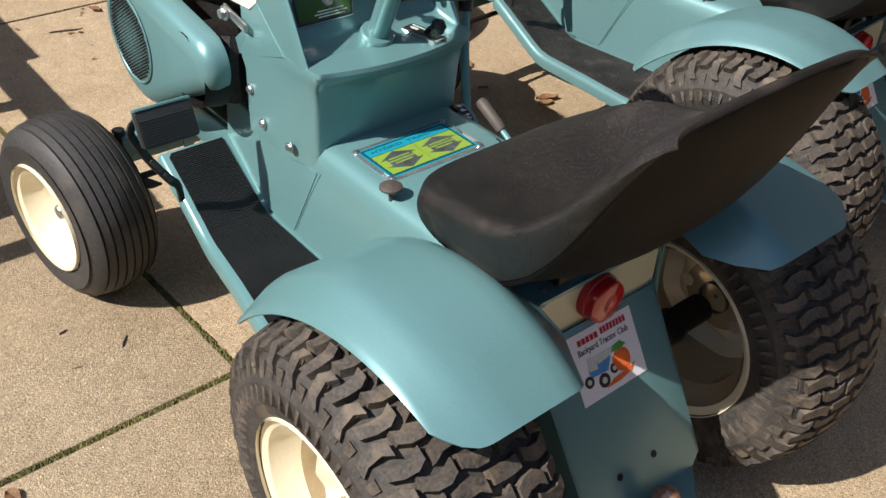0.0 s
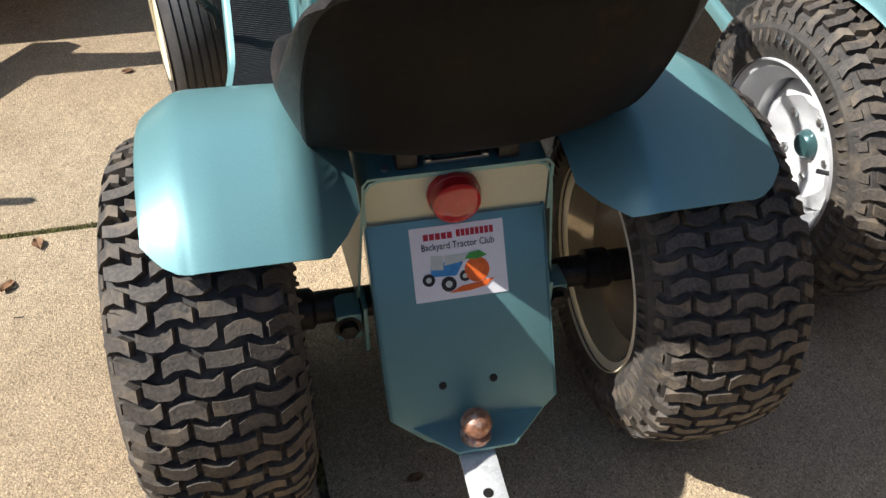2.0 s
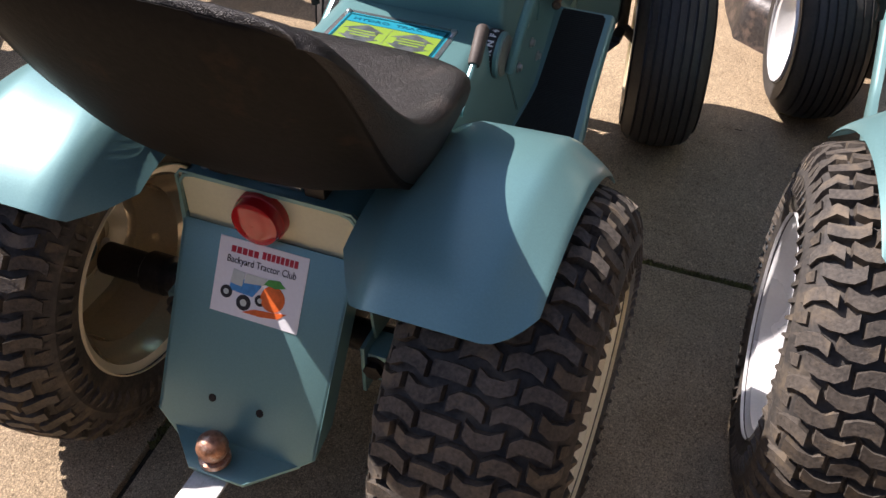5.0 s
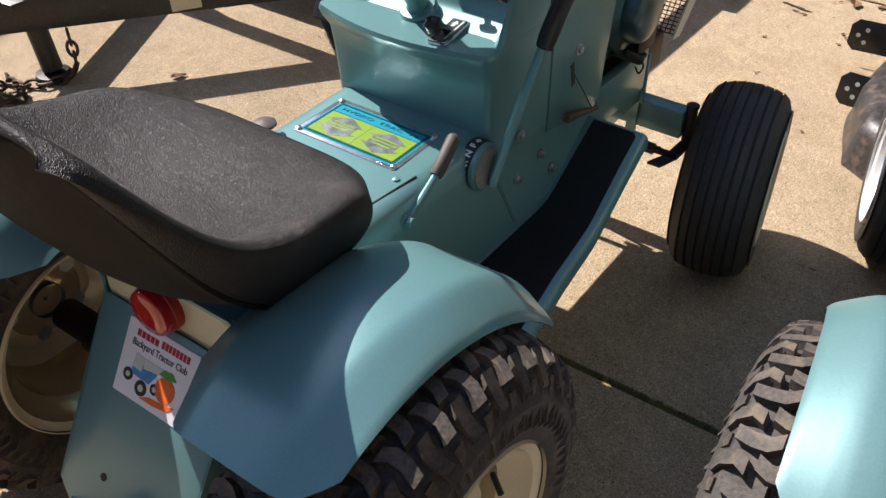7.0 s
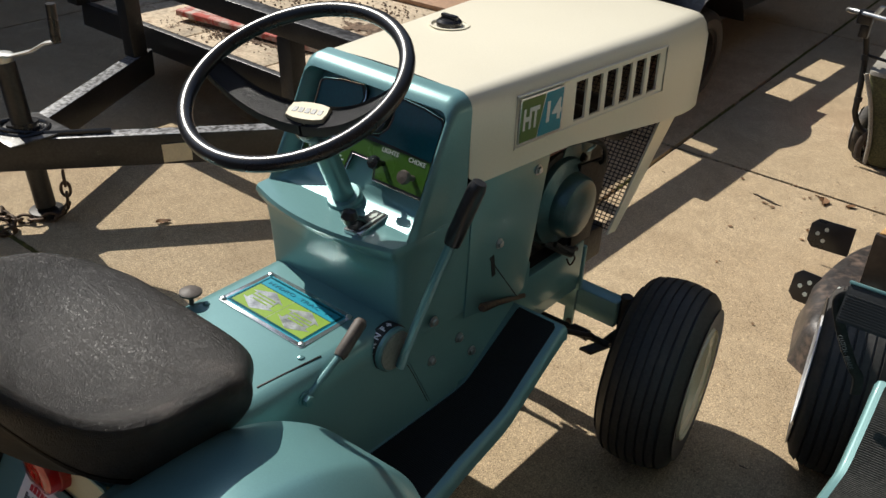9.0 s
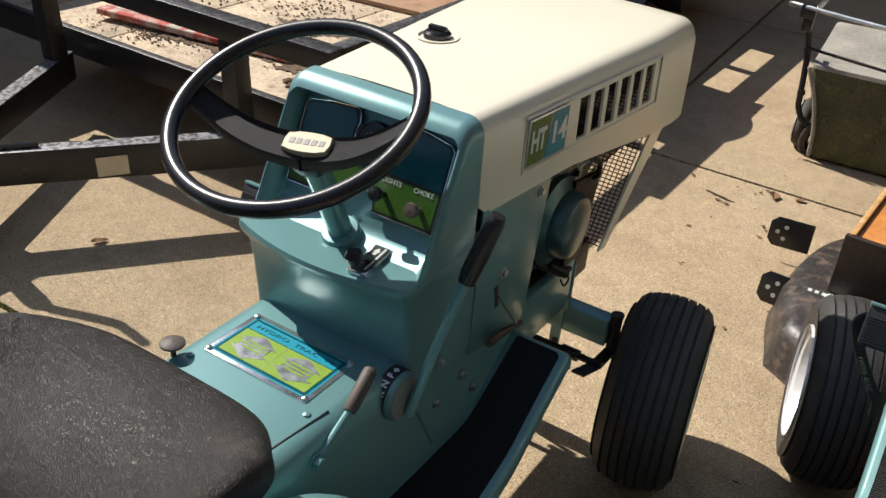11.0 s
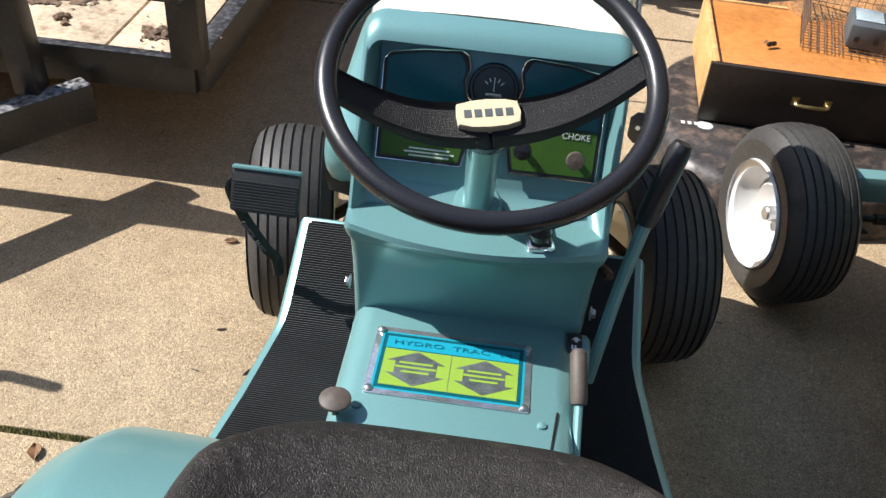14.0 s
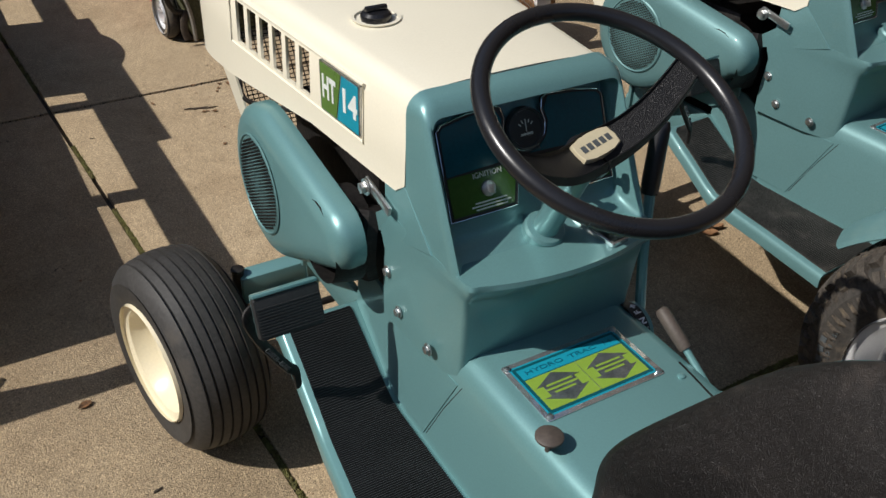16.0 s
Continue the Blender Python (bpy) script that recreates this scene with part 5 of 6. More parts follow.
    box(bm, pp @ Vector((0, 0.0325, 0.003)), (0.102, 0.005, 0.015), 0.001, pp.to_3x3().to_4x4())
    ped = part("brake_pedal", bm, teal, T, "teal clutch and brake pedal")
    bm = shape()
    prism(bm, rounded(-0.0505, -0.034, 0.0505, 0.029, 0.004), -0.006, 0.009, pp, 0.002)
    ridge = [(-0.031, 0.0085)]
    for k in range(10):
        y = -0.0285 + k * 0.0045
        ridge += [(y - 0.0014, 0.0088), (y - 0.0010, 0.0102), (y + 0.0010, 0.0102), (y + 0.0014, 0.0088)]
    ridge += [(0.0145, 0.0085)]
    loft(bm, [[pp @ Vector((x, y, z)) for y, z in ridge] for x in (-0.048, 0.048)], cyclic=False)
    part("pedal_rubber", bm, MAT, ped, "black ribbed pedal rubber")
    bm = shape()
    tube(bm, smooth_path([(-0.355, 0.372, 0.570), (-0.376, 0.368, 0.560), (-0.380, 0.362, 0.545), (-0.361, 0.360, 0.499), (-0.330, 0.358, 0.447), (-0.316, 0.360, 0.428), (-0.312, 0.362, 0.395)]), 0.009, 8, flat=(0.005, 0.009))
    arm = part("pedal_arm", bm, DARK, ped, "dark bent pedal arm with raised words")
    lettering("lettering", "CLUTCH - BRAKE", 0.011, frame_of((-0.3455, 0.3478, 0.473), (0.031, 0.0, -0.052), (0.052, 0.0, 0.031)), GREYINK, arm, 0.0008, width=0.062)
    if not first:
        ped.matrix_basis = Matrix.Translation((-0.01, 0.03, 0.045)) @ ped.matrix_basis
    # selector dial, lift lever and parking lever on the other side
    dm = Matrix.Translation((0.140, 0.128, 0.505)) @ ALONG_X
    bm = shape()
    lathe(bm, [(0.040, -0.008), (0.040, 0.011), (0.038, 0.012)], dm, 36)
    dl = part("selector_dial", bm, INK, T, "black lift dial with white arrows")
    bm = shape()
    lathe(bm, [(0.0385, 0.008), (0.0385, 0.018), (0.036, 0.0205), (0.0005, 0.021)], dm, 36)
    part("dial_cap", bm, teal, dl)
    bm = shape()
    lathe(bm, [(0.034, 0.020), (0.0335, 0.0225), (0.0005, 0.023)], dm, 36)
    part("dial_face", bm, DIALGREY, dl, "scuffed grey dial face")
    def round_dial(deg):
        a = radians(deg)
        return frame_of((0.1435, 0.128 + 0.0402 * math.cos(a), 0.505 + 0.0402 * math.sin(a)), (0, math.sin(a), -math.cos(a)), (-1, 0, 0))
    for deg, ch in ((150, "R"), (128, "N"), (106, "F")):
        lettering("lettering", ch, 0.0145, round_dial(deg), WHITE, dl, bold=0.0004)
    for deg, way in ((168, -1), (88, 1)):
        bm = shape()
        prism(bm, [(way * 0.006, 0), (0, 0.006), (0, 0.002), (-way * 0.004, 0.002), (-way * 0.004, -0.002), (0, -0.002), (0, -0.006)][::way], 0, 0.0006, round_dial(deg))
        part("dial_arrow", bm, WHITE, dl)
    bm = shape()
    tube(bm, smooth_path([(0.169, 0.132, 0.474), (0.176, 0.146, 0.522), (0.190, 0.174, 0.610), (0.208, 0.200, 0.700)]), 0.0085, 10)
    lv = part("lift_lever", bm, teal, T, "teal implement lift lever")
    bm = shape()
    tube(bm, [(0.206, 0.199, 0.690), (0.209, 0.202, 0.705), (0.229, 0.221, 0.785), (0.232, 0.223, 0.795)], [0.013, 0.0145, 0.0145, 0.011], 14)
    part("grip", bm, BLACK, lv, "black rubber grip")
    bm = shape()
    tube(bm, [(0.147, -0.055, 0.509), (0.147, -0.032, 0.519), (0.146, 0.028, 0.553)], 0.0055, 10)
    bolt(bm, (0.147, -0.055, 0.509), ALONG_X, 0.009, 0.012)
    pl = part("parking_lever", bm, teal, T, "pale teal hand lever")
    bm = shape()
    tube(bm, [(0.1465, 0.016, 0.546), (0.146, 0.022, 0.550), (0.141, 0.068, 0.580), (0.140, 0.072, 0.583)], [0.009, 0.0105, 0.0105, 0.007], 14)
    part("grip", bm, GRIP, pl, "brown rubber grip")
    # slot with the pivoting link on the right panel
    bm = shape()
    tube(bm, [(0.1674, 0.460, 0.456), (0.1674, 0.36, 0.580)], 0.0011, 6)
    part("panel_seam", bm, INK, T)
    bm = shape()
    tube(bm, [(0.158, 0.500, 0.434), (0.182, 0.370, 0.490), (0.194, 0.315, 0.513), (0.197, 0.306, 0.517)], [0.0045, 0.006, 0.0085, 0.006], 12)
    part("lever_stub", bm, RUSTIRON, T, "rusty stub lever beside the footrest")
    bm = shape()
    box(bm, (0.1679, 0.372, 0.560), (0.001, 0.010, 0.045), 0.0, pose(0, 0, 0, 12, 0, 0))
    part("panel_slot", bm, INK, T)
    # speed control on the shelf
    km = Matrix.Translation((0.074, 0.150, 0.6915)) @ pose(0, 0, 0, 0, 0, 8)
    bm = shape()
    prism(bm, rounded(-0.016, -0.040, 0.016, 0.042, 0.003), 0, 0.006, km, 0.001)
    sp = part("speed_control", bm, FOILEDGE, T, "chrome-edged hand speed control")
    bm = shape()
    prism(bm, rounded(-0.012, -0.036, 0.012, 0.038, 0.002), 0.005, 0.0072, km)
    part("control_plate", bm, INK, sp)
    bm = shape()
    prism(bm, [(-0.0045, 0.012), (0.0015, 0.012), (0.0015, 0.021), (0.004, 0.021), (-0.0015, 0.032), (-0.007, 0.021), (-0.0045, 0.021)], 0.007, 0.0077, km)
    prism(bm, [(0.006, -0.030), (0.009, -0.030), (0.009, 0.034), (0.006, 0.034)], 0.007, 0.0077, km)
    part("control_arrow", bm, PALE, sp)
    bm = shape()
    tube(bm, [km @ Vector((0, -0.002, 0.004)), km @ Vector((0, -0.016, 0.018)), km @ Vector((-0.004, -0.034, 0.026))], 0.005, 8)
    lathe(bm, [(0.0005, -0.014), (0.009, -0.011), (0.014, 0.0), (0.010, 0.010), (0.0005, 0.014)], Matrix.Translation(km @ Vector((-0.005, -0.038, 0.029))), 18)
    part("control_knob", bm, BLACK, sp, "round black knob")
    return T


def sticker(parent, m):
    """Club sticker: bars for the maker's words, club words, a little tractor and an orange shape."""
    def flat(name, pts, mat, h=0.0016):
        bm = shape()
        prism(bm, pts, 0.001, h, m)
        return part(name, bm, mat, parent)
    for k in range(5):
        flat("name_bar", [(-0.048 + k * 0.0085, 0.034), (-0.041 + k * 0.0085, 0.034), (-0.041 + k * 0.0085, 0.043), (-0.048 + k * 0.0085, 0.043)], REDINK)
    for k in range(8):
        flat("name_bar", [(-0.001 + k * 0.0068, 0.035), (0.0045 + k * 0.0068, 0.035), (0.0045 + k * 0.0068, 0.045), (-0.001 + k * 0.0068, 0.045)], REDINK)
    lettering("lettering", "Backyard Tractor Club", 0.014, m @ Matrix.Translation((0, 0.024, 0.0013)), INK, parent, width=0.104)
    def circle(x, y, r, mat, h=0.0017, k=18):
        return flat("print_spot", [(x + r * math.cos(2 * math.pi * i / k), y + r * math.sin(2 * math.pi * i / k)) for i in range(k)], mat, h)
    flat("print_body", [(-0.042, -0.018), (-0.006, -0.020), (0.004, -0.004), (0.006, 0.004), (-0.018, 0.002), (-0.042, -0.004)], BLUEINK)
    flat("print_grille", [(-0.042, -0.008), (-0.024, -0.010), (-0.022, 0.010), (-0.040, 0.012)], PALE, 0.0018)
    flat("print_hood", [(-0.022, -0.004), (0.010, 0.000), (0.012, 0.010), (-0.020, 0.010)], PALE, 0.0018)
    for x, y, r in ((-0.046, -0.022, 0.009), (-0.018, -0.031, 0.011), (0.006, -0.022, 0.008)):
        circle(x, y, r, INK, 0.0019)
        circle(x, y, r * 0.45, PALE, 0.0021)
    circle(0.024, -0.015, 0.018, ORANGE, 0.0021)
    flat("print_top", [(0.008, 0.002), (0.014, 0.010), (0.030, 0.012), (0.040, 0.004), (0.026, 0.000)], GREENINK, 0.0023)
    flat("print_base", [(-0.018, -0.044), (0.000, -0.036), (0.020, -0.034), (0.048, -0.030), (0.036, -0.040), (0.010, -0.044)], ORANGE, 0.0020)


# ---- ground: cast concrete slabs with open joints over a bed of earth ----
def slab_line(i):
    """The lengthwise joint i at a given y."""
    return lambda y: -0.258 - 0.053 * y + i * 3.05


def cross_line(j):
    return lambda x: 0.296 + 0.006 * x + j * 2.07


def corner(i, j):
    y = cross_line(j)(0)
    for _ in range(4):
        x = slab_line(i)(y)
        y = cross_line(j)(x)
    return x, y


bm = shape()
for s in (4000,):
    vs = [bm.verts.new(p) for p in ((-s, -s, -0.016), (s, -s, -0.016), (s, s, -0.016), (-s, s, -0.016))]
    bm.faces.new(vs)
ground = tagged(part("ground", bm, DIRT), "dark earth under and round the concrete slabs", "ground", kind="structure")
paving = tagged(new("pavement"), "sunlit tan concrete slabs with mossy joints", "pavement", kind="structure")
for i in range(-4, 4):
    for j in range(-4, 5):
        a, b, c, d = corner(i, j), corner(i + 1, j), corner(i + 1, j + 1), corner(i, j + 1)
        g = 0.0075
        mx, my = (a[0] + c[0]) / 2, (a[1] + c[1]) / 2
        q = [(x + math.copysign(g, mx - x), y + math.copysign(g, my - y)) for x, y in (a, b, c, d)]
        bm = shape()
        prism(bm, q, -0.09, 0.0, None)
        es = [e for e in bm.edges if all(v.co.z > -0.01 for v in e.verts)]
        bmesh.ops.bevel(bm, geom=es, offset=0.004, segments=2, profile=0.5, affect="EDGES")
        part("slab", bm, CONCRETE, paving)


# ---- unseen wall blocks, added to shade the far side of the yard ----
bm = shape()
box(bm, (-4.35, 3.0, 1.2), (0.24, 14.0, 2.4), 0.01)
box(bm, (-4.8, 8.6, 3.0), (0.9, 7.9, 6.0), 0.01)
tagged(part("shade_wall_west", bm, surface("shade_wall_siding", (0.30, 0.27, 0.24), 0.8, 0, 0.15, 3, 80, 0.2)), "plain unseen wall added to shade the far side of the yard", "wall", kind="structure")


# unseen wall behind the camera, added to cut sky light on rear faces
bm = shape()
box(bm, (1.5, -4.6, 1.2), (14.0, 0.24, 2.4), 0.01)
tagged(part("sky_block_south", bm, surface("brown_sky_block", (0.085, 0.066, 0.055), 0.85, 0, 0.15, 3, 80, 0.2)), "plain brown unseen wall added to block sky light", "wall", kind="structure")
# unseen tall dark wall, added to darken the sides that face east
bm = shape()
box(bm, (3.35, 1.6, 4.0), (0.24, 11.0, 8.0), 0.01)
tagged(part("sky_block_east", bm, surface("dark_sky_block", (0.055, 0.042, 0.032), 0.9, 0, 0.2, 4, 80, 0.2)), "plain dark unseen wall added to cut light from the east", "wall", kind="structure")


# unseen wall to the north, added to lower the ambient sky light
bm = shape()
box(bm, (0.0, 7.3, 2.4), (9.0, 0.24, 4.8), 0.01)
tagged(part("sky_block_north", bm, surface("grey_brown_sky_block", (0.10, 0.085, 0.075), 0.85, 0, 0.15, 3, 80, 0.2)), "plain dark unseen wall added to cut light from the north", "wall", kind="structure")


# ---- joint filling ----
rng = random.Random(4)


def joint_fill(name, f, t0, t1, along_y, mat, n, wide, label, cat, gap=None):
    """Small uneven clumps along a joint."""
    vs, fs = [], []
    for _ in range(n):
        t = rng.uniform(t0, t1)
        if gap and noise.noise((t * 3.1, 7.7 if along_y else 1.3, 0)) < gap:
            continue
        w = wide * rng.uniform(0.4, 1.2)
        o = rng.gauss(0, wide * 0.55)
        x, y = (f(t) + o, t) if along_y else (t, f(t) + o)
        h = rng.uniform(-0.002, 0.0035)
        k = len(vs)
        a0 = rng.random() * 6.28
        for q in range(5):
            r = w * rng.uniform(0.5, 1.1)
            vs.append((x + r * math.cos(a0 + q * 1.257), y + r * math.sin(a0 + q * 1.257), -0.008 + 0.003 * rng.random()))
        vs.append((x, y, h))
        fs += [(k + q, k + (q + 1) % 5, k + 5) for q in range(5)]
    me = bpy.data.meshes.new(name)
    me.from_pydata(vs, [], fs)
    me.materials.append(mat)
    return tagged(new(name, me), label, cat, kind="stuff")


joint_fill("moss", slab_line(0), -1.6, 5.5, True, MOSS, 7000, 0.0065, "green moss and dirt in the slab joint", "moss", -0.22)
joint_fill("moss", cross_line(0), -2.2, 2.0, False, MOSS, 6500, 0.0065, "green moss and dirt in the slab joint", "moss", -0.5)
joint_fill("moss", cross_line(0), 0.42, 1.15, False, MOSS, 900, 0.012, "ragged moss clumps spreading from the slab joint", "moss", -0.1)
joint_fill("joint_grit", cross_line(1), -2.0, 2.4, False, DIRT, 700, 0.0035, "dark grit in the slab joint", "grit")


# ---- trailer ----
def trailer():
    t = thing("utility_trailer", "black angle-iron utility trailer with dusty board deck", "trailer", pose(-1.607, 1.166, 0, 0, 0, -0.3))
    W, L, Z0, Z1 = 0.87, 3.45, 0.235, 0.335

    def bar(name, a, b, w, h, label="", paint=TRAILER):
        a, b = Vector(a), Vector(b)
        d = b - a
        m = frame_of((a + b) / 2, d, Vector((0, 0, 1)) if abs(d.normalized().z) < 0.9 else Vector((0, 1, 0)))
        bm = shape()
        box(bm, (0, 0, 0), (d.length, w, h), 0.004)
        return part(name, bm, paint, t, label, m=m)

    zm = (Z0 + Z1) / 2
    # local y of a bar points up, so the first size is its height
    bar("front_beam", (-W, 0.024, 0.2825), (W, 0.024, 0.2825), 0.095, 0.032)
    bar("rear_beam", (-W, L, zm), (W, L, zm), Z1 - Z0, 0.06)
    for sx in (-1, 1):
        bar("side_beam", (sx * W, 0.03, zm), (sx * W, L - 0.03, zm), Z1 - Z0, 0.05)
        bar("top_rail", (sx * W, -0.09, 0.555), (sx * W, L, 0.555), 0.085, 0.05)
        for y, w in ((0.0, 0.075), (0.62, 0.075), (1.27, 0.10), (2.46, 0.035), (2.86, 0.06), (L, 0.075)):
            bar("post", (sx * W, y, Z1 - 0.01), (sx * W, y, 0.515), 0.06, w)
        bar("tongue", (0.05, -0.80, 0.214) if sx < 0 else (-0.10, -0.985, 0.214), (sx * 0.50 + 0.115, -0.03, 0.214), 0.10, 0.052, "", TONGUE)
        bar("post", (sx * 0.43 + 0.085, -0.098, 0.262), (sx * 0.43 + 0.08, -0.112, 0.537), 0.06, 0.06)
    # plates that close the side by the wheel and at the tail, doubled rail above them
    # unseen, added on this side alone to shape the shadow on the slabs
    bar("shade_side_plate", (W, 1.375, 0.425), (W, 2.12, 0.425), 0.178, 0.008)
    bar("shade_side_plate", (W, 2.89, 0.425), (W, L - 0.04, 0.425), 0.178, 0.008)
    bar("shade_rail_cap", (W + 0.008, 0.93, 0.618), (W + 0.008, 2.1, 0.618), 0.042, 0.05)
    bar("front_rail", (-W - 0.02, -0.113, 0.567), (W + 0.02, -0.113, 0.567), 0.06, 0.065)
    # unseen tail gate, added to shade the slabs beyond the trailer
    bar("shade_gate_rail", (-W, L + 0.05, 1.45), (W, L + 0.05, 1.45), 0.06, 0.05)
    for k in range(7):
        bar("shade_gate_post", (-W + k * W / 3, L + 0.05, 0.30), (-W + k * W / 3, L + 0.05, 1.42), 0.05, 0.05)
    bm = shape()
    box(bm, (0, L + 0.05, 0.86), (2 * W - 0.05, 0.006, 1.1))
    part("shade_gate_sheet", bm, TRAILER, t, "added unseen sheet-steel gate that shades the slabs beyond")
    bm = shape()
    box(bm, (0.035, -0.74, 0.268), (0.20, 0.19, 0.010), 0.003)
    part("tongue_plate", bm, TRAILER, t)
    # boards
    cuts = (-0.84, -0.675, -0.235, 0.205, 0.645, 0.84)
    for a, b in zip(cuts, cuts[1:]):
        bm = shape()
        box(bm, ((a + b) / 2, L / 2, 0.317), (b - a - 0.008, L - 0.08, 0.022), 0.002)
        part("deck_board", bm, DECKWOOD, t, "dusty weathered deck board")
    # jack with its crank, safety chain
    bm = shape()
    tube(bm, [(0.075, -0.735, 0.03), (0.045, -0.742, 0.25), (0.020, -0.752, 0.475)], 0.030, 18)
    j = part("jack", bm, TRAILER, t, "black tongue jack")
    bm = shape()
    tube(bm, [(0.038, -0.738, 0.232), (0.032, -0.738, 0.272)], 0.058, 22)
    tube(bm, [(0.032, -0.738, 0.270), (0.029, -0.738, 0.292)], 0.046, 22)
    part("jack_collar", bm, BLACK, j, "round black jack collar")
    bm = shape()
    disc(bm, (0.075, -0.735, 0.0), 0.052, 0.02, None, 24, 0.004)
    part("jack_foot", bm, DARK, j)
    bm = shape()
    tube(bm, [(0.015, -0.755, 0.497), (0.060, -0.745, 0.502), (0.115, -0.715, 0.522), (0.150, -0.690, 0.548), (0.187, -0.675, 0.560)], 0.009, 8, flat=(0.017, 0.005))
    disc(bm, (0.020, -0.752, 0.472), 0.027, 0.030, None, 18, 0.004)
    part("crank", bm, STEEL, j, "bright steel crank handle")
    bm = shape()
    tube(bm, [(0.187, -0.676, 0.556), (0.187, -0.676, 0.664)], 0.014, 12)
    part("crank_grip", bm, BLACK, j)
    # safety chains: one loops down beside the foot, one lies heaped on the slab
    def chain(pts, link=0.030):
        p = smooth_path([Vector(v) for v in pts], 12)
        gone, k = 0.0, 0
        for a, b in zip(p, p[1:]):
            gone += (b - a).length
            if gone < link:
                continue
            gone = 0.0
            m = frame_of(b, (b - a).normalized(), (0.3, 0.5, 1) if k % 2 else (0.9, -0.5, 0.25))
            bm = shape()
            tube(bm, [m @ Vector((0.023 * math.cos(q), 0.014 * math.sin(q), 0)) for q in [2 * math.pi * w / 12 for w in range(12)]], 0.0048, 6, loop=True)
            part("chain_link", bm, RUSTIRON, t)
            k += 1

    chain(((0.145, -0.70, 0.17), (0.165, -0.71, 0.12), (0.168, -0.715, 0.06), (0.140, -0.735, 0.020), (0.09, -0.80, 0.013), (0.03, -0.84, 0.013), (-0.03, -0.82, 0.014)))
    chain(((0.02, -0.83, 0.20), (0.0, -0.86, 0.12), (0.005, -0.89, 0.04), (0.04, -0.92, 0.014), (0.10, -0.92, 0.013), (0.12, -0.87, 0.013), (0.07, -0.85, 0.022), (0.00, -0.90, 0.020), (-0.06, -0.93, 0.013)))
    bm = shape()
    tube(bm, smooth_path([(-0.45, -0.95, 0.262), (-0.2, -0.86, 0.285), (0.0, -0.815, 0.275), (0.085, -0.775, 0.272), (0.10, -0.72, 0.275), (0.05, -0.67, 0.272), (-0.02, -0.70, 0.276), (-0.04, -0.77, 0.278), (0.03, -0.80, 0.284), (0.10, -0.72, 0.272), (0.215, -0.565, 0.272)]), 0.008, 8)
    part("cable", bm, BLACK, t)
    # masking label on the tongue
    d = Vector((0.565, 0.77, 0)).normalized()
    m = frame_of(Vector((0.05, -0.80, 0.206)) + d * 0.47 + Vector((d.y, -d.x, 0)) * 0.0270, d, (0, 0, 1))
    bm = shape()
    prism(bm, [(-0.04, -0.032), (0.045, -0.028), (0.043, 0.030), (-0.043, 0.026)], 0, 0.0012, m)
    part("tape_label", bm, TAPE, t, "strip of pale masking tape")
    # wheels and mudguards
    for sx in (-1, 1):
        bm = shape()
        rim_shape(bm, 0.105, 0.065, 0.02, 0.035)
        # rims in dark steel: the shade on their pale paint put into the colour
        w = part("wheel", bm, DARK, t, m=pose(sx * (W + 0.11), 1.72, 0.20, 0, 0, 0 if sx > 0 else 180))
        bm = shape()
        lathe(bm, [(r, x) for x, r in tyre_profile(0.20, 0.07, 0.01, 0.105, 0.95)], ALONG_X, 48)
        part("tyre", bm, RUBBER_F, w)
        bm = shape()
        rows = []
        for k in range(15):
            a = radians(20 + 140 * k / 14)
            rows.append([Vector((sx * (W + q), 1.72 + 0.31 * math.cos(a), 0.205 + 0.30 * math.sin(a))) for q in (0.026, 0.205)])
        loft(bm, rows, cyclic=False)
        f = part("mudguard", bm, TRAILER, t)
        f.modifiers.new("thickness", "SOLIDIFY").thickness = 0.004
    return t


trailer()
# dried mud on the deck
rng = random.Random(9)


def clods(name, spots, label):
    vs, fs = [], []
    for cx, cy, cz, spread, n, size in spots:
        for _ in range(n):
            r = size * rng.uniform(0.25, 1.0)
            x, y = cx + rng.gauss(0, spread), cy + rng.gauss(0, spread)
            b = shape()
            bmesh.ops.create_icosphere(b, subdivisions=1, radius=r)
            k = len(vs)
            for v in b.verts:
                p = v.co * (1 + 0.35 * noise.noise(v.co * 90 + Vector((x * 50, y * 50, 0))))
                vs.append((x + p.x, y + p.y, cz + max(p.z * 0.7, -r * 0.2) + r * 0.2))
            fs += [tuple(k + v.index for v in f.verts) for f in b.faces]
            b.free()
    me = bpy.data.meshes.new(name)
    me.from_pydata(vs, [], fs)
    me.materials.append(SOIL)
    return tagged(new(name, me), label, "dirt", kind="stuff")


clods("dirt_clods", [(-0.832, 1.279, 0.33, 0.022, 16, 0.022),
      (-0.832, 1.279, 0.33, 0.04, 40, 0.006), (-1.752, 1.354, 0.33, 0.05, 320, 0.006), (-1.662, 1.454, 0.33, 0.06, 420, 0.005), (-1.742, 1.384, 0.33, 0.02, 10, 0.016), (-1.512, 1.414, 0.33, 0.07, 200, 0.004), (-1.962, 1.334, 0.33, 0.07, 160, 0.004), (-1.132, 1.294, 0.33, 0.025, 5, 0.026), (-1.242, 1.484, 0.33, 0.06, 160, 0.005), (-2.012, 1.914, 0.33, 0.09, 260, 0.007), (-1.582, 1.984, 0.33, 0.12, 260, 0.006), (-1.062, 1.684, 0.33, 0.12, 90, 0.005)], "dry brown mud crumbs on the trailer deck")


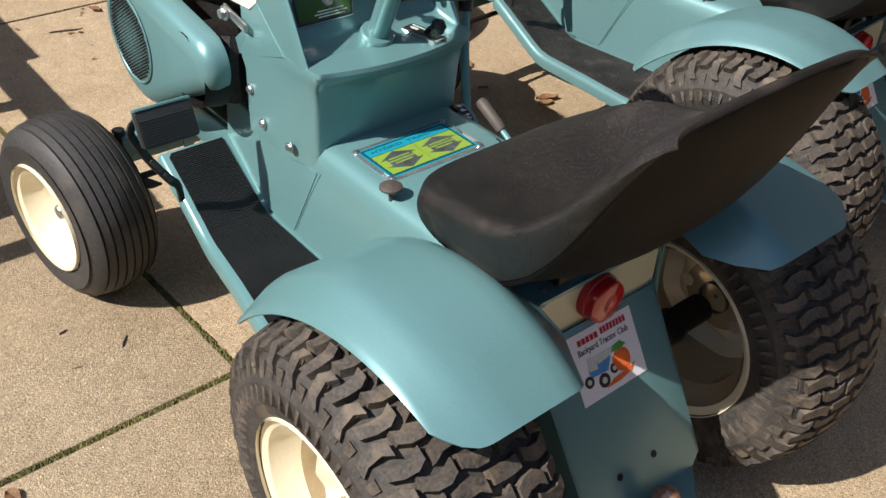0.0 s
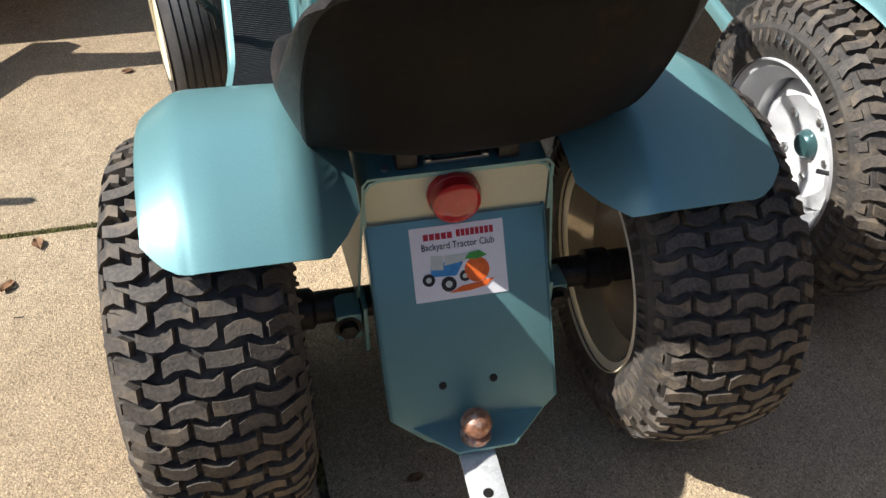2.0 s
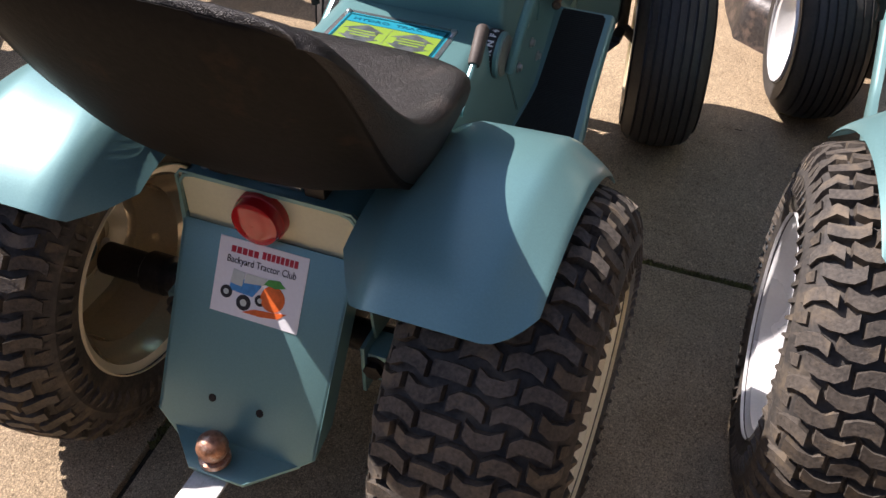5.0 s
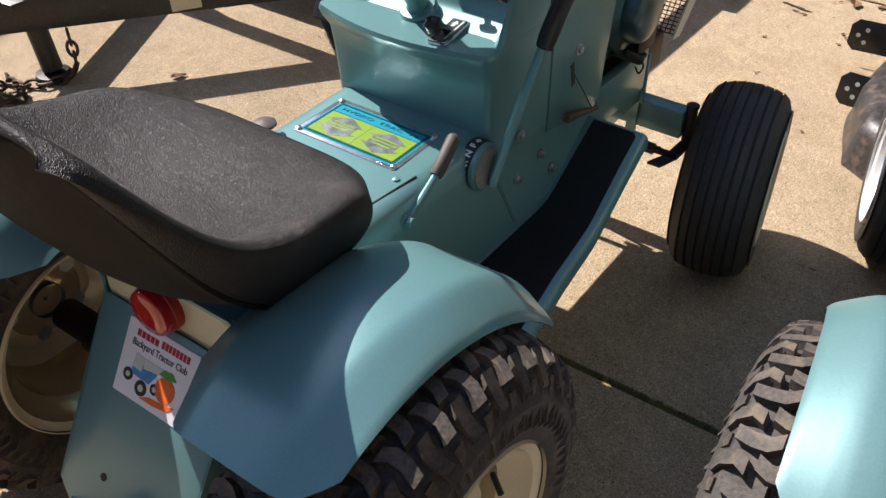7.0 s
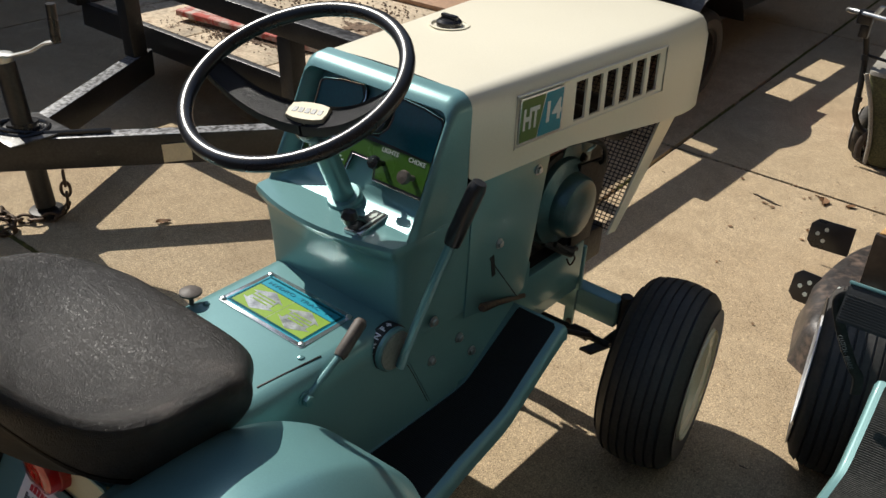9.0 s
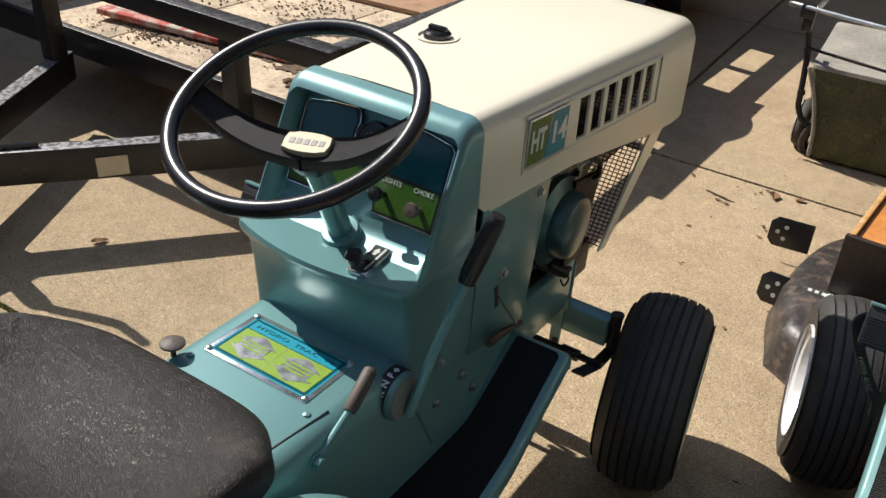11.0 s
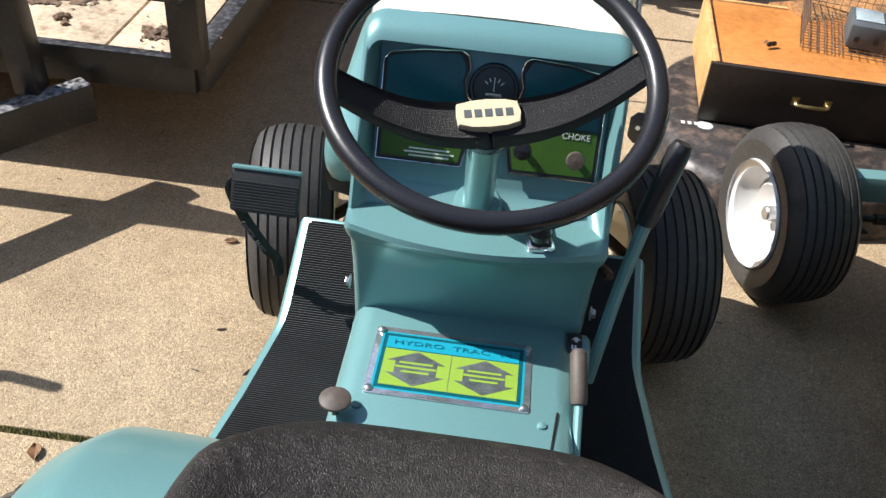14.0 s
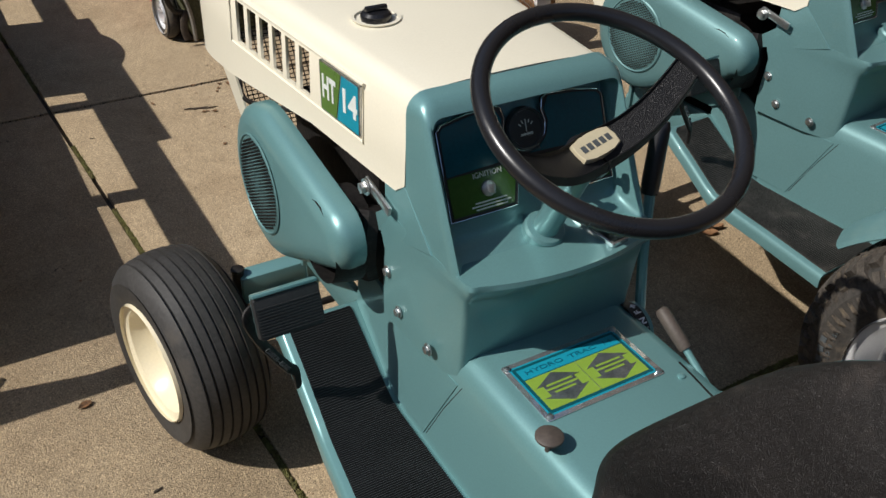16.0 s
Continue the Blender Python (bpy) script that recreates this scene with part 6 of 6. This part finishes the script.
def soil_patch(x, y, rx, ry):
    """A low crust of trodden soil with a ragged outline."""
    bm = shape()
    n = 44
    grid = [[None] * n for _ in range(n)]
    for i in range(n):
        for j in range(n):
            u, v = -1 + 2 * i / (n - 1), -1 + 2 * j / (n - 1)
            p = Vector((x + u * rx, y + v * ry, 0))
            h = 0.55 - u * u - v * v + 0.9 * noise.noise(p * 14) + 0.7 * noise.noise(p * 45)
            if h > 0:
                grid[i][j] = bm.verts.new((p.x, p.y, 0.3285 + min(0.016, 0.007 * h + 0.006 * abs(noise.noise(p * 110)))))
    for i in range(n - 1):
        for j in range(n - 1):
            q = [grid[i][j], grid[i + 1][j], grid[i + 1][j + 1], grid[i][j + 1]]
            if all(q):
                bm.faces.new(q)
    tagged(part("soil_crust", bm, SOIL, None, "", 20), "crust of dry brown soil on the trailer deck", "dirt", "soil on the trailer deck", "stuff")


for x, y, rx, ry in ((-1.52, 1.39, 0.13, 0.06), (-1.38, 1.45, 0.16, 0.07), (-1.66, 1.35, 0.09, 0.04), (-1.20, 1.44, 0.12, 0.08), (-1.45, 1.80, 0.20, 0.12), (-1.10, 1.52, 0.10, 0.12), (-0.86, 1.30, 0.06, 0.05)):
    soil_patch(x, y, rx, ry)


# ---- scraps lying on the deck ----
def painted_plank():
    t = thing("painted_plank", "old plank with flaking red and white paint on the trailer deck", "plank", pose(-1.625, 1.440, 0.341, 0, 1, 9))
    bm = shape()
    for k in range(3):
        rows = []
        for i in range(13):
            x = -0.42 + 0.07 * i
            e = 0.004 * noise.noise((x * 14, k * 5, 0))
            y0, y1 = -0.065 + k * 0.044 + e, -0.024 + k * 0.044 + e
            rows.append([Vector((x, y, z)) for y, z in ((y0, 0.0), (y0, 0.018), (y0 + 0.003, 0.021), (y1 - 0.003, 0.021), (y1, 0.018), (y1, 0.0))])
        loft(bm, rows)
    part("board", bm, surface("flaking_red_paint", (0.50, 0.42, 0.36), 0.8, 0, 0.2, 9, 120, 0.5, second=(0.42, 0.07, 0.05), amount=0.75), t)


def plywood_sheet():
    t = thing("plywood_sheet", "weathered brown plywood sheet lying on the trailer deck", "plywood", pose(-1.382, 2.714, 0.330, 0, 0, 4))
    bm = shape()
    box(bm, (0, 0, 0.010), (0.88, 1.05, 0.018), 0.002)
    part("sheet", bm, surface("brown_plywood", (0.36, 0.21, 0.12), 0.75, 0, 0.15, 5, 60, 0.15, second=(0.26, 0.14, 0.08), amount=0.4), t)


painted_plank()
plywood_sheet()

# ---- the two tractors ----
tractor("garden_tractor", "restored teal garden tractor with cream bonnet and wheels", pose(0, 0, 0), RIMCREAM, TEAL, MAT)
tractor("garden_tractor", "older teal garden tractor with silver-white wheels and worn mats", pose(1.094, 0.268, 0, 0, 0, 4.5), RIMWHITE, TEAL2, MATGREY, False)


# ---- mower deck with a drawer on it ----
def mower_deck():
    t = thing("mower_deck", "scuffed black-brown mower deck lying on the slab", "mower deck", pose(0.84, 1.69, 0, 0, 0, 0))
    outline = smooth_path([(-0.36, -0.38), (-0.42, -0.1), (-0.36, 0.22), (-0.12, 0.42), (0.25, 0.46), (0.45, 0.30), (0.50, 0.0), (0.42, -0.30), (0.1, -0.44), (-0.2, -0.46)] + [(-0.36, -0.38)], 6)[:-1]
    rings = []
    for k, z in ((1.02, 0.0), (1.0, 0.03), (0.985, 0.09), (0.95, 0.118), (0.90, 0.128), (0.55, 0.132)):
        rings.append([Vector((p[0] * k, p[1] * k, z)) for p in outline])
    bm = shape()
    loft(bm, rings)
    part("deck_shell", bm, DECK, t, sharp=50)
    bm = shape()
    lathe(bm, [(0.035, 0.0), (0.05, 0.012), (0.04, 0.02), (0.05, 0.03), (0.0005, 0.032)], Matrix.Translation((-0.22, 0.0, 0.13)), 24)
    part("pulley", bm, DARK, t)
    for x, y, z, r in ((-0.485, 0.190, 0.090, 6), (-0.420, -0.120, 0.070, -4)):
        bm = shape()
        mm = Matrix.Translation((x, y, z)) @ pose(0, 0, 0, 78, 0, r)
        c = 0.018
        prism(bm, [(-0.055, -0.045 + c), (-0.055 + c, -0.045), (0.07, -0.045), (0.07, 0.045), (-0.055 + c, 0.045), (-0.055, 0.045 - c)], -0.003, 0.003, mm, 0.001)
        b = part("hanger_bracket", bm, BLACK, t, "black bracket plate with three holes")
        for u, v in ((-0.03, 0.0), (-0.008, 0.018), (-0.010, -0.018)):
            bm = shape()
            disc(bm, mm @ Vector((u, v, 0.003)), 0.0065, 0.0008, mm.to_3x3().to_4x4(), 12)
            part("bracket_hole", bm, PALE, b)
    bm = shape()
    disc(bm, (-0.28, -0.17, 0.128), 0.022, 0.003, None, 20, 0.001)
    for k in range(4):
        box(bm, (-0.34 + 0.018 * k, -0.165, 0.1295), (0.010, 0.016, 0.002))
    part("safety_print", bm, PALE, t)
    return t


mower_deck()


def drawer():
    t = thing("drawer", "upturned varnished wooden drawer with brass handle", "drawer", pose(0.83, 1.77, 0.135, 0, 0, -3))
    hw, hd, h = 0.265, 0.235, 0.17
    bm = shape()
    box(bm, (0, -hd, h / 2), (2 * hw + 0.03, 0.018, h), 0.003)
    # front in a far darker tone than the other boards
    f = part("drawer_front", bm, DARKWOOD, t, "dark drawer front in shade")
    for sx in (-1, 1):
        bm = shape()
        box(bm, (sx * hw, 0.0, h / 2 + 0.004), (0.014, 2 * hd, h), 0.002)
        part("drawer_side", bm, PLY, t, "raw pine drawer side")
    bm = shape()
    box(bm, (0, hd, h / 2), (2 * hw, 0.014, h - 0.01), 0.002)
    part("drawer_back", bm, PLY, t)
    bm = shape()
    box(bm, (0, 0, h - 0.012), (2 * hw - 0.02, 2 * hd - 0.02, 0.006), 0.001)
    part("drawer_bottom", bm, OAK, t, "orange varnished drawer bottom")
    bm = shape()
    tube(bm, smooth_path([(-0.04, -hd - 0.010, 0.095), (-0.036, -hd - 0.03, 0.092), (0.036, -hd - 0.03, 0.092), (0.04, -hd - 0.010, 0.095)]), 0.005, 8)
    for sx in (-0.042, 0.042):
        box(bm, (sx, -hd - 0.011, 0.095), (0.02, 0.005, 0.026), 0.002)
    part("handle", bm, surface("old_brass", (0.45, 0.34, 0.14), 0.35, 0.9, 0.2, 30, 200, 0.05), f, "old brass drawer handle")


drawer()


def wire_basket():
    t = thing("wire_basket", "galvanised wire basket on the drawer", "wire basket", pose(0.96, 1.84, 0.305, 0, 0, -12))
    def grid(name, a, u, v, nu, nv):
        bm = shape()
        a, u, v = Vector(a), Vector(u), Vector(v)
        for k in range(nu + 1):
            tube(bm, [a + u * (k / nu), a + u * (k / nu) + v], 0.0012, 4)
        for k in range(nv + 1):
            tube(bm, [a + v * (k / nv), a + v * (k / nv) + u], 0.0012, 4)
        part(name, bm, WIRE, t)
    grid("basket_floor", (-0.13, -0.16, 0.002), (0.26, 0, 0), (0, 0.32, 0), 12, 15)
    grid("basket_side", (-0.13, -0.16, 0.002), (0, 0.32, 0), (0, 0, 0.10), 15, 5)
    grid("basket_side", (0.13, -0.16, 0.002), (0, 0.32, 0), (0, 0, 0.10), 15, 5)
    grid("basket_end", (-0.13, 0.16, 0.002), (0.26, 0, 0), (0, 0, 0.10), 12, 5)
    b = thing("battery_charger", "small grey plastic charger box standing in the wire basket", "charger", pose(0.98, 1.76, 0.308, 0, 0, -12))
    bm = shape()
    box(bm, (0, 0.03, 0.035), (0.10, 0.14, 0.07), 0.008)
    c = part("case", bm, GREYINK, b)
    for sx in (-0.025, 0.025):
        bm = shape()
        disc(bm, (sx, -0.04, 0.03), 0.008, 0.006, pose(0, 0, 0, 90, 0, 0), 14)
        part("dial", bm, BLACK, c)
    bm = shape()
    box(bm, (0, 0.04, 0.072), (0.075, 0.09, 0.004), 0.002)
    part("window", bm, surface("clear_lid", (0.35, 0.42, 0.45), 0.1, 0, 0.1, 20, 100, 0.0, coat=0.5), c)


wire_basket()


def spring_clip():
    t = thing("spring_clip", "small black spring clip lying on the drawer", "clip", pose(0.72, 1.70, 0.300, 0, 0, 30))
    bm = shape()
    box(bm, (0, 0, 0.008), (0.030, 0.010, 0.012), 0.003)
    part("jaw", bm, BLACK, t)
    bm = shape()
    tube(bm, smooth_path([(-0.012, 0, 0.012), (-0.020, 0.004, 0.018), (-0.026, 0.002, 0.010)]), 0.002, 6)
    part("spring", bm, STEEL, t)


spring_clip()


def log_round():
    t = thing("log", "rough split log behind the drawer", "log", pose(1.12, 2.12, 0.0, 0, 0, 25))
    bm = shape()
    rings = []
    for k in range(9):
        x = -0.32 + 0.08 * k
        ring = []
        for i in range(22):
            a = 2 * math.pi * i / 22
            r = 0.16 * (1 + 0.10 * noise.noise((3 * math.cos(a), 3 * math.sin(a), x * 3)))
            ring.append(Vector((x, r * math.cos(a), max(0, 0.155 + r * math.sin(a)))))
        rings.append(ring)
    loft(bm, rings)
    part("trunk", bm, BARK, t)


log_round()


def white_post():
    t = thing("white_post", "white painted timber post", "post", pose(1.36, 2.06, 0, 0, 0, 0))
    bm = shape()
    box(bm, (0, 0, 0.45), (0.065, 0.065, 0.9), 0.004)
    part("post", bm, surface("white_post_paint", (0.80, 0.79, 0.77), 0.5, 0, 0.04, 5, 100, 0.05), t)


white_post()


def walk_mower():
    t = thing("walk_mower", "old red walking mower with a mossy canvas grass bag", "lawn mower", pose(0.235, 2.745, 0, 0, 0, 3))
    # wheels with pale rims
    for x, side in ((-0.075, 180), (0.60, 0)):
        bm = shape()
        rim_shape(bm, 0.058, 0.03, 0.008, 0.02, 24)
        w = part("wheel", bm, RIMWHITE, t, m=pose(x, 0.10, 0.096, 0, 0, side))
        bm = shape()
        lathe(bm, [(r, q) for q, r in tyre_profile(0.096, 0.024, 0.006, 0.056, 0.95)], ALONG_X, 36)
        part("tyre", bm, RUBBER, w)
    bm = shape()
    box(bm, (-0.052, 0.30, 0.125), (0.034, 0.42, 0.11), 0.012)
    box(bm, (-0.030, 0.17, 0.165), (0.03, 0.16, 0.05), 0.010)
    box(bm, (-0.025, 0.12, 0.10), (0.07, 0.06, 0.05), 0.012)
    box(bm, (0.26, 0.50, 0.15), (0.50, 0.20, 0.16), 0.03)
    part("body", bm, REDPAINT, t, "faded red pressed-steel body")
    bm = shape()
    box(bm, (0.008, 0.03, 0.019), (0.10, 0.055, 0.022), 0.005)
    part("skid_plate", bm, DARK, t)
    bm = shape()
    tube(bm, smooth_path([(-0.045, -0.03, 0.03), (-0.052, -0.025, 0.075), (-0.035, -0.02, 0.125), (0.02, 0.0, 0.15)]), 0.010, 10, flat=(0.014, 0.008))
    part("rear_bracket", bm, TWIG, t, "rusty bent bracket")
    # canvas bag, its top sloping up to the back
    def outline(z, k):
        lean = 0.075 * max(0.0, z / 0.36) ** 1.6
        ring = []
        for x, y in rounded(0.0, 0.0, 0.55, 0.42, 0.02, 4):
            q = 0.010 * noise.noise((x * 7, y * 7, z * 8)) + 0.004 * noise.noise((x * 22, y * 22, z * 9))
            left = lean * max(0.0, 1 - x / 0.2)
            ring.append(Vector(((x - 0.275) * k + 0.25 - left + q, (y - 0.23) * k + 0.2 + q, z + (0.16 * y * (z / 0.36) ** 2))))
        return ring
    bm = shape()
    loft(bm, [outline(z, k) for z, k in ((0.012, 0.93), (0.03, 0.96), (0.09, 0.985), (0.16, 0.99), (0.23, 1.0), (0.30, 1.0), (0.345, 0.998))])
    part("bag", bm, CANVAS, t)
    bm = shape()
    rings = [outline(0.346, 1.0), outline(0.360, 0.985), outline(0.364, 0.8), outline(0.360, 0.4)]
    loft(bm, rings)
    # bag top in a paler tone than its sides
    part("bag_top", bm, CANVASTOP, t, "pale canvas top")
    bm = shape()
    tube(bm, smooth_path([Vector((-0.015, -0.034, 0.02)), Vector((-0.022, -0.036, 0.12)), Vector((-0.052, -0.036, 0.24)), Vector((-0.098, -0.034, 0.350))]), 0.008, 8)
    part("bag_seam", bm, CANVASTOP, t, "pale rolled seam of the canvas")
    # handle: tube with a kink, cross bar, clamp and cable
    bm = shape()
    tube(bm, smooth_path([(-0.040, 0.0, 0.125), (-0.075, -0.005, 0.14), (-0.100, -0.012, 0.19), (-0.105, -0.013, 0.24), (-0.125, 0.010, 0.40), (-0.150, -0.025, 0.53)]), 0.011, 10)
    hd = part("handle_tube", bm, DARK, t)
    bm = shape()
    tube(bm, [(-0.103, -0.011, 0.235), (-0.105, -0.009, 0.252)], 0.0145, 12)
    part("collar", bm, BLACK, hd)
    bm = shape()
    tube(bm, [(-0.123, 0.007, 0.385), (-0.126, 0.009, 0.405)], 0.0145, 12)
    part("collar", bm, BLACK, hd)
    bm = shape()
    box(bm, (-0.152, -0.035, 0.545), (0.055, 0.035, 0.05), 0.008)
    box(bm, (-0.146, -0.022, 0.50), (0.035, 0.03, 0.06), 0.006)
    part("clamp", bm, BLACK, hd, "dark lever clamp")
    bm = shape()
    tube(bm, [(-0.12, -0.04, 0.565), (-0.105, -0.05, 0.595)], 0.010, 8, flat=(0.014, 0.005))
    part("clamp_lever", bm, STEEL, hd)
    bm = shape()
    tube(bm, smooth_path([(-0.215, 0.055, 0.535), (-0.225, 0.02, 0.545), (-0.20, -0.03, 0.558), (-0.02, -0.09, 0.56), (0.25, -0.17, 0.563), (0.50, -0.25, 0.565)]), 0.008, 10)
    part("cross_bar", bm, STEEL, t, "worn steel cross bar")
    bm = shape()
    tube(bm, smooth_path([(-0.125, 0.008, 0.405), (0.0, -0.03, 0.405), (0.30, -0.04, 0.385), (0.52, -0.02, 0.372)]), 0.0055, 8)
    part("control_rod", bm, DARK, t)
    bm = shape()
    tube(bm, smooth_path([(0.30, 0.06, 0.385), (0.24, 0.03, 0.41), (0.22, 0.06, 0.415), (0.30, 0.09, 0.40), (0.42, 0.10, 0.395)]), 0.0035, 6)
    part("cable_loop", bm, BLACK, t)


walk_mower()

# ---- edging stones and weeds at the foot of the post ----
STONE = surface("pale_edging_stone", (0.42, 0.37, 0.30), 0.9, 0, 0.2, 14, 120, 0.4, second=(0.22, 0.19, 0.15), amount=0.35)
WEED = surface("green_weed", (0.075, 0.115, 0.028), 0.6, 0, 0.3, 40, 200, 0.1)
rng = random.Random(5)


def edging_stone(x, y, turn, size):
    bm = shape()
    box(bm, (0, 0, size[2] / 2), size, 0.012, None, 3)
    for v in bm.verts:
        v.co += Vector(noise.noise_vector(v.co * 14 + Vector((x, y, 0)) * 5)) * 0.007
        v.co.z = max(v.co.z, 0.0)
    tagged(part("edging_stone", bm, STONE, None, "", 50, pose(x, y, 0, 0, 0, turn)), "rough pale edging stone beside the white post", "stone", "edging stones")


edging_stone(1.325, 1.955, 118, (0.16, 0.07, 0.05))
edging_stone(1.405, 1.800, 116, (0.15, 0.07, 0.05))


def weed(x, y, n, h):
    t = thing("weed", "small green weed growing beside the post", "weed", pose(x, y, 0))
    for _ in range(n):
        a, lean = rng.random() * 6.28, rng.uniform(0.3, 1.1)
        l, w = h * rng.uniform(0.6, 1.2), rng.uniform(0.006, 0.011)
        out, up, side = Vector((math.cos(a), math.sin(a), 0)), Vector((0, 0, 1)), Vector((-math.sin(a), math.cos(a), 0))
        rows = []
        for k in range(5):
            u = k / 4
            c = out * (l * u * math.sin(lean)) + up * (l * u * math.cos(lean) * (1 - 0.35 * u))
            b = w * math.sin(math.pi * min(0.96, 0.08 + 0.9 * u))
            rows.append([c - side * b, c + up * (-0.25 * b), c + side * b])
        bm = shape()
        loft(bm, rows, cyclic=False)
        part("leaf", bm, WEED, t)


weed(1.40, 2.02, 16, 0.075)
weed(1.44, 1.90, 12, 0.055)


# ---- leaves and twigs on the slabs ----
rng = random.Random(21)


def leaf(x, y, s):
    bm = shape()
    a = rng.random() * 6.28
    m = pose(x, y, 0.0008 + s * 0.06, rng.uniform(-8, 8), rng.uniform(-8, 8), math.degrees(a))
    rows = []
    for k in range(6):
        u = k / 5
        w = s * 0.45 * math.sin(math.pi * min(0.97, u + 0.03)) ** 0.8
        rows.append([m @ Vector((s * (u - 0.5) * 1.4, v * w, 0.001 + 0.22 * s * abs(v) * rng.uniform(0.5, 1))) for v in (-1, -0.5, 0, 0.5, 1)])
    loft(bm, rows, cyclic=False)
    tagged(part("dry_leaf", bm, LEAF), "small curled dry brown leaf on the concrete", "leaf", "fallen leaves")


def twig(x, y, s, ang, r=0.003):
    bm = shape()
    m = pose(x, y, 0.0, 0, 0, ang)
    tube(bm, [m @ Vector((s * (u - 0.5), 0.12 * s * noise.noise((u * 3, x * 9, y * 9)), r * 0.85)) for u in (0, 0.2, 0.4, 0.6, 0.8, 1.0)], [r * 0.6, r, r * 1.1, r, r * 0.8, r * 0.4], 6)
    tagged(part("twig", bm, TWIG), "short dark broken twig on the concrete", "twig", "fallen twigs")


for x, y, s in ((-1.243, 0.642, 0.032), (-0.590, 0.917, 0.022), (-0.086, -0.473, 0.022), (-0.744, 0.246, 0.027), (-0.790, 0.126, 0.028), (0.216, 2.299, 0.042), (0.30, 2.33, 0.026), (1.040, 1.150, 0.045), (1.025, 1.135, 0.030), (0.972, 0.980, 0.024), (1.089, 0.805, 0.050), (1.065, 0.785, 0.035), (0.496, 1.339, 0.018)):
    leaf(x, y, s)
for x, y, s, a, r in ((-0.427, 0.515, 0.038, 50, 0.0024), (0.05, 2.176, 0.08, -10, 0.0032), (-0.52, 0.62, 0.02, 20, 0.0025), (-0.492, -0.603, 0.085, 40, 0.0034), (-0.818, -0.092, 0.03, 60, 0.003), (0.08, 2.166, 0.08, -10, 0.003)):
    twig(x, y, s, a, r)
for _ in range(22):
    x, y = rng.gauss(0.18, 0.16), rng.gauss(2.15, 0.16)
    leaf(x, y, rng.uniform(0.006, 0.015))
for _ in range(60):
    x, y = rng.uniform(-1.5, 0.7), rng.uniform(-1.0, 3.2)
    if abs(x) < 0.48 and -0.6 < y < 1.1:
        continue
    if rng.random() < 0.3:
        leaf(x, y, rng.uniform(0.006, 0.012))
    else:
        twig(x, y, rng.uniform(0.008, 0.022), rng.uniform(0, 180), 0.0013)
